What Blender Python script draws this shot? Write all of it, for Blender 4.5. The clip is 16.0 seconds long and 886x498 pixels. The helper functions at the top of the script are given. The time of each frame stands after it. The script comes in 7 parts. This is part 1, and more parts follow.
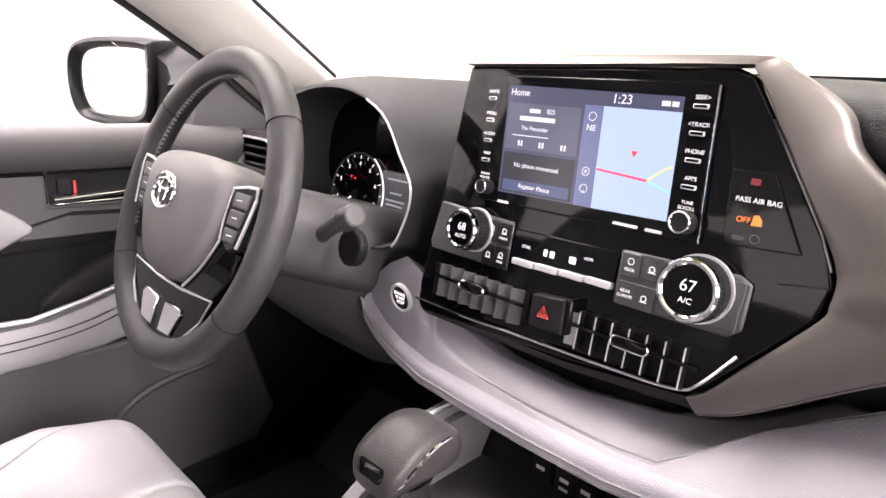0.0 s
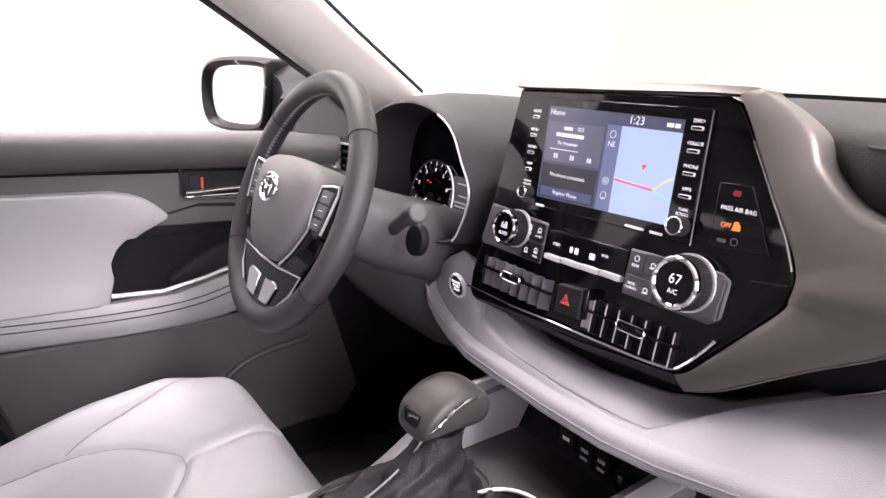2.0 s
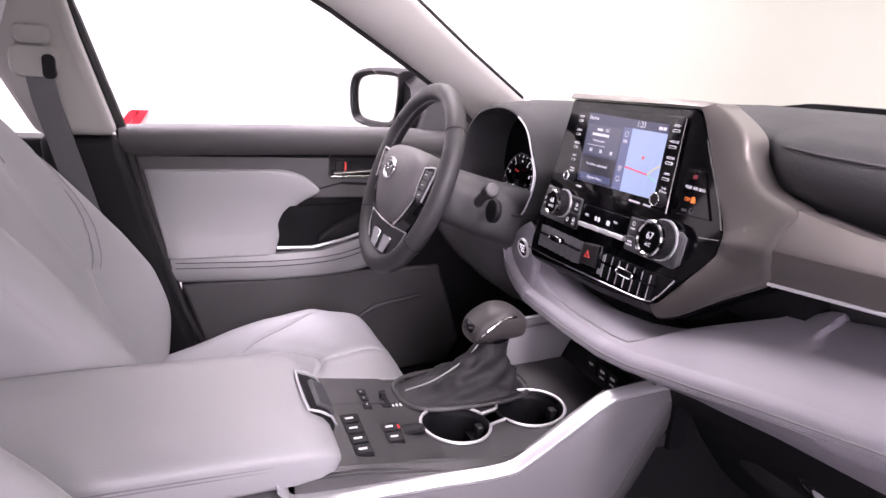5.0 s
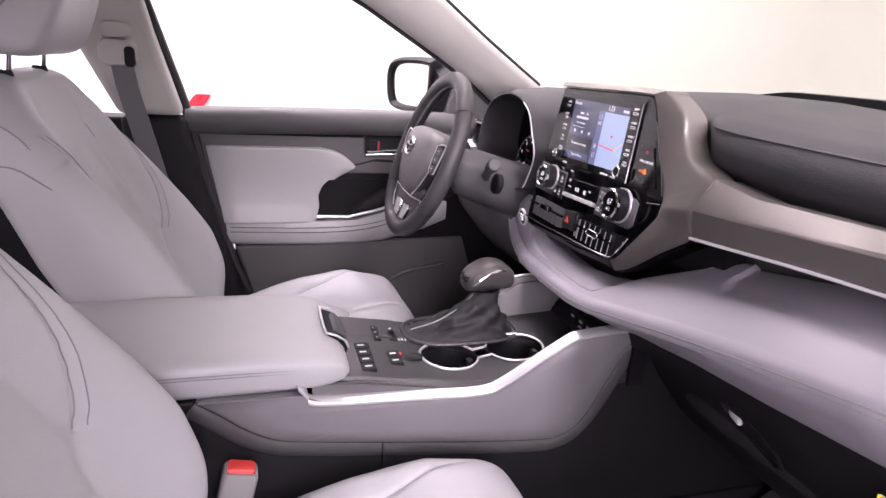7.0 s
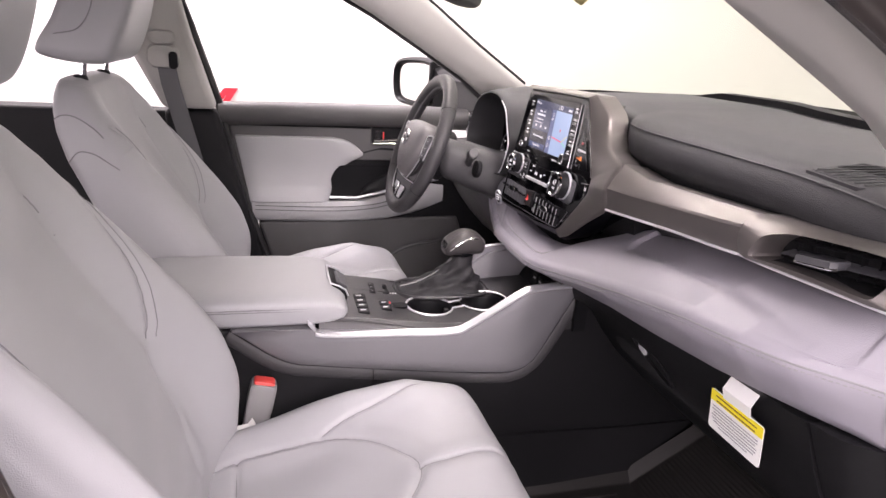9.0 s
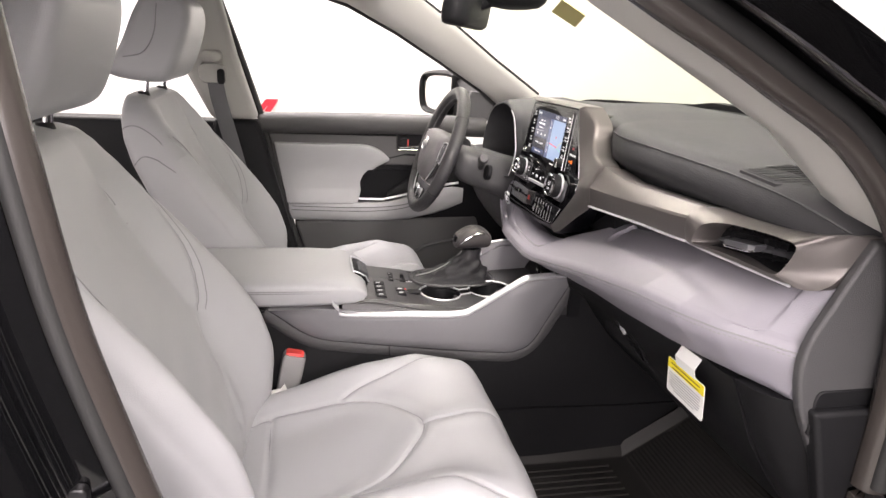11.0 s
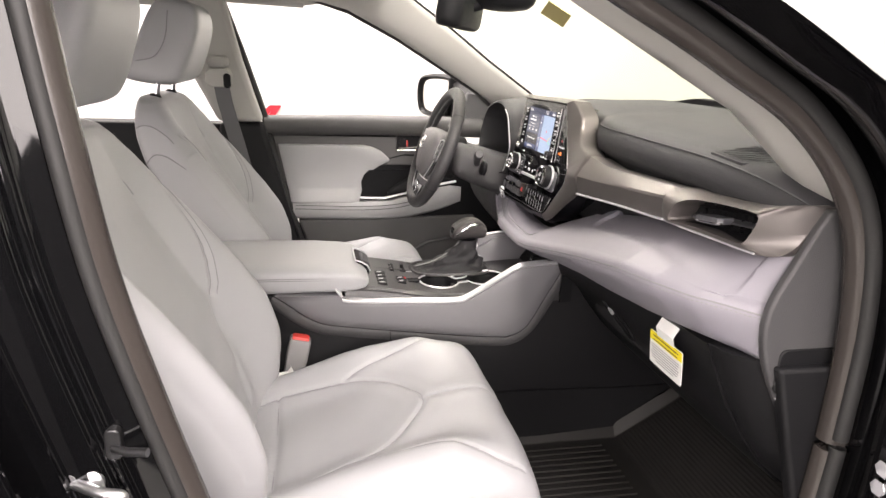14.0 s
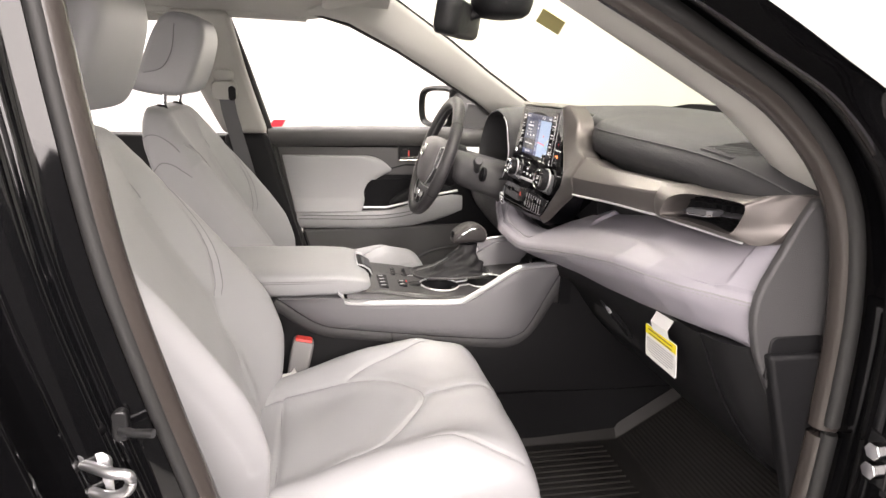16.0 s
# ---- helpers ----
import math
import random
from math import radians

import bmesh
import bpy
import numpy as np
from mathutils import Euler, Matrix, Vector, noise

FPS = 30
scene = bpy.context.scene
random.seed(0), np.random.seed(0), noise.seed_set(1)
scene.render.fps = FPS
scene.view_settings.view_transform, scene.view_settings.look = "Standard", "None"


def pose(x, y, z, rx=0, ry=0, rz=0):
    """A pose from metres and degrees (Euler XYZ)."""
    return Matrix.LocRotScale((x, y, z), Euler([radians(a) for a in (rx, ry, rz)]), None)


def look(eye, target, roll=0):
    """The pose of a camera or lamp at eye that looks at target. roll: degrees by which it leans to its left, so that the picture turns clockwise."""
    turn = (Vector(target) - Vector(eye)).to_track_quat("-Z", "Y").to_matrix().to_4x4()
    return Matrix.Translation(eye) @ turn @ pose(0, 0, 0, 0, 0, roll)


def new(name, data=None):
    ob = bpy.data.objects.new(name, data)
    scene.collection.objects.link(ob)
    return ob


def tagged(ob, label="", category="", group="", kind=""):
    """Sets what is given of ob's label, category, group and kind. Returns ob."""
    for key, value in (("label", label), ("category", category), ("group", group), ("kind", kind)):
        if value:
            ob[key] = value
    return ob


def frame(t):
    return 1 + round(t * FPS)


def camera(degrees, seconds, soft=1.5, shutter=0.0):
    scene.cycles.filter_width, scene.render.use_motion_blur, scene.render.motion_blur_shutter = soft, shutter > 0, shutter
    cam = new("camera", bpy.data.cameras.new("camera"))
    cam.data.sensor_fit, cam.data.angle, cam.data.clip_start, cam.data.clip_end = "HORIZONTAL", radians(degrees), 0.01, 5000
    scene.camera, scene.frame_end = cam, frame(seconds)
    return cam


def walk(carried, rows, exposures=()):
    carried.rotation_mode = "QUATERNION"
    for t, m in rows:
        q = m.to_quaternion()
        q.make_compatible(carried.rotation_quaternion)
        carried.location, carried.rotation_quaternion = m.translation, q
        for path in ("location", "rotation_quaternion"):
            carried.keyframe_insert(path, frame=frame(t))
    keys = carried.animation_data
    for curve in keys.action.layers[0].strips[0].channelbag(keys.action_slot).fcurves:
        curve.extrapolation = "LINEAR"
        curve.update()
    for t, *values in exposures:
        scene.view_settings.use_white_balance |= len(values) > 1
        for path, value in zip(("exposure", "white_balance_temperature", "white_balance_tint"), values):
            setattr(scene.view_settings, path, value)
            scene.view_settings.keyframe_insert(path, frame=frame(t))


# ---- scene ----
cam = camera(69.9, 16.0)
PATH = [
    (0, (0.288, 1.356, 1.254), (-1.088, 2.712, 0.738), 3.1),
    (0.5, (0.318, 1.348, 1.261), (-1.116, 2.641, 0.738), 3.3),
    (1, (0.346, 1.339, 1.264), (-1.145, 2.569, 0.749), 3.6),
    (1.5, (0.374, 1.334, 1.271), (-1.164, 2.506, 0.759), 3.4),
    (2, (0.407, 1.327, 1.271), (-1.175, 2.44, 0.76), 3.4),
    (2.5, (0.445, 1.319, 1.279), (-1.182, 2.368, 0.778), 3.5),
    (3, (0.49, 1.315, 1.286), (-1.182, 2.295, 0.791), 3.9),
    (3.5, (0.527, 1.31, 1.291), (-1.183, 2.216, 0.786), 4.5),
    (4, (0.566, 1.271, 1.288), (-1.169, 2.123, 0.777), 4.9),
    (4.2, (0.591, 1.261, 1.287), (-1.157, 2.087, 0.774), 4.7),
    (6.3, (0.812, 1.288, 1.31), (-0.993, 1.936, 0.741), 3.2),
    (6.5, (0.831, 1.287, 1.308), (-0.98, 1.919, 0.74), 3.4),
    (7, (0.873, 1.285, 1.307), (-0.949, 1.868, 0.723), 3.8),
    (7.5, (0.924, 1.271, 1.311), (-0.895, 1.829, 0.695), 3.9),
    (8, (0.985, 1.252, 1.323), (-0.83, 1.813, 0.697), 3.5),
    (8.5, (1.058, 1.27, 1.337), (-0.761, 1.824, 0.716), 3.9),
    (9, (1.124, 1.284, 1.349), (-0.705, 1.805, 0.729), 3.9),
    (11.3, (1.303, 1.302, 1.375), (-0.56, 1.704, 0.769), 3.2),
    (11.5, (1.307, 1.294, 1.373), (-0.553, 1.71, 0.769), 3.4),
    (12, (1.323, 1.295, 1.369), (-0.538, 1.707, 0.765), 3.0),
    (12.5, (1.336, 1.299, 1.364), (-0.525, 1.713, 0.757), 2.6),
    (13, (1.35, 1.298, 1.359), (-0.512, 1.712, 0.759), 2.5),
    (13.5, (1.364, 1.297, 1.358), (-0.503, 1.705, 0.766), 2.5),
    (14, (1.374, 1.297, 1.354), (-0.499, 1.696, 0.776), 2.5),
    (14.5, (1.384, 1.298, 1.347), (-0.496, 1.687, 0.785), 2.4),
    (15, (1.394, 1.297, 1.341), (-0.492, 1.678, 0.796), 2.2),
    (15.5, (1.403, 1.298, 1.336), (-0.487, 1.678, 0.801), 2.0),
    (16, (1.408, 1.303, 1.331), (-0.483, 1.686, 0.805), 1.8),
]
walk(cam, [(t, look(eye, target, roll)) for t, eye, target, roll in PATH],
     [(0, 0.64, 6650, 26), (1, 0.54, 6600, 26), (4, 0.24, 6250, 37), (7, 0.10, 6350, 37), (9, 0.12, 6550, 29), (11.5, 0.18, 6750, 19), (16, 0.24, 6900, 18)])


# ---- light ----
world = bpy.data.worlds.new("world")
scene.world = world
world.use_nodes = True
world.node_tree.nodes["Background"].inputs[0].default_value = (1.0, 0.99, 0.97, 1)
world.node_tree.nodes["Background"].inputs[1].default_value = 0.35


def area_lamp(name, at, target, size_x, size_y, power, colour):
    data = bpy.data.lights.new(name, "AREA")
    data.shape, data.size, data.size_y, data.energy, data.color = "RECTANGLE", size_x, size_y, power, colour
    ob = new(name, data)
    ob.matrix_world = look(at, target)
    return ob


for lx, ly, power in ((-1.15, -1.6, 80), (-1.15, 1.0, 92), (1.75, -1.3, 60), (1.75, 1.9, 118)):
    area_lamp("ceiling_lamp", (lx, ly, 2.8), (lx - 0.9 * (lx > 0), ly, 0.9), 0.7, 2.2, power, (1.0, 0.975, 0.96))
# unseen upright lamp panels, added along the booth's open side to light side-facing surfaces
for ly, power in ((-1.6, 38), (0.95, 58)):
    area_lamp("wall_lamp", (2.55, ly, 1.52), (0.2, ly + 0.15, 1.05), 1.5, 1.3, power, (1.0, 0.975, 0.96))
# unseen fill ahead of the car, added to brighten the seat backs
area_lamp("front_fill", (0.5, 3.5, 2.7), (0.2, 1.0, 0.9), 3.0, 0.8, 22, (1.0, 0.985, 0.95))

# ---- materials ----


def mat(name, colour, rough=0.5, metal=0.0, bump=0.0, scale=400.0, vary=0.06, coat=0.0, spec=0.5, kind="noise"):
    m = bpy.data.materials.new(name)
    m.use_nodes = True
    t = m.node_tree
    b = t.nodes["Principled BSDF"]
    b.inputs["Roughness"].default_value, b.inputs["Metallic"].default_value = rough, metal
    b.inputs["Specular IOR Level"].default_value = spec
    b.inputs["Coat Weight"].default_value = coat
    b.inputs["Coat Roughness"].default_value = 0.03
    co = t.nodes.new("ShaderNodeTexCoord")
    big = t.nodes.new("ShaderNodeTexNoise")
    big.inputs["Scale"].default_value, big.inputs["Detail"].default_value = 7.0, 5.0
    t.links.new(co.outputs["Object"], big.inputs["Vector"])
    ramp = t.nodes.new("ShaderNodeMixRGB")
    ramp.inputs[1].default_value = (*[c * (1 - vary) for c in colour], 1)
    ramp.inputs[2].default_value = (*[min(1, c * (1 + vary)) for c in colour], 1)
    t.links.new(big.outputs["Fac"], ramp.inputs[0])
    t.links.new(ramp.outputs[0], b.inputs["Base Color"])
    rr = t.nodes.new("ShaderNodeMapRange")
    rr.inputs["To Min"].default_value, rr.inputs["To Max"].default_value = max(0.02, rough - 0.06), min(1, rough + 0.06)
    fine = t.nodes.new("ShaderNodeTexVoronoi" if kind == "grain" else "ShaderNodeTexNoise")
    fine.inputs["Scale"].default_value = scale
    t.links.new(co.outputs["Object"], fine.inputs["Vector"])
    if rough > 0.12:
        t.links.new(big.outputs["Fac"], rr.inputs["Value"])
        t.links.new(rr.outputs[0], b.inputs["Roughness"])
    if bump:
        bu = t.nodes.new("ShaderNodeBump")
        bu.inputs["Strength"].default_value, bu.inputs["Distance"].default_value = bump, 0.001
        t.links.new(fine.outputs["Distance" if kind == "grain" else "Fac"], bu.inputs["Height"])
        t.links.new(bu.outputs[0], b.inputs["Normal"])
    return m


def glow(name, colour, strength):
    m = mat(name, (0.02, 0.02, 0.02), 0.2)
    b = m.node_tree.nodes["Principled BSDF"]
    b.inputs["Emission Color"].default_value, b.inputs["Emission Strength"].default_value = (*colour, 1), strength
    return m


def glass(name, tint, rough=0.0):
    m = bpy.data.materials.new(name)
    m.use_nodes = True
    b = m.node_tree.nodes["Principled BSDF"]
    b.inputs["Base Color"].default_value, b.inputs["Roughness"].default_value = (*tint, 1), rough
    b.inputs["Transmission Weight"].default_value, b.inputs["IOR"].default_value = 1.0, 1.01
    return m


LEATHER = mat("light_grey_leather", (0.375, 0.377, 0.388), 0.34, bump=0.25, scale=900, kind="grain", vary=0.03)
DOORTRIM = mat("door_dark_vinyl", (0.080, 0.078, 0.078), 0.5, spec=0.4, bump=0.3, scale=800, kind="grain", vary=0.08)
PADGREY = mat("lilac_grey_vinyl", (0.250, 0.238, 0.268), 0.45, bump=0.25, scale=900, kind="grain", vary=0.03)
DOORGREY = mat("door_grey_vinyl", (0.365, 0.367, 0.371), 0.38, bump=0.25, scale=900, kind="grain", vary=0.03)
DASHTOP = mat("dark_grey_vinyl", (0.034, 0.034, 0.036), 0.60, spec=0.22, bump=0.35, scale=700, kind="grain", vary=0.08)
DARKTRIM = mat("dark_grey_trim", (0.060, 0.059, 0.061), 0.48, spec=0.4, bump=0.3, scale=800, kind="grain", vary=0.08)
SOFTDARK = mat("charcoal_plastic", (0.010, 0.010, 0.011), 0.5, spec=0.22, bump=0.3, scale=800, kind="grain", vary=0.1)
DEEP = mat("black_plastic", (0.006, 0.006, 0.007), 0.55, spec=0.2, bump=0.2, scale=700, vary=0.1)
PIANO = mat("piano_black", (0.003, 0.003, 0.004), 0.05, spec=0.28, vary=0.05)
SILVER = mat("satin_bronze_silver", (0.138, 0.126, 0.121), 0.42, metal=0.7, bump=0.04, scale=1500, vary=0.03)
BRIGHT = mat("satin_silver", (0.72, 0.72, 0.74), 0.36, metal=0.65, vary=0.03)
CHROME = mat("chrome", (0.82, 0.82, 0.83), 0.07, metal=1.0, vary=0.02)
HEADLINER = mat("headliner_cloth", (0.42, 0.415, 0.39), 0.9, bump=0.4, scale=1500, vary=0.04)
WHEELSKIN = mat("wheel_leather", (0.031, 0.030, 0.032), 0.46, bump=0.3, scale=1000, kind="grain", vary=0.08)
CARPET = mat("black_carpet", (0.013, 0.013, 0.014), 0.95, spec=0.1, bump=1.0, scale=1200, vary=0.25)
RUBBER = mat("black_rubber", (0.016, 0.016, 0.016), 0.6, bump=0.2, scale=600, vary=0.1)
PAINT = mat("black_car_paint", (0.003, 0.003, 0.0034), 0.05, spec=0.5, vary=0.1)
WALLPAINT = mat("white_booth_paint", (0.82, 0.82, 0.79), 0.8, bump=0.1, scale=60, vary=0.02)
REFLECTDARK = mat("reflection_dark", (0.10, 0.10, 0.105), 0.7, bump=0.1, scale=60, vary=0.1)
FLOORPAINT = mat("booth_floor_paint", (0.62, 0.62, 0.60), 0.5, bump=0.1, scale=40, vary=0.05)
GREYBTN = mat("grey_button_plastic", (0.062, 0.062, 0.068), 0.45, bump=0.15, scale=900, vary=0.05)
WHITEINK = mat("white_print", (0.75, 0.75, 0.75), 0.6)
LITINK = glow("backlit_white", (1, 1, 1), 0.9)
REDINK = mat("red_print", (0.75, 0.03, 0.05), 0.5)
REDPL = mat("red_button", (0.70, 0.06, 0.05), 0.4)
YELLOW = mat("yellow_print", (0.85, 0.72, 0.02), 0.6)
PAPER = mat("white_card", (0.80, 0.80, 0.78), 0.7)
BELTWEB = mat("grey_webbing", (0.13, 0.13, 0.135), 0.8, bump=0.6, scale=900, vary=0.1)
GLASS = glass("clear_glass", (0.96, 0.97, 0.95))
SCREENGLASS = glass("tinted_screen_glass", (0.76, 0.80, 0.69))
MIRRORGLASS = mat("mirror_silver", (0.88, 0.86, 0.84), 0.02, metal=1.0, vary=0.01)
SEAM = mat("seam_thread", (0.23, 0.228, 0.232), 0.8)
SEAMDARK = mat("dark_thread", (0.06, 0.06, 0.062), 0.8)

# ---- building helpers ----


def thing(name, label, category, group="", kind="", at=(0, 0, 0)):
    ob = new(name)
    ob.location = at
    ob.empty_display_size = 0.05
    return tagged(ob, label, category, group, kind)


def finish(ob, parent):
    if parent is not None:
        ob.parent = parent
        p = parent
        off = Vector((0, 0, 0))
        while p is not None:
            off += p.location
            p = p.parent
        ob.matrix_parent_inverse = Matrix.Translation(-off)
    return ob


def part(name, bm, material, parent=None, label="", smooth=True, bevel=0.0, sub=0, angle=35, solid=0.0, offset=-1):
    me = bpy.data.meshes.new(name)
    bmesh.ops.recalc_face_normals(bm, faces=bm.faces[:])
    bm.to_mesh(me)
    bm.free()
    me.materials.append(material)
    if smooth:
        me.polygons.foreach_set("use_smooth", [True] * len(me.polygons))
        me.set_sharp_from_angle(angle=radians(angle))
    ob = finish(new(name, me), parent)
    if label:
        ob["label"] = label
    if solid:
        mo = ob.modifiers.new("solid", "SOLIDIFY")
        mo.thickness, mo.offset = solid, offset
    if bevel:
        mo = ob.modifiers.new("bevel", "BEVEL")
        mo.width, mo.segments, mo.limit_method, mo.angle_limit = bevel, 3, "ANGLE", radians(30)
    if sub:
        mo = ob.modifiers.new("sub", "SUBSURF")
        mo.levels = mo.render_levels = sub
    return ob


def loft(rings, closed=True, caps=True):
    """A skin over rings of equally many points."""
    bm = bmesh.new()
    vs = [[bm.verts.new(p) for p in r] for r in rings]
    n = len(rings[0])
    for a, b in zip(vs, vs[1:]):
        for i in range(n if closed else n - 1):
            j = (i + 1) % n
            bm.faces.new((a[i], a[j], b[j], b[i]))
    if caps and closed:
        bm.faces.new(vs[0])
        bm.faces.new(vs[-1][::-1])
    return bm


def box(x0, x1, y0, y1, z0, z1):
    r = [(x0, y0), (x1, y0), (x1, y1), (x0, y1)]
    return loft([[(x, y, z0) for x, y in r], [(x, y, z1) for x, y in r]])


def slab(points, axis, a, b):
    """A flat outline pulled along an axis from a to b; points are the other two coordinates in order."""
    k = "xyz".index(axis)

    def at(p, v):
        q = list(p)
        q.insert(k, v)
        return q
    return loft([[at(p, a) for p in points], [at(p, b) for p in points]])


def curve(points, steps=8, closed=False):
    """A smooth line through points."""
    pts = [Vector(p) for p in points]
    n = len(pts)
    out = []
    for i in range(n if closed else n - 1):
        p0 = pts[(i - 1) % n] if closed or i else pts[0] * 2 - pts[1]
        p1, p2 = pts[i], pts[(i + 1) % n]
        p3 = pts[(i + 2) % n] if closed or i + 2 < n else p2 * 2 - p1
        for s in range(steps):
            t = s / steps
            out.append(0.5 * ((2 * p1) + (p2 - p0) * t + (2 * p0 - 5 * p1 + 4 * p2 - p3) * t * t + (3 * p1 - p0 - 3 * p2 + p3) * t ** 3))
    if not closed:
        out.append(pts[-1])
    return out


def tube(points, r, sides=10, closed=False, flat=1.0, up=(0, 0, 1)):
    """A round bar along points; r a number or one for each point; flat squeezes it along up."""
    pts = [Vector(p) for p in points]
    n = len(pts)
    rings = []
    for i, p in enumerate(pts):
        a = pts[(i - 1) % n] if closed or i else p
        b = pts[(i + 1) % n] if closed or i + 1 < n else p
        d = (b - a).normalized()
        u = Vector(up)
        side = d.cross(u)
        if side.length < 1e-4:
            side = d.cross(Vector((1, 0, 0)))
        side.normalize()
        u = side.cross(d).normalized()
        rr = r[i] if isinstance(r, (list, tuple)) else r
        rings.append([p + side * (rr * math.cos(k * math.tau / sides)) + u * (rr * flat * math.sin(k * math.tau / sides)) for k in range(sides)])
    if closed:
        rings.append(rings[0])
    bm = loft(rings, caps=not closed)
    if closed:
        bmesh.ops.remove_doubles(bm, verts=bm.verts[:], dist=1e-6)
    return bm


def joined(*bms):
    out = bmesh.new()
    for b in bms:
        me = bpy.data.meshes.new("tmp")
        b.to_mesh(me)
        b.free()
        out.from_mesh(me)
        bpy.data.meshes.remove(me)
    return out


def disc(r, depth, sides=32, r2=None):
    """A round plug along its own +z from 0 to depth."""
    r2 = r if r2 is None else r2
    return loft([[(q * math.cos(k * math.tau / sides), q * math.sin(k * math.tau / sides), z) for k in range(sides)] for q, z in ((r, 0), (r2, depth))])


def ring(r, w, depth, sides=40, bulge=0.0):
    """A flat hoop along +z, inner radius r, width w."""
    prof = [(r, 0), (r, depth), (r + w * 0.3, depth + bulge), (r + w * 0.7, depth + bulge), (r + w, depth), (r + w, 0)]
    rings = [[(q * math.cos(k * math.tau / sides), q * math.sin(k * math.tau / sides), z) for q, z in prof] for k in range(sides)]
    bm = loft(rings + [rings[0]], caps=False)
    bmesh.ops.remove_doubles(bm, verts=bm.verts[:], dist=1e-6)
    return bm


def moved(bm, m):
    bmesh.ops.transform(bm, matrix=m, verts=bm.verts[:])
    return bm


def lerp(x, table):
    """Straight or smooth reading of a table of (x, value) rows."""
    if x <= table[0][0]:
        return table[0][1]
    for (a, u), (b, v) in zip(table, table[1:]):
        if x <= b:
            t = (x - a) / (b - a)
            t = t * t * (3 - 2 * t)
            return u + (v - u) * t
    return table[-1][1]


def rounded(w, h, r, steps=5):
    """The outline of a rounded rectangle about 0."""
    out = []
    for cx, cy, a0 in ((w / 2 - r, h / 2 - r, 0), (-w / 2 + r, h / 2 - r, 90), (-w / 2 + r, -h / 2 + r, 180), (w / 2 - r, -h / 2 + r, 270)):
        for k in range(steps + 1):
            a = radians(a0 + 90 * k / steps)
            out.append((cx + r * math.cos(a), cy + r * math.sin(a)))
    return out


def writing(name, text, size, m, material, parent, depth=0.0003, align="CENTER"):
    data = bpy.data.curves.new(name, "FONT")
    data.body, data.size, data.extrude, data.align_x, data.align_y = text, size, depth, align, "CENTER"
    tmp = new(name, data)
    dg = bpy.context.evaluated_depsgraph_get()
    me = bpy.data.meshes.new_from_object(tmp.evaluated_get(dg))
    bpy.data.objects.remove(tmp)
    bm = bmesh.new()
    bm.from_mesh(me)
    bpy.data.meshes.remove(me)
    return part(name, moved(bm, m), material, parent, smooth=False)


# ---- booth ----
booth = thing("booth", "plain white photo booth room with smooth painted walls", "room", kind="structure")
part("floor", box(-1.9, 2.8, -4.0, 5.2, -0.1, 0.0), FLOORPAINT, booth, "pale painted booth floor")
part("wall_left", box(-1.9, -1.75, -4.0, 5.2, 0.0, 3.1), WALLPAINT, booth)
part("wall_front", box(-1.75, 2.65, 5.05, 5.2, 0.0, 3.1), WALLPAINT, booth)
part("corner_cove", loft([[(-0.75 - math.cos(radians(a)), 4.05 + math.sin(radians(a)), z) for a in range(0, 91, 6)] + [(-1.751, 5.051, z)] for z in (0.0, 3.0)]), WALLPAINT, booth, "rounded wall corner", angle=60)
part("wall_right", box(2.65, 2.8, -4.0, 5.2, 1.15, 3.1), WALLPAINT, booth)
# unseen dark band, added so the black car paint reflects dark low down
part("dark_reflection_band", box(2.64, 2.8, -4.0, 5.2, 0.0, 1.15), REFLECTDARK, booth, "unseen dark band for the paint reflections")
part("wall_rear", box(-1.75, 2.65, -4.0, -3.85, 0.0, 3.1), WALLPAINT, booth)
part("ceiling", box(-1.75, 2.65, -3.85, 5.05, 3.0, 3.1), WALLPAINT, booth)
sign = thing("wall_sign", "red pair of slanted bars on the white booth wall", "sign")
for dy in (0.0, 0.036):
    part("slanted_bar", slab([(1.060 + dy, 1.052), (1.088 + dy, 1.052), (1.135 + dy * 0.7, 1.108), (1.108 + dy * 0.7, 1.108), (1.098 + dy * 0.7, 1.102)], "x", -1.748, -1.742), REDINK, sign, smooth=False)

# ---- car shell ----
car = thing("car_body", "black sport utility car with its passenger door open", "car", kind="structure")
part("floor_carpet", loft([[(-0.74, y, z), (0.74, y, z), (0.74, y, z - 0.04), (-0.74, y, z - 0.04)] for y, z in ((-0.6, 0.50), (1.72, 0.50), (1.98, 0.500), (2.14, 0.598), (2.35, 0.74), (2.36, 1.0))]), CARPET, car, "black carpet floor", smooth=False)
for sx in (-1, 1):
    part("tunnel_carpet", loft([[(sx * 0.120, y, z0), (sx * 0.143, y, z0), (sx * 0.150, y, z0 - 0.02), (sx * 0.172, y, z0 - 0.10), (sx * 0.190, y, z1), (sx * 0.12, y, z1)] for y, z0, z1 in ((1.40, 0.628, 0.49), (1.80, 0.628, 0.49), (1.99, 0.622, 0.49), (2.16, 0.622, 0.60), (2.34, 0.76, 0.73))]), CARPET, car, "black carpet over the tunnel side", angle=50)
part("footwell_side", slab([(1.25, 0.98), (2.36, 1.0), (2.36, 0.45), (1.25, 0.45)], "x", -0.765, -0.735), CARPET, car, "black footwell side")
part("tunnel_trim", loft([[(-0.145, y, 0.49), (-0.118, y, z), (0.118, y, z), (0.145, y, 0.49)] for y, z in ((0.80, 0.80), (1.30, 0.80), (1.72, 0.765), (1.84, 0.90), (1.97, 0.90), (2.2, 0.9))]), SOFTDARK, car, "dark plastic tunnel cover", angle=30, bevel=0.006)


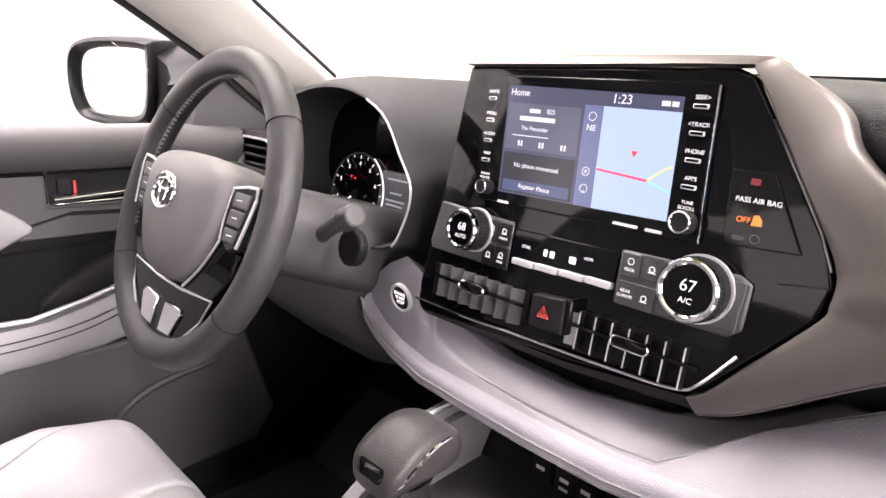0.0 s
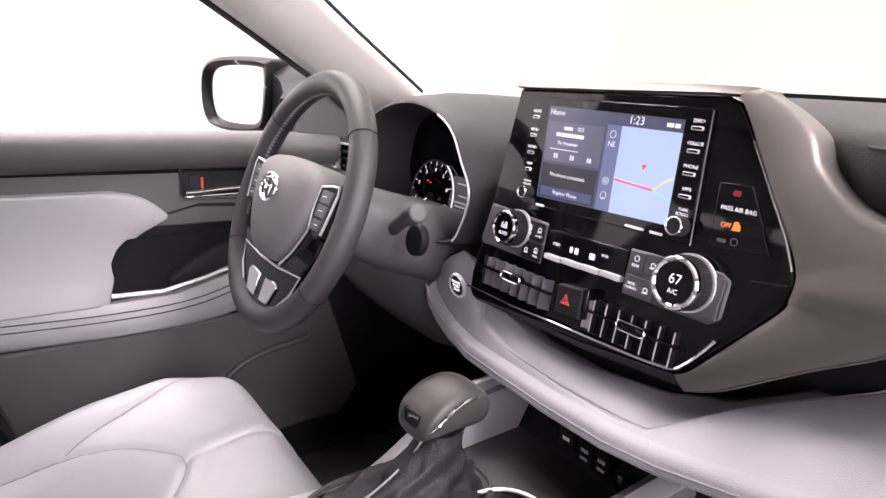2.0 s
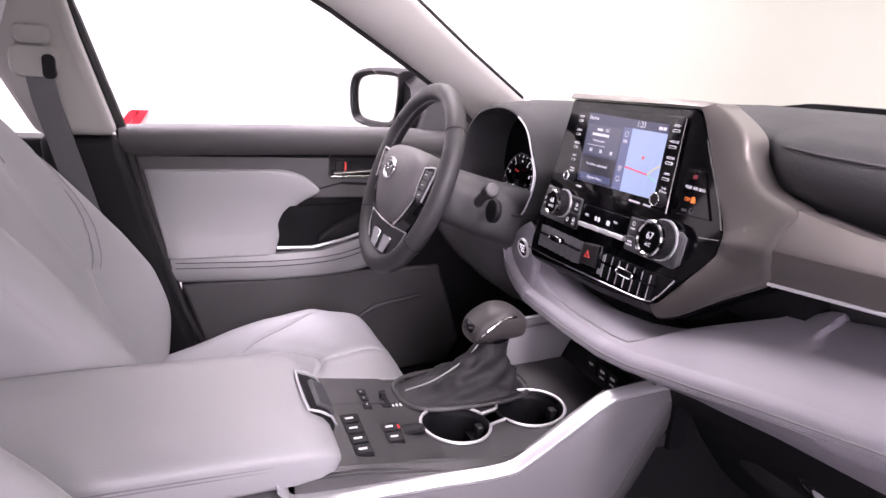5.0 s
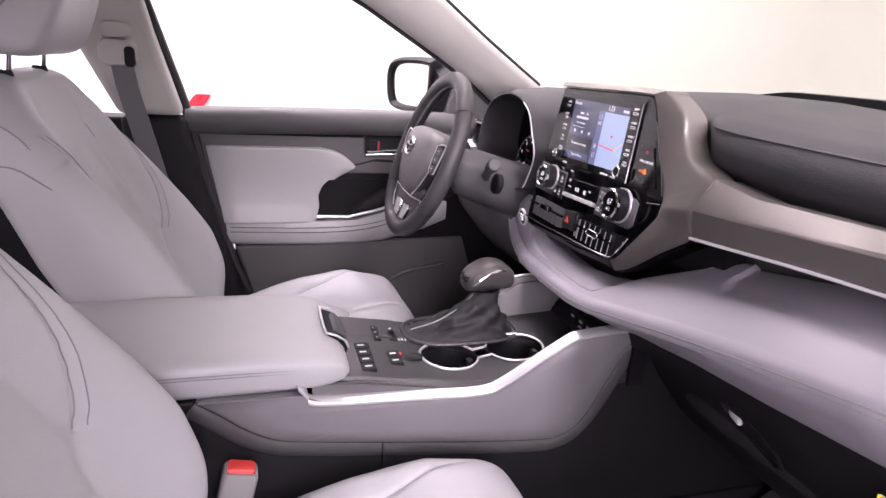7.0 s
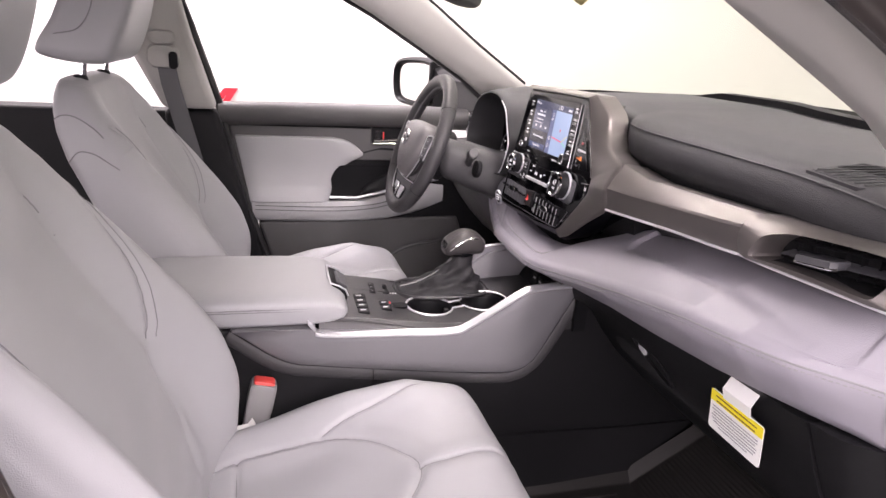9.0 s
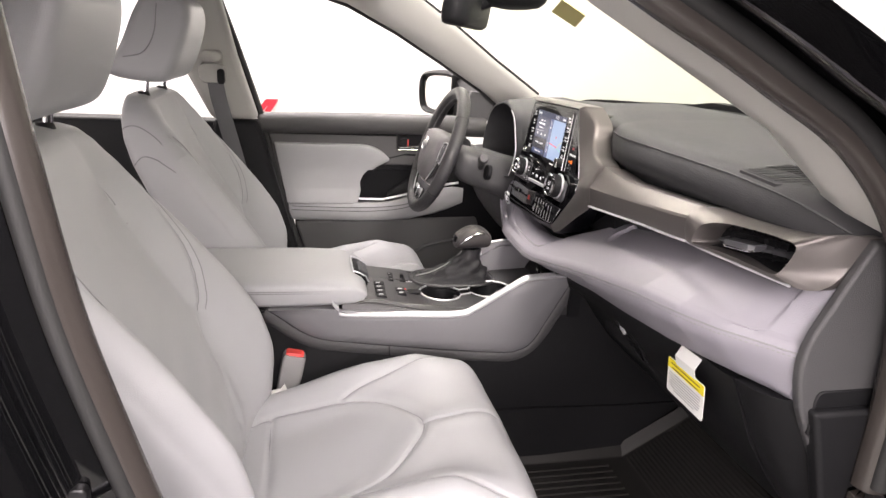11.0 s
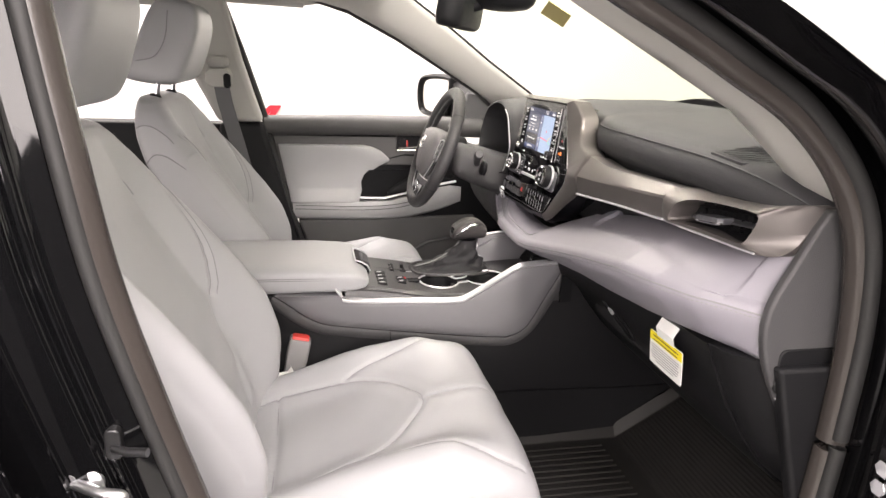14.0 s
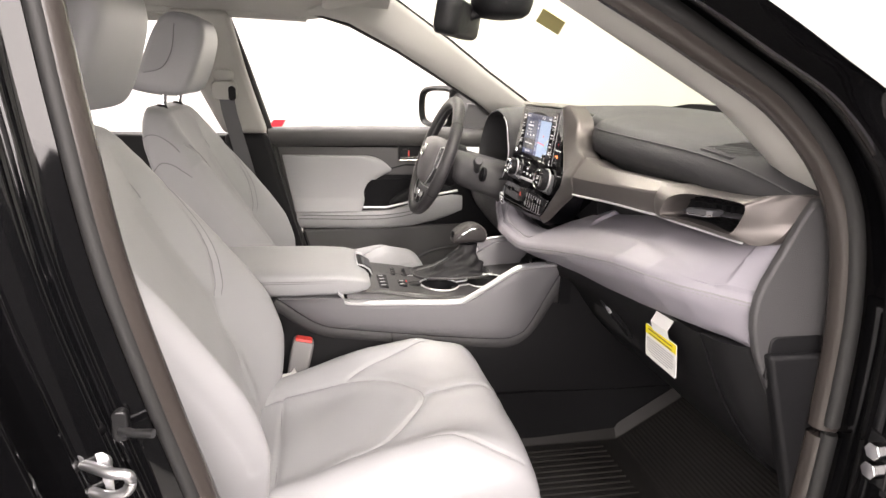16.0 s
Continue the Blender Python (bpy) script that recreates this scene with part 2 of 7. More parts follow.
def driver_door():
    d = thing("driver_door", "closed driver door trimmed in black and light grey", "car door")
    part("inner_panel", slab([(1.16, 1.10), (1.80, 1.10), (1.95, 0.90), (1.90, 0.55), (1.36, 0.52), (1.20, 0.95)], "x", -0.80, -0.752), DOORTRIM, d, bevel=0.004)
    sill = [(-0.775, 1.155), (-0.745, 1.162), (-0.72, 1.156), (-0.709, 1.140), (-0.718, 1.115), (-0.735, 1.098), (-0.755, 1.095), (-0.80, 1.10), (-0.80, 1.15)]
    part("window_sill", loft([[(x, y, z + dz) for x, z in sill] for y, dz in ((1.15, -0.006), (1.3, -0.001), (1.5, 0.002), (1.72, 0.003), (1.86, 0.0))]), DOORTRIM, d, "soft dark grey window sill", angle=70)
    part("upper_band", slab([(1.175, 1.094), (1.75, 1.094), (1.78, 1.0), (1.20, 1.0)], "x", -0.754, -0.746), DOORTRIM, d, bevel=0.003)
    part("sill_shadow_gap", tube([(-0.747, 1.17, 1.0955), (-0.747, 1.80, 1.0955)], 0.0035, 6), DEEP, d)
    right = ((0.876, 1.450), (0.890, 1.452), (0.945, 1.468), (0.970, 1.484), (0.990, 1.505), (1.005, 1.532), (1.014, 1.550), (1.020, 1.551), (1.030, 1.542), (1.045, 1.524), (1.054, 1.509), (1.061, 1.490), (1.066, 1.462))
    rows = []
    for z in np.linspace(0.876, 1.066, 40):
        y0 = 1.226 - 0.036 * (z - 0.876) / 0.19
        y1 = float(np.interp(z, [r[0] for r in right], [r[1] for r in right]))
        f = (z - 0.876) / 0.19
        x = -0.721 - 0.011 * max(0.0, math.sin(math.pi * f)) ** 1.2 + 0.006 * max(0, 0.25 - f) / 0.25
        rows.append([(-0.757, y0, z)] + [(x - 0.008 * max(0.0, abs(2 * k / 12 - 1) - 0.8) / 0.2, y0 + (y1 - y0) * k / 12, z) for k in range(13)] + [(-0.757, y1, z)])
    part("padded_insert", loft(rows), DOORGREY, d, "light grey padded insert", bevel=0.004, angle=50)
    arm = []
    for y, zt, zb, xo in ((1.215, 0.880, 0.822, -0.735), (1.26, 0.882, 0.820, -0.722), (1.45, 0.880, 0.818, -0.712), (1.55, 0.884, 0.820, -0.712), (1.62, 0.902, 0.826, -0.714), (1.70, 0.925, 0.842, -0.720), (1.80, 0.94, 0.87, -0.735)):
        arm.append([(-0.756, y, zt), (xo - 0.006, y, zt - 0.001), (xo, y, zt - 0.012), (xo + 0.004, y, (zt + zb) / 2), (xo, y, zb + 0.008), (xo - 0.008, y, zb), (-0.756, y, zb)])
    part("armrest", loft(arm), DOORGREY, d, "light grey stitched arm rest", angle=50)
    part("trim_strip", tube([(-0.722, 1.452, 0.892), (-0.716, 1.53, 0.892), (-0.715, 1.60, 0.908), (-0.718, 1.68, 0.932), (-0.728, 1.78, 0.948)], 0.0045, 8), BRIGHT, d, "bright silver strip")
    for dz in (0.0, -0.012):
        part("stitch_line", tube(curve([(-0.7185, 1.24, 0.868 + dz), (-0.7075, 1.45, 0.866 + dz), (-0.7075, 1.58, 0.874 + dz), (-0.713, 1.68, 0.90 + dz)], 6), 0.0011, 5), SEAMDARK, d)
    part("pocket_hollow", loft([[(x, 1.452 + (y - 1.452) * k + 0.004, 0.897 + (z - 0.897) * k + 0.003) for y, z in ((1.452, 0.897), (1.468, 0.945), (1.492, 0.985), (1.535, 1.018), (1.60, 1.035), (1.70, 1.030), (1.76, 0.995), (1.78, 0.95), (1.70, 0.932), (1.60, 0.905), (1.53, 0.894))] for x, k in ((-0.7515, 1.0), (-0.7455, 1.0), (-0.7450, 0.96), (-0.7505, 0.93))]), DEEP, d, "black hollow of the door pull", angle=30)
    part("pull_grip", loft([[(-0.748, y, z + h), (-0.732, y, z + h - 0.004), (-0.724, y, z + h - 0.016), (-0.728, y, z - 0.01), (-0.748, y, z - 0.01)] for y, z, h in ((1.545, 0.905, 0.012), (1.575, 0.912, 0.030), (1.62, 0.922, 0.044), (1.70, 0.945, 0.046), (1.76, 0.958, 0.040))]), SOFTDARK, d, "black moulded pull grip", angle=50)
    for k in range(3):
        part("window_switch", box(-0.735, -0.726, 1.592 + 0.026 * k, 1.610 + 0.026 * k, 0.932 + 0.007 * k, 0.938 + 0.007 * k), PIANO, d, bevel=0.0015)
    part("pocket_rim", tube(curve([(-0.752, 1.50, 0.925), (-0.745, 1.60, 0.945), (-0.742, 1.72, 0.99)], 6), 0.006, 8), DARKTRIM, d)
    part("lower_panel", slab([(1.25, 0.815), (1.85, 0.83), (1.92, 0.62), (1.88, 0.56), (1.36, 0.53), (1.30, 0.65)], "x", -0.756, -0.728), DOORTRIM, d, "dark lower door panel", bevel=0.008)
    part("map_pocket", tube(curve([(-0.726, 1.56, 0.60), (-0.722, 1.66, 0.72), (-0.722, 1.80, 0.755)], 6), 0.007, 8), DARKTRIM, d)
    h = part("handle_cup", slab([(1.645 + a, 1.0745 + b) for a, b in rounded(0.142, 0.054, 0.006)], "x", -0.762, -0.7445), DEEP, d, "recessed black cup")
    part("cup_rim", tube([(-0.744, 1.645 + p[0], 1.0745 + p[1]) for p in rounded(0.144, 0.056, 0.007)], 0.0022, 6, True), DOORTRIM, h)
    part("cup_lip", tube([(-0.7415, 1.578, 1.0505), (-0.7415, 1.71, 1.0530)], 0.0022, 8), CHROME, h, "bright lower lip")
    part("door_handle", loft([[(-0.7445, y, z - 0.005), (-0.736, y, z - 0.0045), (-0.733, y, z), (-0.736, y, z + 0.0045), (-0.7445, y, z + 0.004)] for y, z in ((1.580, 1.0585), (1.600, 1.0590), (1.640, 1.0625), (1.712, 1.0665))]), CHROME, d, "chrome pull handle", angle=60)
    part("lock_button", box(-0.752, -0.7395, 1.586, 1.606, 1.065, 1.088), SOFTDARK, d, bevel=0.002)
    part("lock_mark", box(-0.746, -0.7385, 1.607, 1.6105, 1.066, 1.084), REDPL, d, "red lock mark")
    part("window_glass", slab([(1.06, 1.49), (1.33, 1.50), (1.45, 1.46), (1.65, 1.31), (1.84, 1.16), (1.16, 1.15)], "x", -0.775, -0.771), GLASS, d).visible_shadow = False
    part("door_seal", tube([(-0.735, 1.045, 1.48), (-0.735, 1.09, 1.35), (-0.735, 1.15, 1.16), (-0.735, 1.185, 1.0), (-0.735, 1.25, 0.76), (-0.735, 1.34, 0.55)], 0.011, 8), RUBBER, d, "black rubber door seal")
    part("sail_panel", slab([(1.78, 1.15), (1.98, 1.15), (1.96, 1.17), (1.85, 1.24), (1.81, 1.245)], "x", -0.775, -0.74), DARKTRIM, d, "black mirror base panel", bevel=0.006)
    return d


driver_door()
# outside mirror
MIRRORSHELL = mat("mirror_shell", (0.007, 0.007, 0.0075), 0.35, spec=0.25, vary=0.1)
om = thing("outside_mirror", "black outside mirror with bright glass", "car mirror")
MM = Matrix.Translation((-0.955, 1.742, 1.220)) @ Matrix.Rotation(radians(33), 4, "Z")
shape = [(a * 0.182, b * 0.152) for a, b in ((-0.5, 0.1), (-0.44, 0.36), (-0.25, 0.47), (0.1, 0.5), (0.44, 0.48), (0.5, 0.38), (0.47, -0.2), (0.38, -0.45), (0.1, -0.5), (-0.3, -0.46), (-0.46, -0.3))]
shape = [(p.x, p.y) for p in curve([(a, b, 0) for a, b in shape], 4, True)]
part("housing", loft([[MM @ Vector((a * s, y, b * s)) for a, b in shape] for s, y in ((0.76, 0.006), (0.78, -0.010), (0.90, -0.018), (1.0, -0.010), (1.04, 0.02), (1.03, 0.08), (0.92, 0.14), (0.55, 0.18))]), MIRRORSHELL, om, angle=60)
part("mirror_glass", loft([[MM @ Vector((a * 0.80, y, b * 0.80)) for a, b in shape] for y in (-0.003, 0.004)]), MIRRORGLASS, om, "bright mirror glass", angle=60)
part("mirror_arm", loft([[(x, y0, z0), (x, y1, z0), (x, y1, z1), (x, (y0 + y1) / 2, z1 + 0.006), (x, y0, z1 - 0.006)] for x, y0, y1, z0, z1 in ((-0.925, 1.775, 1.89, 1.158, 1.284), (-0.89, 1.785, 1.89, 1.156, 1.280), (-0.84, 1.79, 1.89, 1.155, 1.258), (-0.80, 1.78, 1.89, 1.152, 1.238), (-0.765, 1.76, 1.89, 1.152, 1.228))]), MIRRORSHELL, om, "black mirror foot", angle=60)

# left pillars and roof
part("b_pillar_trim", slab([(1.05, 1.50), (1.095, 1.32), (1.150, 1.14), (1.02, 1.14), (0.93, 1.32), (0.88, 1.50)], "x", -0.75, -0.67), HEADLINER, car, "pale plastic pillar trim", bevel=0.015)
part("b_pillar_lower", slab([(1.150, 1.138), (1.185, 1.0), (1.25, 0.76), (1.33, 0.5), (1.05, 0.5), (1.03, 0.8), (1.02, 1.138)], "x", -0.75, -0.678), SOFTDARK, car, "dark plastic lower pillar", bevel=0.015)
belt = thing("seat_belt", "grey seat belt hanging from its pillar guide", "seat belt")
part("webbing", loft([[(x, y - 0.022, z), (x, y + 0.022, z), (x + 0.003, y + 0.022, z), (x + 0.003, y - 0.022, z)] for x, y, z in ((-0.655, 1.035, 1.265), (-0.65, 1.045, 1.20), (-0.645, 1.07, 1.10), (-0.635, 1.10, 0.98), (-0.62, 1.13, 0.85))]), BELTWEB, belt, smooth=False)
part("belt_guide", loft([[(x, 1.03 + a * s, 1.27 + b * s) for a, b in rounded(0.075, 0.058, 0.02)] for x, s in ((-0.675, 1.0), (-0.655, 1.0), (-0.642, 0.85))]), HEADLINER, belt, "pale plastic belt guide", angle=60)
part("guide_slot", loft([[(x, 1.055 + a, 1.262 + b) for a, b in rounded(0.02, 0.042, 0.009)] for x in (-0.655, -0.638)]), DEEP, belt, "black slot ring", angle=60)
part("guide_cover", loft([[(x, 1.03 + a * s, 1.315 + b * s) for a, b in rounded(0.06, 0.035, 0.015)] for x, s in ((-0.675, 1.0), (-0.65, 1.0), (-0.64, 0.8))]), HEADLINER, belt, angle=60)
apil = []
for (yo, zo, xo), (yi, zi, xi) in zip(((1.28, 1.505, -0.64), (1.405, 1.478, -0.65), (1.555, 1.408, -0.675), (1.69, 1.333, -0.695), (1.83, 1.252, -0.715), (1.93, 1.18, -0.735)),
                                       ((1.43, 1.605, -0.56), (1.571, 1.524, -0.60), (1.713, 1.435, -0.615), (1.844, 1.343, -0.625), (2.0, 1.245, -0.65), (2.12, 1.16, -0.68))):
    apil.append([(xo - 0.03, yo + 0.01, zo), (xo, yo, zo), (xo + 0.02, yo + 0.012, zo + 0.004), (xo + 0.035, yo + 0.04, zo + 0.014), (xi + 0.003, yi - 0.03, zi + 0.0), (xi, yi, zi), (xi - 0.03, yi + 0.015, zi + 0.01), (xo - 0.04, yo + 0.07, zo + 0.03)])
part("a_pillar_trim", loft(apil), HEADLINER, car, "pale windscreen pillar trim", angle=70)
part("screen_edge", tube([(-0.575, 1.45, 1.60), (-0.612, 1.575, 1.527), (-0.625, 1.717, 1.438), (-0.635, 1.848, 1.346), (-0.66, 2.004, 1.248)], 0.006, 6), DEEP, car, "black windscreen edge")
part("window_frame", tube([(-0.72, 1.05, 1.488), (-0.70, 1.20, 1.500), (-0.675, 1.31, 1.500), (-0.675, 1.41, 1.473), (-0.69, 1.56, 1.403), (-0.71, 1.695, 1.328), (-0.73, 1.835, 1.247), (-0.745, 1.93, 1.17)], 0.006, 6), RUBBER, car, "black window frame")
roof = []
for y, zc in ((-0.6, 1.60), (0.4, 1.62), (1.0, 1.61), (1.28, 1.60), (1.43, 1.595), (1.52, 1.592)):
    k = min(0.70, 0.70 - (y - 1.28) * 0.35) if y > 1.28 else 0.70
    roof.append([(x, y, zc - 0.115 * (abs(x) / 0.70) ** 3) for x in np.linspace(-k, k, 21)] + [(x, y, zc + 0.06 - 0.09 * (abs(x) / 0.72) ** 3) for x in np.linspace(k + 0.02, -k - 0.02, 21)])
part("headliner", loft(roof), HEADLINER, car, "pale cloth headliner", angle=60)
part("roof_rail", tube([(-0.70, 0.2, 1.497), (-0.70, 0.9, 1.502), (-0.70, 1.28, 1.495)], 0.017, 8), HEADLINER, car)
part("rear_door_trim", box(-0.80, -0.70, 0.1, 1.03, 0.5, 1.13), SOFTDARK, car, "dark rear door trim", bevel=0.01)
part("c_pillar_trim", slab([(0.22, 1.50), (0.34, 1.50), (0.25, 1.13), (0.02, 1.13)], "x", -0.76, -0.69), HEADLINER, car, bevel=0.01)
part("rear_window_top", tube([(-0.72, 0.25, 1.46), (-0.72, 0.6, 1.475), (-0.72, 0.95, 1.478)], 0.014, 6), HEADLINER, car)
# sun visor, inside mirror and toll sticker
visor = thing("sun_visor", "pale cloth sun visor folded up to the roof", "sun visor")
part("visor_board", loft([[(x, 1.40 + a * s, 1.535 + (a * 0.2) + b * s - 0.05 * ((x + 0.38) / 0.2) ** 2 * 0.3) for a, b in rounded(0.15, 0.02, 0.009)] for x, s in ((-0.54, 0.8), (-0.52, 1), (-0.24, 1), (-0.22, 0.8))]), HEADLINER, visor, angle=60)
part("visor_clip", box(-0.245, -0.205, 1.45, 1.47, 1.545, 1.565), HEADLINER, visor, bevel=0.004)
rm = thing("rear_view_mirror", "black inside mirror on its stalk at the windscreen", "car mirror")
RM = Matrix.Translation((-0.022, 1.605, 1.452)) @ Matrix.Rotation(radians(-25), 4, "Z") @ Matrix.Rotation(radians(-8), 4, "X")
part("mirror_housing", loft([[RM @ Vector((a * s, y, b * s)) for a, b in rounded(0.245, 0.076, 0.020)] for s, y in ((0.95, -0.016), (1.0, -0.010), (1.0, 0.010), (0.95, 0.024), (0.80, 0.034))]), SOFTDARK, rm, "black mirror housing", angle=60)
part("mirror_glass", loft([[RM @ Vector((a * 0.93, y, b * 0.88)) for a, b in rounded(0.245, 0.076, 0.020)] for y in (-0.0175, -0.013)]), MIRRORGLASS, rm, "mirror glass", angle=60)
part("sensor_cover", loft([[(0.0 + 0.078 * k * math.cos(q), 1.700 + 0.068 * k * math.sin(q), z) for q in np.linspace(0, math.tau, 36, endpoint=False)] for k, z in ((1.0, 1.530), (1.0, 1.500), (0.97, 1.482), (0.88, 1.466), (0.70, 1.457), (0.35, 1.453))]), SOFTDARK, rm, "black sensor cover", angle=60)
part("mirror_stalk", tube([(-0.010, 1.632, 1.458), (-0.005, 1.655, 1.468), (0.0, 1.690, 1.490)], [0.012, 0.013, 0.016], 12), SOFTDARK, rm)
part("mirror_button", moved(disc(0.005, 0.003, 20), RM @ Matrix.Translation((0.117, 0.002, -0.004)) @ Matrix.Rotation(radians(90), 4, "Y")), BRIGHT, rm, "small silver button")
oc = thing("overhead_console", "pale overhead console with a map lamp lens", "roof console")
part("console_shell", loft([[(0.0 + a * k, 1.44 + b * k, z) for a, b in rounded(0.22, 0.16, 0.03)] for k, z in ((1.0, 1.600), (1.0, 1.560), (0.94, 1.548))]), HEADLINER, oc, angle=50)
for sx in (-1, 1):
    part("lamp_lens", loft([[(sx * 0.05 + a, 1.45 + b, z) for a, b in rounded(0.065, 0.05, 0.008)] for z in (1.550, 1.5455)]), mat("lens_plastic", (0.62, 0.60, 0.56), 0.25), oc, "frosted lamp lens", angle=40)
st = thing("windscreen_sticker", "small yellow printed sticker on the windscreen", "sticker")
part("sticker_sheet", loft([[Vector((x, 1.865 - (z - 1.41) * 1.75, z)) for x, z in ((-0.02, 1.455), (0.10, 1.470), (0.11, 1.445), (-0.005, 1.428))], [Vector((x, 1.868 - (z - 1.41) * 1.75, z)) for x, z in ((-0.02, 1.455), (0.10, 1.470), (0.11, 1.445), (-0.005, 1.428))]]), mat("sticker_yellow", (0.55, 0.48, 0.18), 0.6, vary=0.2, scale=300), st, smooth=False)
# windscreen
ws = []
for y, z in ((1.41, 1.61), (1.60, 1.525), (1.80, 1.42), (2.0, 1.31), (2.2, 1.19), (2.3, 1.13)):
    ws.append([(x, y + 0.24 * (1 - (x / 0.72) ** 2), z) for x in np.linspace(-0.72, 0.72, 13)])
part("windscreen", loft(ws, closed=False, caps=False), SCREENGLASS, car, "clear windscreen", solid=0.004).visible_shadow = False
part("cowl", loft([[(x, y + 0.22 * (1 - (x / 0.72) ** 2), z + float(np.interp(x, (-0.70, -0.4, -0.15, 0.1, 0.5, 0.7), (-0.05, -0.02, -0.004, 0.0, 0.0, -0.02)))) for y, z in ((2.08, 1.262), (2.10, 1.277), (2.14, 1.275), (2.30, 1.10))] for x in np.linspace(-0.70, 0.70, 25)]), DEEP, car, "black windscreen cowl")

# ---- dashboard ----
dash = thing("dashboard", "two-tone dashboard with dark top and light grey pad", "dashboard")
DT = ((-0.735, 1.95, 1.19, 0.1), (-0.60, 1.94, 1.225, 0.1), (-0.40, 1.95, 1.235, 0.1), (-0.20, 1.92, 1.245, 0.04), (-0.10, 1.87, 1.262, 0.03), (0.10, 1.87, 1.262, 0.03), (0.160, 1.872, 1.258, 0.06), (0.178, 1.860, 1.256, 0.05), (0.198, 1.849, 1.255, 0.03), (0.225, 1.843, 1.254, 0.01), (0.26, 1.842, 1.252, 0.0), (0.35, 1.845, 1.250, 0.0), (0.45, 1.850, 1.248, 0.0), (0.55, 1.856, 1.245, 0.0), (0.64, 1.866, 1.236, 0.0), (0.70, 1.879, 1.222, 0.0), (0.738, 1.896, 1.206, 0.0))
secs = []
for x, yt, zt, dy in DT:
    secs.append([(x, 2.40, 1.10), (x, 2.36, zt - 0.01), (x, 2.15, zt + 0.014), (x, yt + 0.07, zt + 0.009), (x, yt + 0.03, zt + 0.001), (x, yt + 0.012, zt - 0.003), (x, yt, zt - 0.014), (x, yt - 0.010 + dy * 0.3, zt - 0.034),
                 (x, yt - 0.006 + dy * 0.3, zt - 0.055), (x, yt + 0.02, zt - 0.068), (x, yt + 0.03, 1.10), (x, yt + 0.04, 1.03), (x, yt + 0.02, 0.93), (x, yt + 0.04, 0.85), (x, 2.05, 0.80), (x, 2.40, 0.80)])
part("top_pad", loft(secs), DASHTOP, dash, "dark grey stitched top pad", angle=60)
part("top_seam", tube(curve([(x, yt + 0.0005, zt - 0.0125) for x, yt, zt, dy in DT[8:]], 6), 0.0016, 5), SEAMDARK, dash)
part("defrost_strip", loft([[(x, y, z - 0.004), (x, y - 0.004, z + 0.009), (x, y + 0.03, z + 0.010), (x, y + 0.04, z - 0.004)] for x, y, z in [(x, 2.12 + 0.12 * (1 - (x / 0.72) ** 2), float(np.interp(x, [r[0] for r in DT], [r[2] for r in DT])) + 0.011) for x in np.linspace(-0.66, 0.71, 30)]]), DEEP, dash, "black strip along the windscreen", angle=50)
# bronze band: a bright upper facet over a lower one that tucks under
BT = ((0.262, 1.801, 1.188, 1.150, 1.116), (0.33, 1.804, 1.179, 1.154, 1.122), (0.42, 1.811, 1.181, 1.160, 1.129), (0.50, 1.818, 1.183, 1.165, 1.133), (0.533, 1.822, 1.184, 1.168, 1.135))
band = []
for x, y, zt, zm, zb in BT:
    band.append([(x, y + 0.050, zt - 0.004), (x, y + 0.016, zt + 0.001), (x, y + 0.009, zt), (x, y + 0.005, zt - 0.004), (x, y - 0.013, zm + 0.004), (x, y - 0.015, zm), (x, y - 0.0145, zm - 0.004), (x, y - 0.011, zb + 0.003), (x, y - 0.009, zb), (x, y + 0.045, zb + 0.006)])
part("trim_band", loft(band), SILVER, dash, "satin bronze trim band", angle=28)
part("chrome_line", tube(curve([(x, y - 0.0120, zb + 0.0005) for x, y, zt, zm, zb in BT], 6), 0.0019, 6), BRIGHT, dash, "thin bright line")
# black block standing for the shade between band and pad
part("gap_shadow", loft([[(x, 1.835, 1.13), (x, 1.845, 1.05), (x, 1.90, 1.05), (x, 1.90, 1.13)] for x in (0.12, 0.27)]), DEEP, dash)
# passenger vent: the band flares out round a scooped mouth and ends in a blade
VO = ((0.533, 1.813, 1.135), (0.533, 1.808, 1.168), (0.533, 1.828, 1.184), (0.600, 1.838, 1.187), (0.660, 1.847, 1.190), (0.700, 1.851, 1.194), (0.726, 1.860, 1.201), (0.739, 1.890, 1.201), (0.740, 1.882, 1.176), (0.739, 1.872, 1.155), (0.735, 1.853, 1.140), (0.712, 1.836, 1.1355), (0.640, 1.824, 1.1355), (0.580, 1.816, 1.135))
VI = ((0.556, 1.811, 1.1405), (0.5615, 1.8105, 1.158), (0.575, 1.812, 1.171), (0.606, 1.818, 1.1805), (0.655, 1.826, 1.185), (0.690, 1.831, 1.1865), (0.707, 1.833, 1.1855), (0.7115, 1.8335, 1.180), (0.708, 1.833, 1.168), (0.700, 1.832, 1.153), (0.693, 1.831, 1.1450), (0.683, 1.829, 1.1430), (0.628, 1.822, 1.1435), (0.585, 1.8155, 1.1420))


def mouth(inset, deep):
    """The vent mouth drawn in and pushed back."""
    cx, cz = 0.640, 1.163
    return [(cx + (x - cx) * (1 - inset), y + deep, cz + (z - cz) * (1 - inset)) for x, y, z in VI]


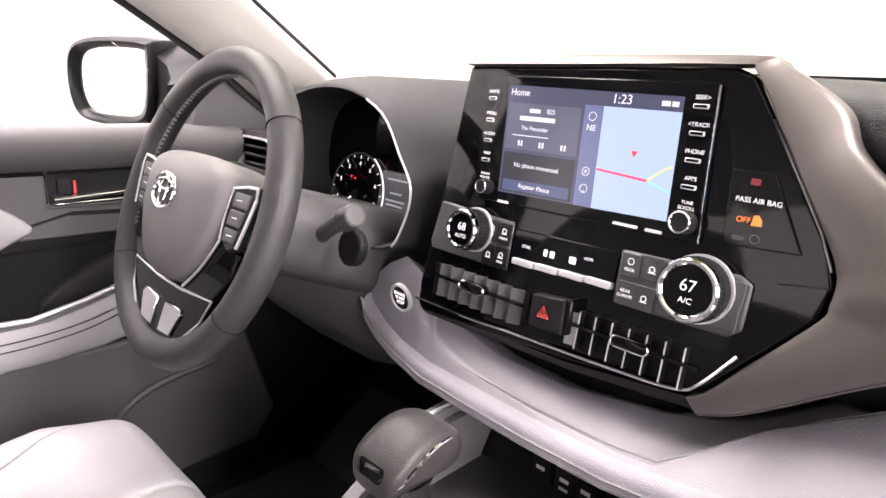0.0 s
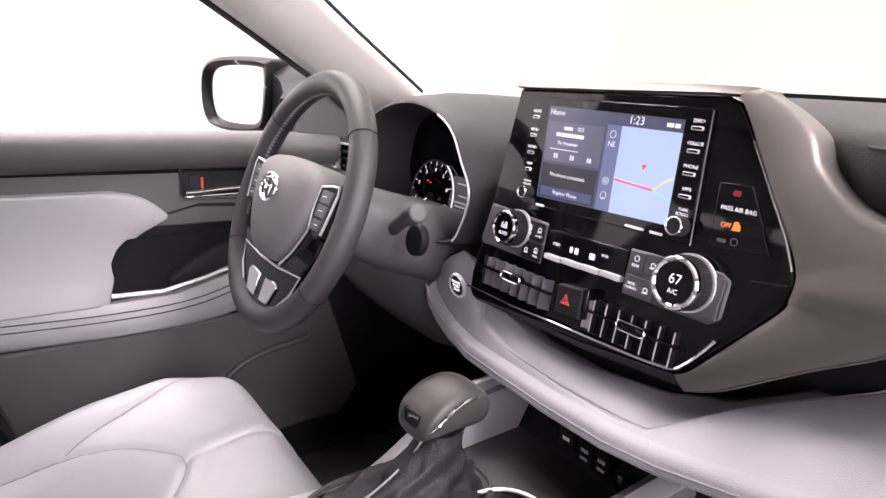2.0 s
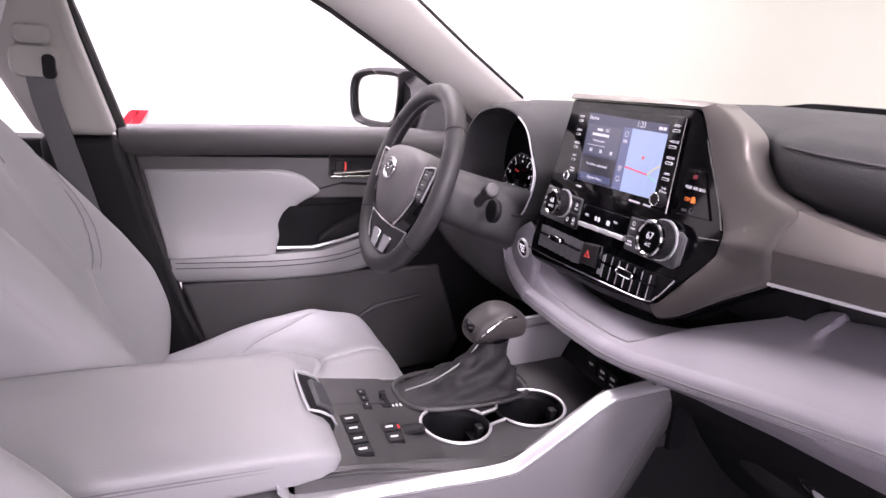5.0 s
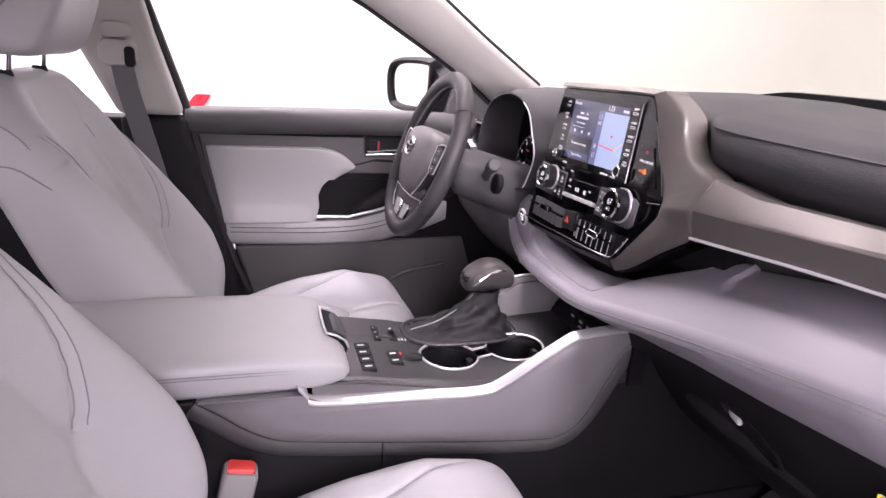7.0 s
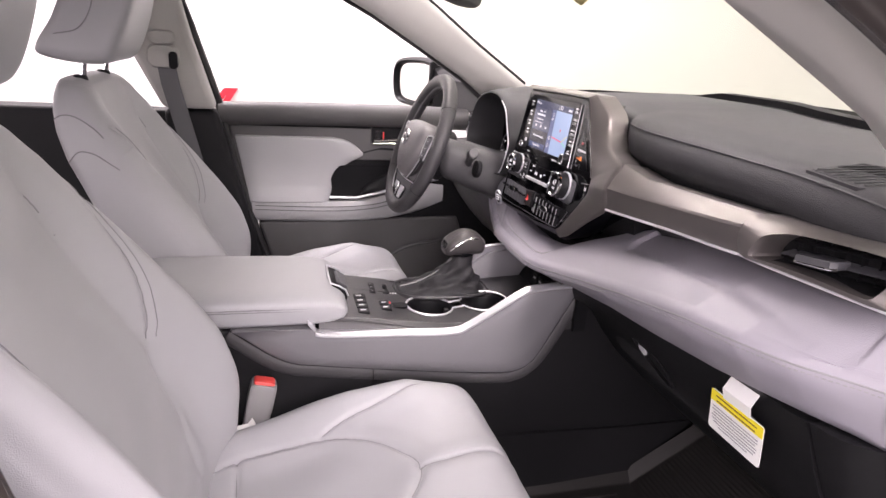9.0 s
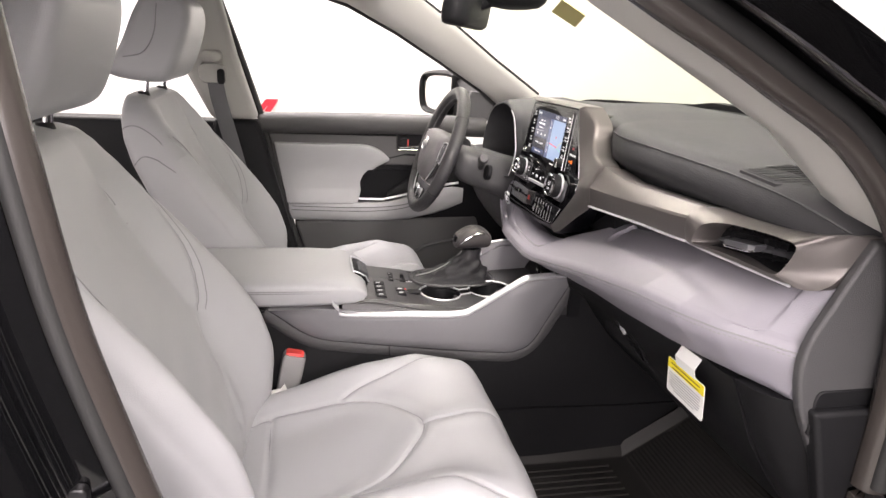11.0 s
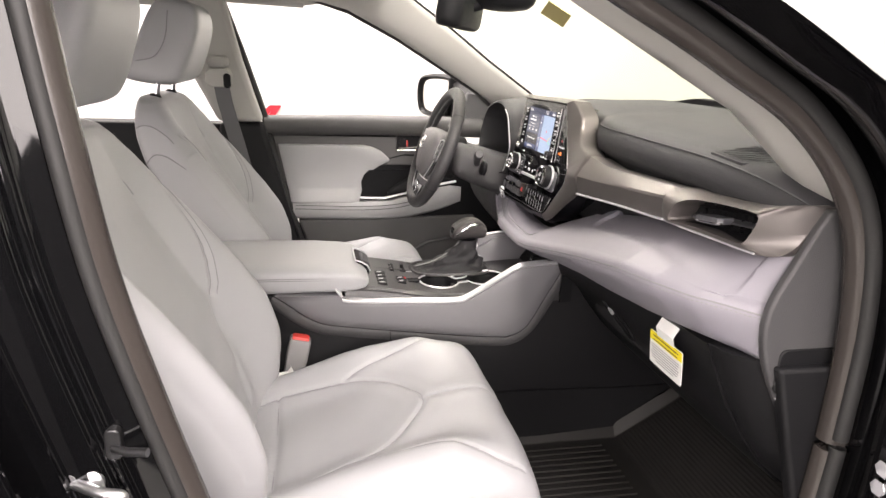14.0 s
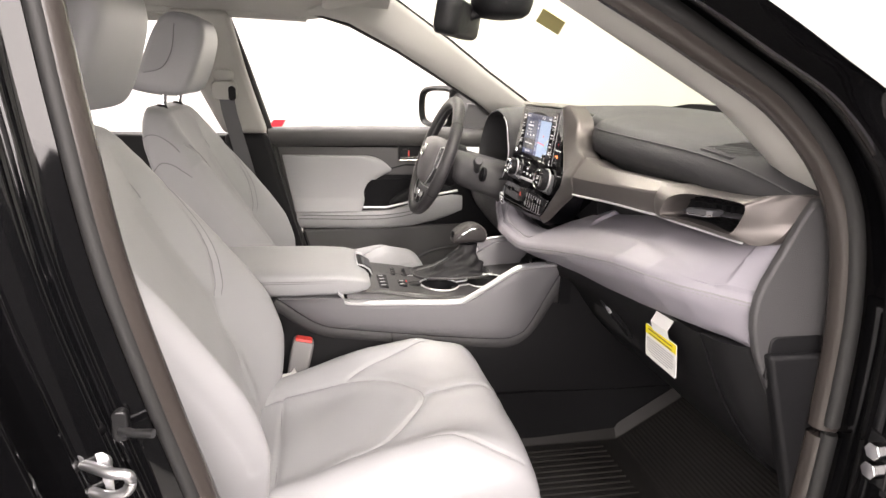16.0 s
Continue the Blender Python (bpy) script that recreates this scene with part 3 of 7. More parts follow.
surround = [[(x, y + 0.05, z) for x, y, z in VO], list(VO)]
surround.append([Vector(a).lerp(Vector(b), 0.45) + Vector((0, -0.0035, 0)) for a, b in zip(VO, VI)])
surround += [mouth(-0.02, -0.0035), mouth(0.012, -0.001), mouth(0.05, 0.012), mouth(0.09, 0.034)]
vent = part("side_vent", loft([[tuple(p) for p in curve(r, 4, True)] for r in surround], caps=False), SILVER, dash, "satin bronze vent surround", angle=32)
part("vent_lip", tube(curve([(x, y - 0.0015, z + 0.0005) for x, y, z in VO[:1] + VO[13:10:-1]], 6), 0.0016, 6), BRIGHT, vent, "bright lower lip")
part("vent_cavity", loft([mouth(0.07, d) for d in (0.033, 0.036)]), DEEP, vent, "black vent cavity", smooth=False)
part("cavity_floor", loft([[(x, 1.818 + (x - 0.56) * 0.13, 1.1415 + dz), (x, 1.85 + (x - 0.56) * 0.13, 1.147 + dz), (x, 1.85 + (x - 0.56) * 0.13, 1.143 + dz)] for x, dz in ((0.575, 0.0), (0.69, 0.002))]), SOFTDARK, vent, "dark vent floor")


def vent_slat(z0, x0, x1, deep, thick, name, material, label=""):
    rows_ = []
    for x in np.linspace(x0, x1, 6):
        y = 1.811 + (x - 0.556) * 0.15 + deep
        z = z0 + (x - 0.63) * 0.10
        rows_.append([(x, y, z - thick), (x, y + 0.003, z + thick * 0.6), (x, y + 0.018, z + thick + 0.002), (x, y + 0.018, z - thick)])
    return part(name, loft(rows_), material, vent, label, angle=30)


vent_slat(1.1575, 0.578, 0.700, 0.013, 0.0015, "slat", GREYBTN, "grey vent blade")
vent_slat(1.1730, 0.586, 0.705, 0.017, 0.0013, "slat", SOFTDARK)
vent_slat(1.1490, 0.574, 0.692, 0.020, 0.0012, "slat", SOFTDARK)
for k in range(7):
    x = 0.586 + 0.0175 * k
    y = 1.811 + (x - 0.556) * 0.15 + 0.026
    part("vane", loft([[(x - 0.0007, y, z), (x + 0.0007, y, z), (x + 0.0007, y + 0.012, z), (x - 0.0007, y + 0.012, z)] for z in (1.146, 1.180)]), DEEP, vent, smooth=False)
tab = part("vent_tab", loft([[(0.632 + a * s, 1.8165 + (a * s) * 0.15 + d, 1.160 + (a * s) * 0.10 + h) for a, d in ((-0.024, 0.006), (-0.020, 0.0), (0.018, 0.0), (0.022, 0.006), (0.018, 0.026), (-0.014, 0.026))] for s, h in ((0.94, -0.0045), (1.0, -0.0035), (1.0, 0.0025), (0.92, 0.0045))]), GREYBTN, vent, "grey slider tab", angle=40)
part("tab_edge", tube(curve([(0.608, 1.8205, 1.1545), (0.613, 1.8140, 1.1545), (0.632, 1.8155, 1.1565), (0.650, 1.8180, 1.1585), (0.655, 1.8240, 1.1595)], 5), 0.0013, 6), CHROME, tab, "chrome edge")
# speaker grille in the top
G = [(0.556, 1.866), (0.570, 1.918), (0.600, 1.936), (0.648, 1.922), (0.650, 1.906), (0.612, 1.872)]
def dash_z(x, y, h=0.0):
    """Height of the top pad."""
    yt, zt = [float(np.interp(x, [r[0] for r in DT], [r[k] for r in DT])) for k in (1, 2)]
    return float(np.interp(y, (yt, yt + 0.012, yt + 0.03, yt + 0.07, 2.15), (zt - 0.014, zt - 0.003, zt + 0.001, zt + 0.009, zt + 0.014))) + h


gr = part("speaker_grille", loft([[(0.604 + (x - 0.604) * s, 1.904 + (y - 1.904) * s, dash_z(x, y, h)) for x, y in G] for s, h in ((1.10, -0.006), (1.10, 0.0008), (1.04, 0.0018), (1.0, 0.0010))]), DASHTOP, dash, "slatted speaker grille", angle=30)
# the pad is uncut: a black sheet stands for the shade between slats
part("slot_shade", loft([[(0.604 + (x - 0.604) * 0.96, 1.904 + (y - 1.904) * 0.96, dash_z(x, y, h)) for x, y in G] for h in (-0.004, 0.0014)]), mat("slot_shade_black", (0.004, 0.004, 0.004), 0.9, spec=0.02), gr, "black sheet for the shade in the grille slots", smooth=False)
gd, gn = Vector((0.50, 0.866)), Vector((0.866, -0.50))
corners = [Vector(p) for p in G]
lo, hi = min(p.dot(gn) for p in corners), max(p.dot(gn) for p in corners)
for k in range(1, 10):
    c = lo + (hi - lo) * k / 10
    cut = []
    for p, q in zip(corners, corners[1:] + corners[:1]):
        u, v = p.dot(gn) - c, q.dot(gn) - c
        if u * v < 0:
            cut.append(p.lerp(q, u / (u - v)))
    p, q = cut
    part("slat", tube([(*p.lerp(q, f), dash_z(*p.lerp(q, f), 0.0016)) for f in (0.04, 0.5, 0.96)], 0.0013, 6, flat=0.5), DASHTOP, gr)

# light grey pad, with a shallow shelf pressed into its top
PT = ((-0.297, 1.812, 1.004, 1.801, 0.994, 1.804, 0.982), (-0.287, 1.810, 1.022, 1.798, 0.984, 1.802, 0.968), (-0.255, 1.806, 1.046, 1.792, 0.970, 1.798, 0.954), (-0.221, 1.803, 1.063, 1.786, 0.962, 1.794, 0.946), (-0.185, 1.800, 1.048, 1.777, 0.962, 1.786, 0.943), (-0.15, 1.797, 1.025, 1.764, 0.966, 1.777, 0.943), (-0.08, 1.797, 1.008, 1.752, 0.972, 1.767, 0.945), (0.0, 1.80, 1.004, 1.746, 0.974, 1.764, 0.945),
      (0.08, 1.81, 1.012, 1.742, 0.978, 1.765, 0.947), (0.14, 1.825, 1.03, 1.740, 0.987, 1.773, 0.951), (0.20, 1.85, 1.064, 1.740, 1.001, 1.787, 0.957), (0.25, 1.862, 1.082, 1.740, 1.012, 1.792, 0.961), (0.30, 1.87, 1.092, 1.740, 1.024, 1.797, 0.966), (0.42, 1.87, 1.116, 1.740, 1.050, 1.80, 0.976),
      (0.55, 1.87, 1.130, 1.742, 1.074, 1.80, 0.992), (0.62, 1.87, 1.133, 1.757, 1.077, 1.81, 0.998), (0.67, 1.87, 1.140, 1.785, 1.075, 1.825, 1.0), (0.71, 1.87, 1.148, 1.822, 1.073, 1.842, 1.0), (0.737, 1.876, 1.156, 1.843, 1.072, 1.853, 0.998))
cols = list(zip(*PT))
TRAY = ((0.100, 1.755), (0.112, 1.757), (0.124, 1.766), (0.169, 1.800), (0.206, 1.816), (0.245, 1.835), (0.275, 1.862), (0.285, 1.90))
pad, rim, crease = [], [], []
DIP = ((0.288, 1.90), (0.296, 1.825), (0.310, 1.808), (0.36, 1.801), (0.45, 1.794), (0.55, 1.788), (0.63, 1.787), (0.665, 1.793), (0.690, 1.808), (0.702, 1.828), (0.712, 1.90))
for x in np.linspace(-0.297, 0.737, 460):
    yb, zb, ys, zs, yf, zf = [float(np.interp(x, cols[0], c)) for c in cols[1:]]
    ring_ = [(x, yb + 0.03, zb - 0.02)]
    front = float(np.interp(x, [d[0] for d in DIP], [d[1] for d in DIP]))
    # the recessed tray under the unit, deepest towards its high end
    edge = max(ys + 0.016 + 0.03 * max(0.0, (-0.150 - x) / 0.03) ** 2, float(np.interp(x, [d[0] for d in TRAY], [d[1] for d in TRAY])) if x > 0.10 else 0.0)
    floor = (0.008 + 0.010 * max(0.0, min(1.0, (x - 0.06) / 0.10))) * max(0.0, min(1.0, (0.285 - x) / 0.05))
    for k in range(73):
        v = k / 72
        y, z = yb + (ys + 0.012 - yb) * v, zb + (zs + 0.004 - zb) * v + 0.006 * math.sin(v * math.pi)
        g = max(0.0, min(1.0, (y - front + 0.008) / 0.026))
        z -= 0.0075 * g * g * (3 - 2 * g)
        t = max(0.0, min(1.0, (y - edge) / 0.008))
        ring_.append((x, y, z - floor * t * t * (3 - 2 * t)))
    crease.append((x, edge + 0.0025, zb + (zs + 0.004 - zb) * (edge - yb) / (ys + 0.012 - yb) + 0.0045))
    ring_ += [(x, ys + 0.004, zs + 0.001), (x, ys, zs - 0.005), (x, ys - 0.002, zs - 0.016), (x, ys + 0.004 + (yf - ys) * 0.25, zs + (zf - zs) * 0.5), (x, yf - 0.008, zf + 0.014), (x, yf, zf + 0.003), (x, yf + 0.012, zf), (x, 1.90, zf + 0.02)]
    pad.append(ring_)
    rim.append((x, ys - 0.0005, zs - 0.009))
part("lower_pad", loft(pad), PADGREY, dash, "light lilac grey stitched pad", angle=60)
part("pad_seam", tube(rim, 0.0012, 5), SEAM, dash)
part("tray_edge", tube([p for p in crease if -0.175 < p[0] < 0.262], 0.0010, 5), SEAM, dash, "grey tray edge")
stitch = bmesh.new()
for a, b in zip(rim[::2], rim[1::2]):
    p, q = [v + Vector((0, -0.0012, -0.005)) for v in (Vector(a), Vector(a).lerp(Vector(b), 1.2))]
    stitch.faces.new([stitch.verts.new(v + Vector((0, 0, dz))) for v, dz in ((p, 0.0007), (q, 0.0007), (q, -0.0007), (p, -0.0007))])
tagged(part("pad_stitching", stitch, SEAM, dash, smooth=False, solid=0.0006), kind="stuff")
# start button
SM = Matrix.Translation((-0.213, 1.7915, 1.020)) @ Matrix.Rotation(radians(100), 4, "X")
sb = part("start_button", moved(disc(0.0135, 0.004), SM), DEEP, dash, "black start button", bevel=0.001)
part("button_ring", moved(ring(0.0135, 0.003, 0.004, bulge=0.001), SM), BRIGHT, sb, "silver ring")
for k, word in enumerate(("ENGINE", "START", "STOP")):
    writing("button_text", word, 0.0052, SM @ Matrix.Translation((0, 0.0052 - 0.0052 * k, 0.0042)), LITINK, sb)
# glove box, label and latch
gl = []
for x, zt, e in ((0.12, 0.935, 0.0), (0.16, 0.943, 0.0), (0.30, 0.966, 0.0), (0.42, 0.978, 0.0), (0.55, 0.990, 0.0), (0.64, 0.989, 0.003), (0.67, 0.989, 0.006)):
    gl.append([(x, 1.815 + e, zt + 0.006), (x, 1.822 + e, zt - 0.006), (x, 1.832 + e, zt - 0.03), (x, 1.860 + e, 0.90), (x, 1.900 + e, 0.84), (x, 1.940 + e, 0.79), (x, 1.975 + e, 0.757), (x, 1.995 + e, 0.750), (x, 2.1, 0.80), (x, 2.1, 1.0)])
part("glove_box", loft(gl), SOFTDARK, dash, "black glove box lid", angle=50)
# rounded end of the panel beside the lid
eb = []
for k, x in enumerate((0.6735, 0.680, 0.700, 0.716, 0.728, 0.735, 0.7375)):
    e = 0.006 + 0.040 * max(0.0, (x - 0.690) / 0.0475) ** 2.2
    zt = 0.991 + 0.006 * k / 6
    eb.append([(x, 1.818 + e * 0.6, zt + 0.006), (x, 1.824 + e * 0.6, zt - 0.006), (x, 1.834 + e * 0.8, zt - 0.03), (x, 1.858 + e, 0.91), (x, 1.888 + e, 0.86), (x, 1.918 + e * 0.9, 0.82), (x, 1.945 + e * 0.7, 0.79), (x, 1.985, 0.765), (x, 2.1, 0.80), (x, 2.1, 1.0)])
part("panel_end", loft(eb), SOFTDARK, dash, "charcoal rounded panel end", angle=50)
latch = part("glove_latch", loft([[(0.336 + a * s, 1.866 + d - (b * s - a * 0.32) * 0.5, 0.894 + b * s - a * 0.32) for a, b in ((-0.050, 0.004), (-0.042, 0.016), (0.030, 0.018), (0.046, 0.008), (0.052, -0.012), (0.044, -0.018), (-0.012, -0.016), (-0.040, -0.008))] for s, d in ((1.0, 0.0), (1.0, -0.005), (0.92, -0.006), (0.84, 0.006))]), SOFTDARK, dash, "dark latch recess", angle=30)
part("latch_handle", loft([[(0.318 + a, 1.858 + d, 0.905 + b - a * 0.3) for a, b in rounded(0.022, 0.024, 0.005)] for d in (0.006, 0.0)]), BRIGHT, latch, "silver latch lever", bevel=0.002)
part("latch_barrel", moved(disc(0.008, 0.005, 20), Matrix.Translation((0.306, 1.857, 0.911)) @ Matrix.Rotation(radians(105), 4, "X")), CHROME, latch, "chrome key barrel", bevel=0.001)
part("end_panel", slab([(1.897, 1.20), (1.884, 1.176), (1.874, 1.155), (1.846, 1.095), (1.840, 1.075), (1.838, 1.052), (1.841, 1.03), (1.850, 0.999), (1.864, 0.970), (1.895, 0.915), (1.945, 0.820), (1.970, 0.787), (1.985, 0.782), (2.2, 0.79), (2.2, 1.2)], "x", 0.738, 0.752), DARKTRIM, dash, "dark side cap", bevel=0.004)
part("cap_pocket", loft([[(x, 1.910 + a * s, 0.991 + b * s) for a, b in rounded(0.088, 0.062, 0.010)] for s, x in ((1.0, 0.750), (1.0, 0.7532), (0.96, 0.7545), (0.93, 0.7525))]), SOFTDARK, dash, "pressed cover in the cap", angle=30)
card = thing("warning_label", "yellow and white airbag warning card tucked in the glove box", "label")
CM = Matrix.Translation((0.576, 1.824, 0.928)) @ Matrix.Rotation(radians(0), 4, "Y") @ Matrix.Rotation(radians(6), 4, "X")
part("card_sheet", moved(slab([(a, b) for a, b in rounded(0.092, 0.056, 0.004)], "y", -0.0005, 0.0005), CM), PAPER, card, smooth=False)
part("yellow_header", moved(slab([(-0.0455, 0.027), (0.0455, 0.027), (0.0455, 0.012), (-0.0455, 0.012)], "y", -0.0012, -0.0006), CM), YELLOW, card, "yellow header", smooth=False)
part("card_flap", loft([[(0.552 + dx, 1.817 + dy, 0.953 + dz), (0.600 + dx, 1.817 + dy, 0.954 + dz), (0.600 + dx, 1.818 + dy, 0.954 + dz), (0.552 + dx, 1.818 + dy, 0.953 + dz)] for dx, dy, dz in ((0, 0.003, 0.0), (0.002, -0.003, 0.016), (0.004, 0.006, 0.036))]), PAPER, card, "white folded flap", smooth=False)
for k in range(9):
    w = (0.036, 0.034, 0.040, 0.040, 0.037, 0.040, 0.039, 0.036, 0.026)[k]
    b = 0.0215 - 0.0065 * k if k < 2 else 0.006 - 0.0042 * (k - 2)
    h = 0.0007 if k < 2 else 0.0006
    part("text_bar", moved(slab([(-w, b - h), (w, b - h), (w, b + h), (-w, b + h)], "y", -0.0018, -0.0013), CM), mat("label_red", (0.12, 0.06, 0.02), 0.6) if k < 2 else mat("label_grey", (0.35, 0.35, 0.36), 0.6), card, smooth=False)

# instrument hood, cluster, column
hood = part("instrument_hood", bmesh.new(), DASHTOP, dash)
O = [(-0.525, 1.10), (-0.522, 1.17), (-0.49, 1.215), (-0.42, 1.236), (-0.35, 1.235), (-0.285, 1.213), (-0.247, 1.172), (-0.221, 1.137), (-0.228, 1.095), (-0.252, 1.067), (-0.34, 1.058), (-0.45, 1.06)]
O = [(p.x, p.y) for p in curve([(a, b, 0) for a, b in O], 4, True)]


def opening(s, y, dz=0.0, top=None, tilt=0.0):
    cx, cz = -0.375, 1.145
    out = []
    for a, b in O:
        x, z = cx + (a - cx) * s, cz + (b - cz) * s + dz
        if top:
            z = min(z, top)
        out.append((x, y + tilt * (z - cz), z))
    return out


bpy.data.objects.remove(hood)
part("instrument_hood", loft([opening(0.93, 1.905), opening(0.99, 1.815, tilt=0.1), opening(1.0, 1.805, tilt=0.12), opening(1.035, 1.806, 0.001, tilt=0.12), opening(1.09, 1.83, 0.002, tilt=0.08), opening(1.16, 1.87, 0.0, 1.252), opening(1.28, 1.93, 0.0, 1.254), opening(1.38, 2.02, 0, 1.254)], caps=False), DASHTOP, dash, "dark grey instrument hood", angle=80)
part("hood_trim", tube([Vector(p) + Vector((0.001, -0.001, 0)) for p in opening(1.012, 1.8035, tilt=0.12)[18:36]], 0.0014, 6), BRIGHT, dash, "thin silver hood edge")
cl = thing("instrument_cluster", "dark instrument cluster with white dial markings", "instrument cluster")
CLM = Matrix.Translation((-0.375, 1.893, 1.11)) @ Matrix.Rotation(radians(80), 4, "X")
part("cluster_face", loft([opening(0.935, 1.90), opening(0.935, 1.906)]), PIANO, cl, smooth=False)


def dial(cx, cz, r):
    m = CLM @ Matrix.Translation((cx, cz, 0))
    part("dial_ring", moved(ring(r, 0.0018, 0.002), m), GREYBTN, cl)
    for k in range(17):
        a = radians(225 - 270 * k / 16)
        long = 0.006 if k % 2 == 0 else 0.003
        part("tick", moved(box(r - 0.002 - long, r - 0.002, -0.0005, 0.0005, 0.001, 0.0015), m @ Matrix.Rotation(a, 4, "Z")), LITINK, cl, smooth=False)
        if k % 2 == 0:
            writing("numeral", str(k // 2), 0.008, m @ Matrix.Translation(((r - 0.0145) * math.cos(a), (r - 0.0145) * math.sin(a), 0.001)), LITINK, cl)
    part("dial_arc", moved(tube([((r + 0.004) * math.cos(radians(q)), (r + 0.004) * math.sin(radians(q)), 0.002) for q in range(-50, 61, 5)], 0.0011, 6), m), LITINK, cl, "lit white arc")
    part("needle", moved(loft([[(0, -0.0011, 0.003), (0, 0.0011, 0.003), (0, 0.0011, 0.004), (0, -0.0011, 0.004)], [(r - 0.008, -0.0004, 0.003), (r - 0.008, 0.0004, 0.003), (r - 0.008, 0.0004, 0.004), (r - 0.008, -0.0004, 0.004)]]), m @ Matrix.Rotation(radians(213), 4, "Z")), LITINK, cl, "white needle", smooth=False)
    part("needle_hub", moved(disc(0.006, 0.005, 20), m), DEEP, cl)


dial(-0.060, -0.020, 0.058)
dial(0.098, -0.012, 0.043)
part("cluster_display", moved(slab(rounded(0.070, 0.068, 0.004), "z", 0.0, 0.0012), CLM @ Matrix.Translation((0.026, -0.012, 0))), glow("dim_display", (0.55, 0.6, 0.65), 0.06), cl, "dim centre display", smooth=False)
for k, (w, b) in enumerate(((0.02, 0.022), (0.012, 0.004), (0.02, -0.006), (0.017, -0.012), (0.02, -0.018))):
    part("display_bar", moved(box(-w, w, b - 0.0012, b + 0.0012, 0.0016, 0.002), CLM @ Matrix.Translation((0.026, -0.010, 0))), glow("dim_white", (0.8, 0.85, 0.9), 0.25), cl, smooth=False)
for k, (a, b) in enumerate(((-0.075, 0.004), (-0.066, 0.002))):
    part("warning_lamp", moved(box(a - 0.002, a + 0.002, b - 0.0012, b + 0.0012, 0.0016, 0.002), CLM), glow("red_lamp", (0.9, 0.05, 0.03), 0.8), cl, "lit red lamp", smooth=False)
kp = []
for x, o in ((-0.735, 0.02), (-0.60, 0.0), (-0.45, -0.01), (-0.33, -0.006), (-0.305, 0.008), (-0.285, 0.035), (-0.24, 0.05), (-0.19, 0.06)):
    kp.append([(x, 1.90, 1.08), (x, 1.815 + o, 1.075), (x, 1.803 + o, 1.05), (x, 1.80 + o, 0.99), (x, 1.815 + o, 0.93), (x, 1.85 + o, 0.885), (x, 1.92, 0.865), (x, 2.1, 0.90)])
part("knee_panel", loft(kp), DARKTRIM, dash, "charcoal knee panel", angle=50)
col = thing("steering_column", "charcoal steering column cover with stalk switches", "steering column")
part("column_cover", loft([[(-0.365 + a * s, y, z + b * s * 0.82) for a, b in rounded(0.17, 0.13, 0.045)] for s, y, z in ((0.75, 1.672, 1.092), (0.9, 1.69, 1.086), (1.0, 1.74, 1.07), (1.05, 1.82, 1.045), (1.05, 1.88, 1.03))]), DARKTRIM, col, angle=60)
stalk = part("stalk", tube([(-0.29, 1.735, 1.080), (-0.26, 1.728, 1.096), (-0.235, 1.722, 1.108), (-0.215, 1.718, 1.116)], [0.009, 0.0085, 0.009, 0.009], 12), DARKTRIM, col)
part("stalk_knob", moved(disc(0.0125, 0.026, 24, 0.012), look((-0.226, 1.7205, 1.112), (-0.40, 1.74, 1.04))), DARKTRIM, stalk, "dark rotary stalk end", bevel=0.003)
part("stalk_ring", moved(disc(0.020, 0.012, 28), Matrix.Translation((-0.235, 1.745, 1.078)) @ Matrix.Rotation(radians(80), 4, "X")), DEEP, col, bevel=0.003)
# driver side vent
dv = part("driver_vent", loft([[(-0.678 + a * s, 1.862 + d, 1.118 + b * s) for a, b in rounded(0.105, 0.058, 0.008)] for s, d in ((1.0, 0.03), (1.0, -0.002), (0.93, -0.004), (0.90, 0.010))]), BRIGHT, dash, "silver framed side vent", angle=30)
part("vent_cavity", slab([(-0.678 + a * 0.9, 1.118 + b * 0.88) for a, b in rounded(0.105, 0.058, 0.008)], "y", 1.868, 1.88), DEEP, dv, smooth=False)
for k in range(3):
    part("slat", box(-0.722, -0.634, 1.863, 1.874, 1.102 + 0.014 * k, 1.105 + 0.014 * k), GREYBTN, dv, smooth=False)
part("vent_housing", loft([[(-0.678 + a * s, y, 1.118 + b * s) for a, b in rounded(0.115, 0.072, 0.012)] for s, y in ((1.0, 1.868), (1.05, 1.90), (1.1, 1.98))]), DARKTRIM, dash, angle=50)

# ---- centre unit ----
PM = Matrix.Translation((0, 1.80, 1.157)) @ Matrix(((1, 0, 0, 0), (0, 0.1483, -0.9889, 0), (0, 0.9889, 0.1483, 0), (0, 0, 0, 1)))


def on_unit(u, z, w=0.0):
    return PM @ Vector((u, (z - 1.157) / 0.9889, w))


def at_unit(u, z, w=0.0):
    """A pose on the unit's face, its +z towards the seats."""
    return Matrix.Translation(on_unit(u, z, w)) @ PM.to_3x3().to_4x4()


def plate(outline, w0, w1):
    return loft([[on_unit(u, z, w) for u, z in outline] for w in (w0, w1)])


def rect(u, z, du, dz, r=0.0015):
    return [(u + a, z + b) for a, b in rounded(du, dz, r, 3)]


unit = thing("centre_unit", "piano black centre unit with screen, knobs and vents", "car control panel")
OUT = [(-0.154, 1.268), (0.10, 1.273), (0.113, 1.268), (0.138, 1.232), (0.182, 1.164), (0.190, 1.140), (0.184, 1.117), (0.128, 1.050), (0.118, 1.043), (0.01, 1.030), (-0.168, 1.020), (-0.177, 1.028), (-0.178, 1.050), (-0.172, 1.085), (-0.163, 1.173)]
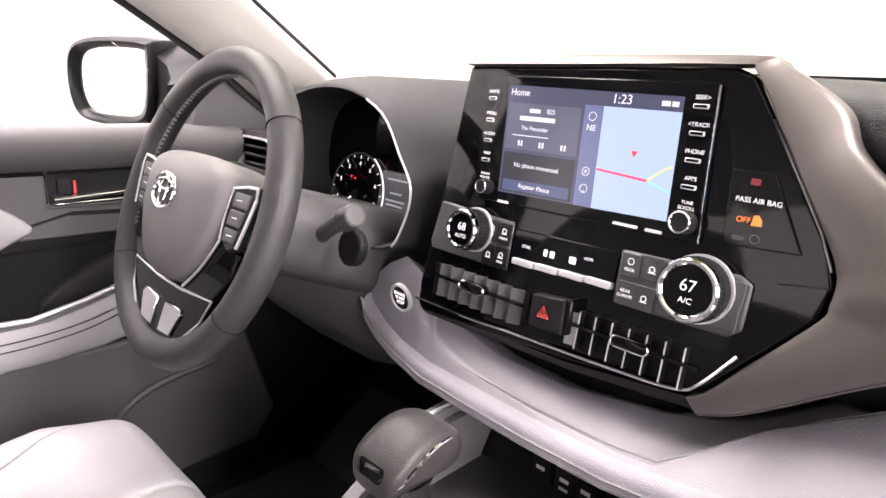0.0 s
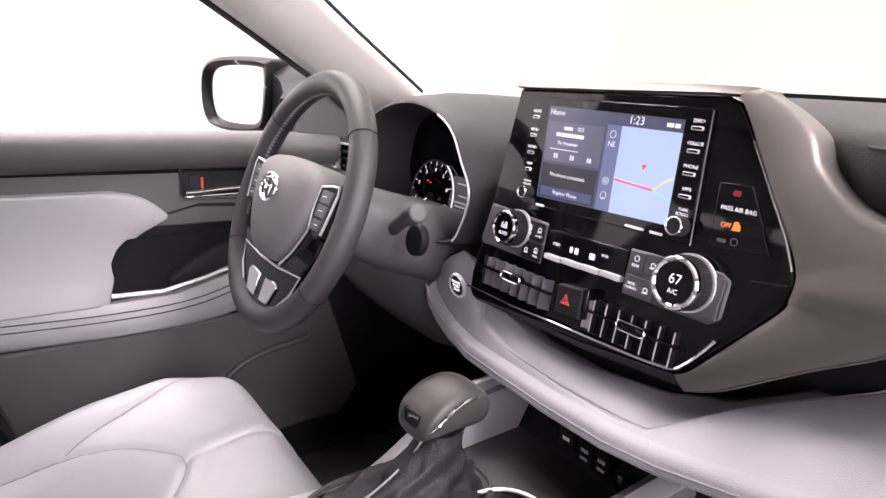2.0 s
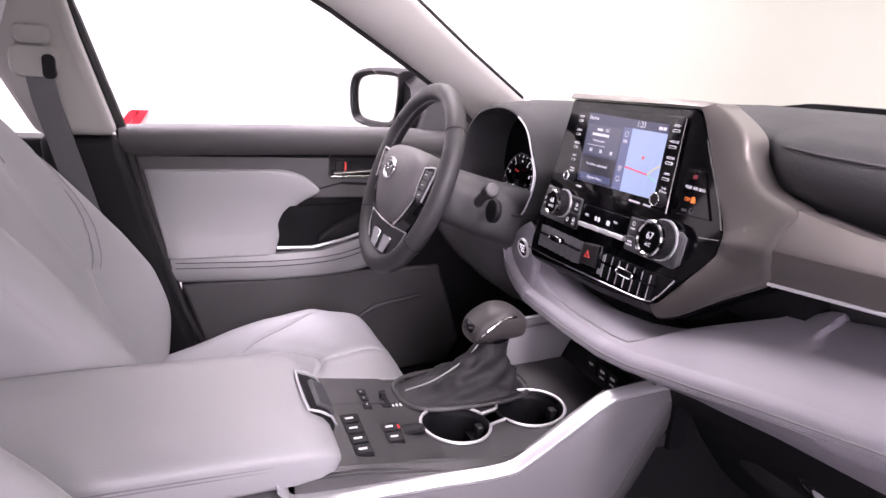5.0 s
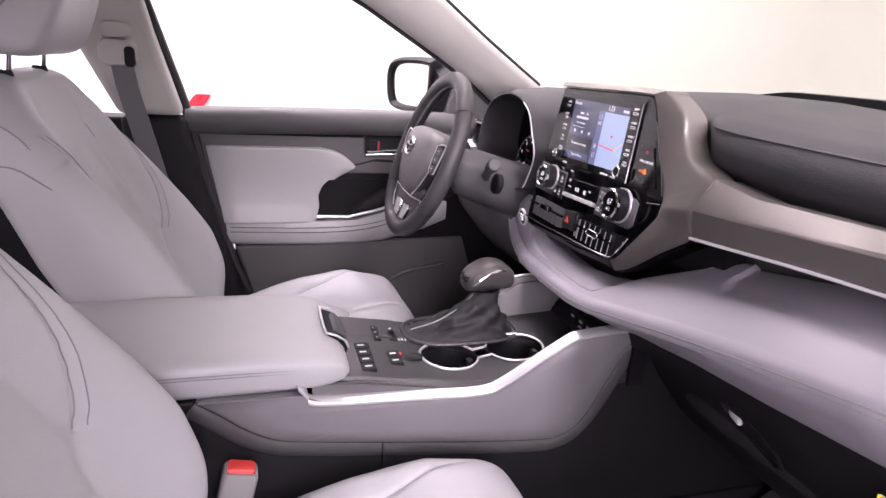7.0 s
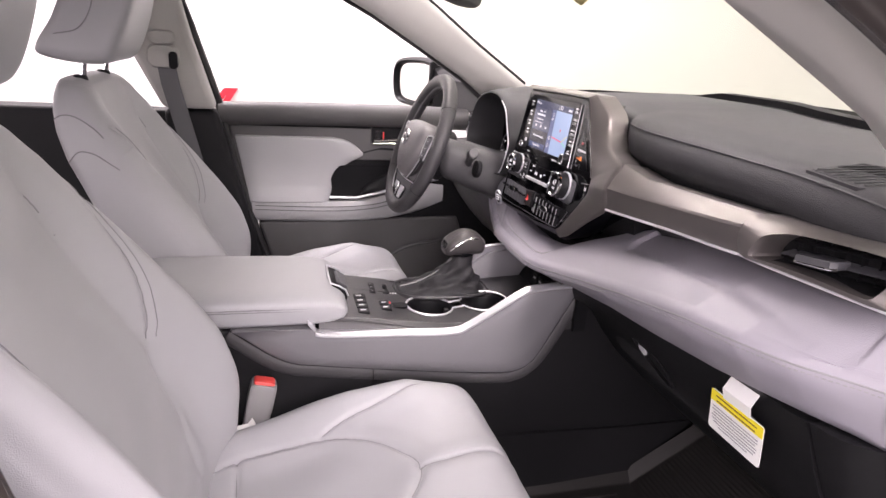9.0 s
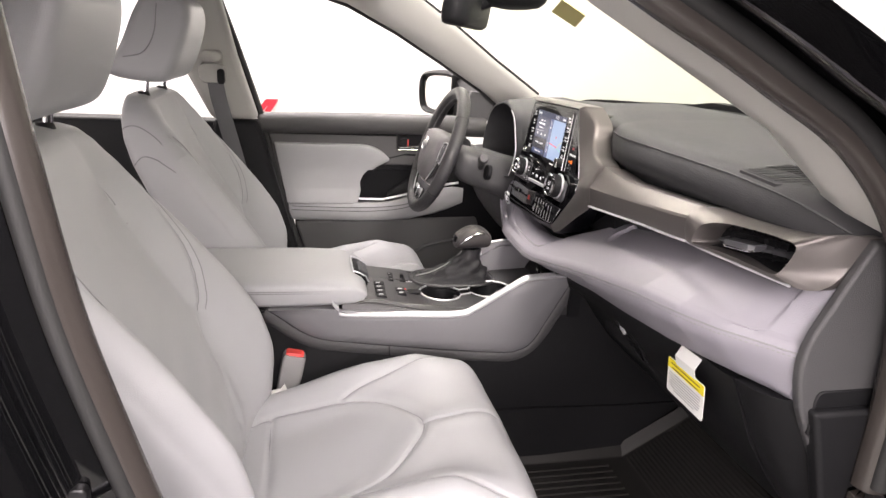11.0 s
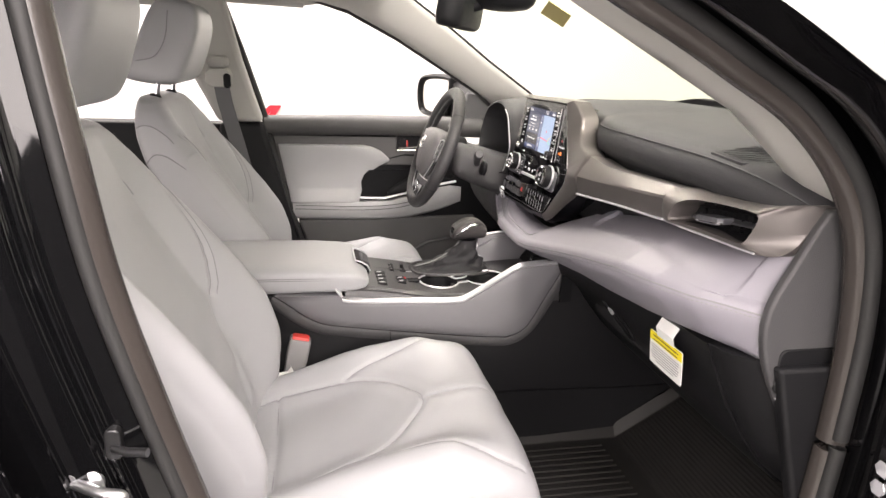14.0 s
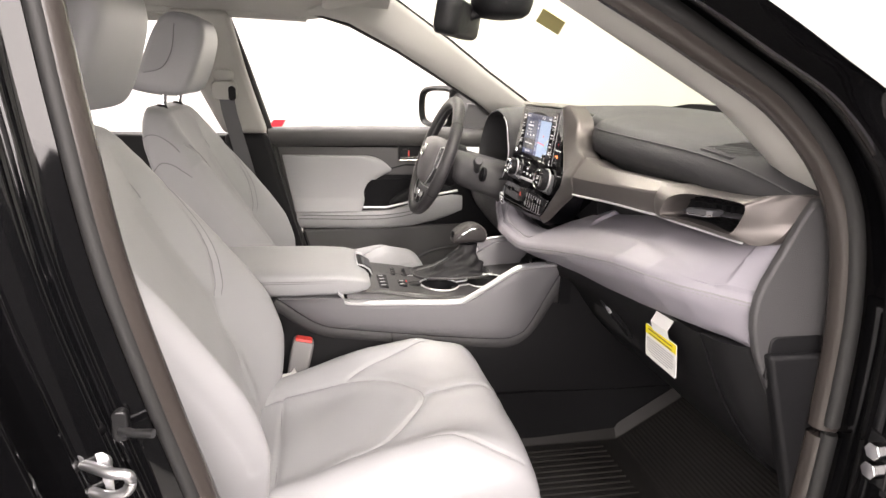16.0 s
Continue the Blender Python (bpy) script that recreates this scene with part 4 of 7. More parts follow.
face = part("black_panel", plate(OUT, -0.09, 0.0), PIANO, unit, "piano black face", bevel=0.003)
# satin frame that sweeps round the face and into the trim band
inner = curve([on_unit(u, z, 0.002) for u, z in ((-0.156, 1.269), (-0.03, 1.2715), (0.097, 1.274), (0.1145, 1.269), (0.139, 1.232), (0.160, 1.199), (0.183, 1.164), (0.1895, 1.150), (0.1908, 1.145), (0.191, 1.138), (0.190, 1.130), (0.187, 1.119), (0.155, 1.080), (0.129, 1.049), (0.117, 1.041))], 6)
outer = curve([on_unit(-0.158, 1.277, -0.004), on_unit(-0.03, 1.280, -0.004), on_unit(0.106, 1.282, -0.006), on_unit(0.128, 1.277, -0.010), (0.166, 1.829, 1.251), (0.182, 1.823, 1.224), (0.214, 1.813, 1.2005), (0.262, 1.806, 1.188), (0.262, 1.796, 1.169), (0.262, 1.786, 1.150), (0.262, 1.7885, 1.133), (0.262, 1.791, 1.116), (0.214, 1.789, 1.084), (0.156, 1.786, 1.043), (0.125, 1.785, 1.029)], 6)
rows = []
for a, b in zip(inner, outer):
    wide = (b - a).length
    n = Vector((0, -0.9889, 0.1483))
    row = [a - n * 0.012, a + n * 0.0005, a.lerp(b, 0.04) + n * 0.0022]
    for f in (0.12, 0.3, 0.5, 0.7, 0.86, 0.95):
        row.append(a.lerp(b, f) + n * (0.0022 + min(0.004, wide * 0.05) * math.sin(math.pi * f) ** 1.2))
    row += [b, b + Vector((0, 0.006, -0.001)), b + Vector((-0.004, 0.035, -0.002))]
    rows.append(row)
part("satin_frame", loft(rows, closed=False, caps=False), SILVER, unit, "satin bronze frame", angle=40)
part("frame_lip", tube(outer[66:], 0.0014, 6), SILVER, unit, "bronze lower edge")
part("frame_belly", loft([[b + Vector((0, 0.001, -0.001)), b + Vector((-0.006, 0.012, -0.007)), b + Vector((-0.012, 0.05, -0.010))] for b in outer[66:]], closed=False, caps=False), PIANO, unit, "dark underside of the frame", angle=60)
part("frame_underside", loft([[on_unit(u, z, w) for u, z, w in ((-0.175, 1.024, -0.002), (-0.172, 1.016, -0.01), (-0.17, 1.016, -0.06))], [on_unit(u, z, w) for u, z, w in ((0.01, 1.028, -0.002), (0.01, 1.020, -0.01), (0.01, 1.016, -0.06))], [on_unit(u, z, w) for u, z, w in ((0.122, 1.040, -0.002), (0.128, 1.030, -0.01), (0.13, 1.026, -0.06))]], closed=False, caps=False), PIANO, unit)
part("chrome_edge", tube([on_unit(u, z, 0.0015) for u, z in ((0.132, 1.2395), (0.1755, 1.1725), (0.1865, 1.150))], 0.0013, 6), CHROME, unit, "thin chrome edge")
part("lower_chrome", tube(curve([on_unit(u, z, 0.004) for u, z in ((-0.176, 1.033), (-0.10, 1.0335), (-0.048, 1.036), (0.05, 1.0395), (0.107, 1.0435), (0.124, 1.053), (0.145, 1.081))], 6), 0.0013, 6), CHROME, unit, "thin chrome line")
# head unit with its own bezel
bez = part("screen_bezel", plate([(-0.128, 1.2605), (0.0915, 1.262), (0.1005, 1.149), (-0.119, 1.1465)], 0.0, 0.0035), PIANO, unit, "glossy bezel", bevel=0.0015)
part("bezel_edge", tube([on_unit(0.0925, 1.260, 0.003), on_unit(0.1012, 1.149, 0.003)], 0.0009, 6), CHROME, bez)
SCR = [(-0.098, 1.252), (0.0685, 1.2505), (0.0745, 1.1605), (-0.0905, 1.157)]


def scr(a, b, w=0.0):
    """A place on the screen, a across and b down, both from 0 to 1."""
    p = [Vector(q).to_3d() for q in SCR]
    q = p[0].lerp(p[1], a).lerp(p[3].lerp(p[2], a), b)
    return on_unit(q.x, q.y, 0.0036 + w)


def pane(name, a0, b0, a1, b1, material, parent, w=0.0004, label=""):
    return part(name, loft([[scr(a, b, v) for a, b in ((a0, b0), (a1, b0), (a1, b1), (a0, b1))] for v in (0, w)]), material, parent, label, smooth=False)


NAVY = glow("screen_navy", (0.10, 0.12, 0.22), 0.45)
GREYBLUE = glow("screen_panel", (0.16, 0.18, 0.27), 0.5)
MAPBLUE = glow("screen_map", (0.50, 0.68, 0.95), 0.72)
SIDEBAR = glow("screen_bar", (0.22, 0.28, 0.52), 0.5)
SCRWHITE = glow("screen_white", (0.9, 0.92, 1.0), 0.8)
scn = pane("screen", 0, 0, 1, 1, NAVY, unit, 0.0006, "lit screen with menu and map")
pane("map_area", 0.605, 0.125, 1.0, 1.0, MAPBLUE, scn, 0.0009, "pale blue map")
pane("side_bar", 0.50, 0.125, 0.603, 1.0, SIDEBAR, scn, 0.0009)
pane("media_tile", 0.015, 0.16, 0.48, 0.585, GREYBLUE, scn, 0.0009)
pane("phone_tile", 0.015, 0.615, 0.48, 0.985, glow("screen_dark", (0.04, 0.045, 0.07), 0.4), scn, 0.0009)
pane("register_tile", 0.03, 0.87, 0.465, 0.97, glow("screen_button", (0.10, 0.14, 0.30), 0.5), scn, 0.0011)


def scr_text(text, a, b, size, material=SCRWHITE):
    p = scr(a, b, 0.0013)
    writing("screen_text", text, size, Matrix.Translation(p) @ PM.to_3x3().to_4x4(), material, scn, 0.0001)


scr_text("Home", 0.085, 0.065, 0.0085)
scr_text("1:23", 0.70, 0.06, 0.0105)
scr_text("025", 0.30, 0.22, 0.0058)
scr_text("The Pretender", 0.205, 0.385, 0.0050)
scr_text("No phone connected.", 0.245, 0.73, 0.0056)
scr_text("Register Phone", 0.245, 0.92, 0.0056)
scr_text("NE", 0.55, 0.32, 0.0070)
scr_text("+", 0.55, 0.70, 0.008)
scr_text("-", 0.55, 0.86, 0.008)
for b in (0.695, 0.845, 0.22):
    part("round_key", moved(ring(0.0032, 0.0005, 0.0002, 20), Matrix.Translation(scr(0.55, b, 0.0010)) @ PM.to_3x3().to_4x4()), SCRWHITE, scn)
pane("text_bar", 0.10, 0.275, 0.33, 0.315, SCRWHITE, scn, 0.0013)
pane("text_bar", 0.16, 0.205, 0.23, 0.24, SCRWHITE, scn, 0.0013)
pane("progress_line", 0.06, 0.450, 0.30, 0.458, SCRWHITE, scn, 0.0013)
for a in (0.12, 0.26, 0.40):
    pane("media_key", a - 0.015, 0.50, a - 0.005, 0.55, SCRWHITE, scn, 0.0013)
    pane("media_key", a + 0.005, 0.50, a + 0.015, 0.55, SCRWHITE, scn, 0.0013)
pane("signal_bar", 0.90, 0.045, 0.94, 0.085, SCRWHITE, scn, 0.0013)
pane("signal_bar", 0.95, 0.045, 0.98, 0.085, SCRWHITE, scn, 0.0013)


def road(points, r, material):
    part("map_road", tube([scr(a, b, 0.0010) for a, b in points], r, 6, flat=0.4, up=(0, -1, 0.15)), material, scn)


road(((0.61, 0.66), (0.88, 0.70)), 0.0010, glow("road_red", (0.9, 0.1, 0.2), 0.9))
road(((0.88, 0.70), (0.95, 0.60), (0.995, 0.56)), 0.0009, glow("road_gold", (0.75, 0.7, 0.3), 0.9))
road(((0.88, 0.70), (0.995, 0.77)), 0.0009, glow("road_green", (0.3, 0.75, 0.6), 0.9))
part("map_pointer", moved(disc(0.0032, 0.0004, 3), Matrix.Translation(scr(0.80, 0.49, 0.0012)) @ PM.to_3x3().to_4x4() @ Matrix.Rotation(radians(-90), 4, "Z")), glow("pointer_red", (0.85, 0.08, 0.08), 0.9), scn, smooth=False)
# side keys
for u0, zs, words in ((-0.1155, (1.239, 1.2195, 1.201, 1.183), ("HOME", "MENU", "AUDIO", "MAP")), (0.082, (1.2445, 1.2255, 1.2065, 1.1875), ("SEEK>", "<TRACK", "PHONE", "APPS"))):
    for k, z in enumerate(zs):
        u = u0 + (0.0012 * k)
        key = part("bezel_key", plate(rect(u, z, 0.0115 if u0 > 0 else 0.009, 0.0034, 0.0008), 0.003, 0.005), BRIGHT, bez, "thin silver key", bevel=0.0005)
        part("key_face", plate(rect(u, z, 0.0095 if u0 > 0 else 0.007, 0.0018, 0.0005), 0.0045, 0.0053), PIANO, key)
        writing("key_text", words[k], 0.0043, at_unit(u, z + 0.0062, 0.0038), LITINK, bez, 0.0001)
writing("key_text", "POWER", 0.0032, at_unit(-0.1095, 1.1705, 0.0038), LITINK, bez, 0.0001)
writing("key_text", "VOLUME", 0.0032, at_unit(-0.1095, 1.167, 0.0038), LITINK, bez, 0.0001)
writing("key_text", "TUNE", 0.0036, at_unit(0.087, 1.1765, 0.0038), LITINK, bez, 0.0001)
writing("key_text", "SCROLL", 0.0036, at_unit(0.087, 1.1725, 0.0038), LITINK, bez, 0.0001)
for u, z, du in ((0.042, 1.1515, 0.022), (0.066, 1.1515, 0.014), (-0.083, 1.1485, 0.013)):
    part("logo_bar", plate(rect(u, z, du, 0.0024, 0.0008), 0.0034, 0.0038), WHITEINK, bez, smooth=False)
for u, z, r in ((-0.1025, 1.159, 0.0066), (0.0895, 1.1625, 0.0085)):
    kb = part("audio_knob", moved(disc(r, 0.013, 28, r * 0.93), at_unit(u, z, 0.003)), SOFTDARK, unit, "black knob with silver rim", bevel=0.0008)
    part("knob_rim", moved(ring(r * 0.78, r * 0.2, 0.0015, 28, 0.0006), at_unit(u, z, 0.0145)), CHROME, kb, "silver rim")
# airbag lamp panel
part("airbag_panel", plate([(0.1125, 1.205), (0.141, 1.2055), (0.168, 1.156), (0.1165, 1.153)], 0.0, 0.0022), PIANO, unit, "black lamp panel", bevel=0.001)
writing("airbag_text", "PASS AIR BAG", 0.0050, at_unit(0.1345, 1.1855, 0.0024), LITINK, unit, 0.0001)
ORANGE = glow("orange_lamp", (1.0, 0.22, 0.02), 1.1)
writing("airbag_text", "OFF", 0.0055, at_unit(0.1275, 1.172, 0.0024), ORANGE, unit, 0.0001)
part("lamp_mark", plate([(0.133, 1.1690), (0.1400, 1.1695), (0.1395, 1.1735), (0.137, 1.1765), (0.134, 1.1760)], 0.0022, 0.0027), ORANGE, unit, "lit orange lamp", smooth=False)
part("lamp_mark", plate(rect(0.130, 1.198, 0.0065, 0.0045, 0.001), 0.0022, 0.0025), glow("dim_red_lamp", (0.5, 0.02, 0.04), 0.35), unit, "dim red lamp", smooth=False)
part("lamp_mark", plate(rect(0.1265, 1.1595, 0.008, 0.003, 0.001), 0.0022, 0.0025), GREYBTN, unit, smooth=False)
part("lamp_mark", moved(ring(0.0025, 0.0008, 0.0003, 20), at_unit(0.1375, 1.1605, 0.0022)), GREYBTN, unit)
part("panel_line", tube([on_unit(0.158, 1.135, 0.0008), on_unit(0.186, 1.139, 0.0008)], 0.0006, 5), CHROME, unit)
# climate panel
lp = part("climate_plate", plate([(-0.160, 1.1365), (-0.066, 1.1325), (-0.066, 1.088), (-0.165, 1.088), (-0.168, 1.095)], 0.0, 0.004), GREYBTN, unit, "grey button plate", bevel=0.002)
rp = part("climate_plate", plate([(0.044, 1.133), (0.135, 1.135), (0.144, 1.130), (0.1435, 1.098), (0.134, 1.091), (0.0445, 1.0905)], 0.0, 0.004), GREYBTN, unit, "grey button plate", bevel=0.002)
for pl, spots in ((lp, ((-0.0885, 1.1205), (-0.0735, 1.1205), (-0.0885, 1.0985), (-0.0735, 1.0985))), (rp, ((0.0545, 1.1225), (0.0725, 1.124), (0.0545, 1.1005), (0.0705, 1.1005), (0.1325, 1.1215), (0.1315, 1.1045)))):
    for u, z in spots:
        part("climate_key", plate(rect(u, z, 0.0145 if pl is lp else 0.0165, 0.0195 if pl is lp else 0.0185, 0.0015), 0.003, 0.0052), SOFTDARK if pl is lp else GREYBTN, pl, bevel=0.0006)
for word, u, z, s in (("OFF", -0.0885, 1.117, 0.0034), ("FRONT", -0.0735, 1.116, 0.003), ("REAR", -0.0735, 1.0945, 0.003), ("REAR", 0.0545, 1.119, 0.0036), ("REAR", 0.0545, 1.1025, 0.0036), ("CLIMATE", 0.0545, 1.0985, 0.0033)):
    writing("climate_text", word, s, at_unit(u, z, 0.0054), LITINK, unit, 0.0001)
for u, z in ((-0.0885, 1.1235), (-0.0735, 1.123), (-0.0885, 1.0985), (-0.0735, 1.101), (0.0725, 1.1235), (0.0705, 1.1005), (0.1325, 1.1215)):
    part("icon", moved(ring(0.0018, 0.0007, 0.0002, 12), at_unit(u, z, 0.0052)), LITINK, unit)
    part("icon", plate(rect(u, z - 0.0026, 0.006, 0.0008, 0.0003), 0.0052, 0.0055), LITINK, unit, smooth=False)
part("icon", moved(ring(0.0022, 0.0006, 0.0002, 16), at_unit(0.0545, 1.1255, 0.0052)), LITINK, unit)
# climate display and its four keys
dp = part("climate_display", plate([(-0.064, 1.1275), (0.0425, 1.1300), (0.0415, 1.1035), (-0.0635, 1.1000)], 0.0, 0.0025), PIANO, unit, "glossy climate display", bevel=0.001)
writing("climate_text", "SYNC", 0.0040, at_unit(-0.048, 1.114, 0.0027), LITINK, unit, 0.0001)
writing("climate_text", "REAR", 0.0036, at_unit(0.016, 1.118, 0.0027), LITINK, unit, 0.0001)
for u, du in ((-0.027, 0.004), (-0.020, 0.005), (0.001, 0.007)):
    part("icon", plate(rect(u, 1.1135, du, 0.006, 0.001), 0.0024, 0.0027), LITINK, unit, smooth=False)
for k in range(4):
    u = -0.0465 + 0.0255 * k
    part("bar_key", plate(rect(u, 1.1000 + 0.0008 * k, 0.0235, 0.0055, 0.001), 0.0, 0.0075), BRIGHT, unit, "silver bar key", bevel=0.0012)
# temperature knobs
for u, z, r, degrees, mode in ((-0.108, 1.1175, 0.0195, "68", "AUTO"), (0.110, 1.1190, 0.0232, "67", "A/C")):
    kn = part("temperature_knob", moved(disc(r, 0.020, 48, r * 0.95), at_unit(u, z, 0.004)), SOFTDARK, unit, "black knob with lit number", bevel=0.001)
    part("knob_ring", moved(ring(r * 0.76, r * 0.20, 0.004, 48, 0.0015), at_unit(u, z, 0.0225)), CHROME, kn, "satin silver ring")
    part("knob_collar", moved(ring(r * 0.98, r * 0.10, 0.004, 48), at_unit(u, z, 0.004)), BRIGHT, kn)
    part("knob_face", moved(disc(r * 0.77, 0.003, 40), at_unit(u, z, 0.0225)), PIANO, kn, "glossy display face")
    writing("knob_text", degrees, r * 0.52, at_unit(u, z + r * 0.12, 0.0258), LITINK, kn, 0.0001)
    writing("knob_text", mode, r * 0.26, at_unit(u, z - r * 0.32, 0.0258), LITINK, kn, 0.0001)
    grip = bmesh.new()
    for k in range(40):
        a = k * math.tau / 40
        c = at_unit(u, z, 0.014)
        p = [c @ Vector((r * 0.985 * math.cos(a + d), r * 0.985 * math.sin(a + d), h)) for d, h in ((-0.04, -0.006), (0.04, -0.006), (0.04, 0.006), (-0.04, 0.006))]
        q = [c @ Vector((r * 1.01 * math.cos(a + d), r * 1.01 * math.sin(a + d), h)) for d, h in ((-0.03, -0.006), (0.03, -0.006), (0.03, 0.006), (-0.03, 0.006))]
        va, vb = [grip.verts.new(v) for v in p], [grip.verts.new(v) for v in q]
        grip.faces.new(vb)
        for i in range(4):
            grip.faces.new((va[i], va[(i + 1) % 4], vb[(i + 1) % 4], vb[i]))
    part("knob_grip", grip, SOFTDARK, kn, smooth=False)
# centre vents
# left vanes are coloured grey for the light they reflect, right ones black
LITVANE = mat("vane_lit", (0.075, 0.075, 0.082), 0.30)
for cu0, cu1, cut in ((-0.158, -0.036, 0.0), (0.007, 0.141, 0.024)):
    vt = part("centre_vent", plate([(cu0, 1.0745), (cu1, 1.0795 if cut else 1.0745), (cu1 - cut, 1.046), (cu0 + 0.002, 1.042)], 0.0, 0.0012), DEEP, unit, "black vent with silver tab", smooth=False)
    n = 8
    turn = 0.0 if cut else 0.0095
    for k in range(1, n):
        u = cu0 + (cu1 - cut * 0.6 - cu0) * k / n
        part("vane", loft([[on_unit(u + d + q, z, w) for d, w, q in ((-0.0006, 0.001, turn), (0.0006, 0.001, turn), (0.0006, 0.0085, 0.0), (-0.0006, 0.0085, 0.0))] for z in (1.0765, 1.0445)]), DEEP if cut else LITVANE, vt, smooth=False)
        if cut:
            part("vane_edge", loft([[on_unit(u + d, z, w) for d, w in ((-0.0006, 0.0085), (0.0006, 0.0085), (0.0006, 0.0092), (-0.0006, 0.0092))] for z in (1.0760, 1.0450)]), BRIGHT, vt, "bright vane edge", smooth=False)
    if cut:
        # pale plate painted in for the white reflection at this end
        part("vane_glint", loft([[on_unit(u, z, w) for u, w in ((cu0 + 0.004, 0.0085), (cu0 + 0.0145, 0.007), (cu0 + 0.0145, 0.005), (cu0 + 0.004, 0.005))] for z in (1.0735, 1.0465)]), mat("glint_pale", (0.30, 0.30, 0.31), 0.35), vt, "pale plate for a white reflection among the vanes", smooth=False)
    mid = (cu0 + cu1) / 2 - (0.002 if cut else -0.004)
    part("vent_blade", loft([[on_unit(u, 1.0645 + h, w) for h, w in ((-0.0016, 0.007), (-0.0012, 0.012), (0.0012, 0.012), (0.0016, 0.007))] for u in (cu0 + 0.002, cu1 - cut * 0.7)]), PIANO, vt, "horizontal blade", smooth=False)
    tb = part("vent_tab", loft([[on_unit(mid + a * s, 1.0655 + b * s, w) for a, b in rounded(0.031, 0.0085, 0.0042)] for s, w in ((1, 0.008), (1, 0.0155), (0.8, 0.017))]), PIANO, vt, "slider tab", angle=40)
    part("tab_ring", tube([on_unit(mid + a, 1.0655 + b, 0.016) for a, b in rounded(0.031, 0.0085, 0.0042)], 0.0008, 6, True), CHROME, tb, "chrome ring")
hz = part("hazard_switch", plate([(-0.0245, 1.0795), (0.0085, 1.0825), (0.0105, 1.0525), (-0.0235, 1.0515)], 0.0, 0.014), SOFTDARK, unit, "dark hazard switch", bevel=0.002)
tri = [(-0.0105, 1.0715), (-0.0155, 1.062), (-0.0045, 1.0625)]
part("hazard_mark", tube([on_unit(u, z, 0.0143) for u, z in tri], 0.0008, 5, True), REDPL, hz, "red triangle")
part("hazard_mark", tube([on_unit(-0.0102 + (u + 0.0102) * 0.45, 1.0653 + (z - 1.0653) * 0.45, 0.0143) for u, z in tri], 0.0006, 5, True), REDPL, hz)
part("switch_gloss", plate([(0.0085, 1.0835), (0.0145, 1.084), (0.016, 1.0545), (0.0105, 1.0525)], 0.0, 0.0125), PIANO, hz, bevel=0.002)

# ---- steering wheel ----
wheel = thing("steering_wheel", "dark leather steering wheel with silver spoke trim", "steering wheel")
WM = Matrix.Translation((-0.369, 1.632, 1.112)) @ Matrix.Rotation(radians(90 - 20), 4, "X")
RR = 0.1585


def on_wheel(points):
    return [WM @ Vector(p) for p in points]


rimpts, rad = [], []
for a in np.linspace(0, math.tau, 96, endpoint=False):
    rimpts.append((RR * math.cos(a), RR * math.sin(a), 0))
rim_bm = tube(rimpts, 0.0165, 18, True, up=(0, 0, 1))
part("rim", moved(rim_bm, WM), WHEELSKIN, wheel, "leather wrapped rim")
for a0 in (38, 142, 214, 326):
    a = radians(a0)
    part("rim_joint", moved(tube([((RR + 0.0169 * math.cos(k)) * math.cos(a), (RR + 0.0169 * math.cos(k)) * math.sin(a), 0.0169 * math.sin(k)) for k in np.linspace(0, math.tau, 24, endpoint=False)], 0.0006, 5, True), WM), DEEP, wheel)
# cross stitching round the inside of the rim
st = bmesh.new()
for k in range(150):
    a = math.tau * k / 150
    if 200 < math.degrees(a) < 235 or 305 < math.degrees(a) < 340:
        continue
    for s in (-1, 1):
        b = a + s * 0.012
        r0, r1 = RR - 0.0168, RR - 0.0160
        p = [(r0 * math.cos(a), r0 * math.sin(a), 0.0), (r1 * math.cos(b), r1 * math.sin(b), 0.0045)]
        d = Vector((0.0008 * -math.sin(a), 0.0008 * math.cos(a), 0))
        vs = [st.verts.new(WM @ (Vector(q) + e)) for q, e in ((p[0], d), (p[1], d), (p[1], -d), (p[0], -d))]
        st.faces.new(vs)
tagged(part("rim_stitching", st, mat("grey_thread", (0.22, 0.22, 0.225), 0.8), wheel, "grey cross stitching", smooth=False, solid=0.0008, offset=0), kind="stuff")
# airbag pad
PADO = curve([(-0.070, 0.047, 0), (-0.03, 0.053, 0), (0.03, 0.053, 0), (0.070, 0.047, 0), (0.089, 0.032, 0), (0.091, 0.008, 0), (0.082, -0.024, 0), (0.060, -0.056, 0), (0.036, -0.076, 0), (0.012, -0.083, 0), (-0.012, -0.083, 0), (-0.036, -0.076, 0), (-0.060, -0.056, 0), (-0.082, -0.024, 0), (-0.091, 0.008, 0), (-0.089, 0.032, 0)], 5, True)
part("airbag_pad", loft([on_wheel([(p.x * s, p.y * s, z) for p in PADO]) for s, z in ((0.98, -0.035), (1.0, 0.0), (0.99, 0.010), (0.955, 0.018), (0.88, 0.025), (0.7, 0.031), (0.4, 0.035), (0.15, 0.036))]), mat("airbag_vinyl", (0.125, 0.119, 0.122), 0.5, bump=0.3, scale=900, kind="grain"), wheel, "charcoal airbag cover", angle=60)
part("hub_back", moved(disc(0.062, 0.05, 32), WM @ Matrix.Translation((0, -0.005, -0.075))), SOFTDARK, wheel, bevel=0.006)
em = part("emblem", moved(tube([(0.0250 * math.cos(a), 0.0180 * math.sin(a), 0) for a in np.linspace(0, math.tau, 40, endpoint=False)], 0.0019, 8, True), WM @ Matrix.Translation((0.0, 0.006, 0.0375))), CHROME, wheel, "chrome oval emblem")
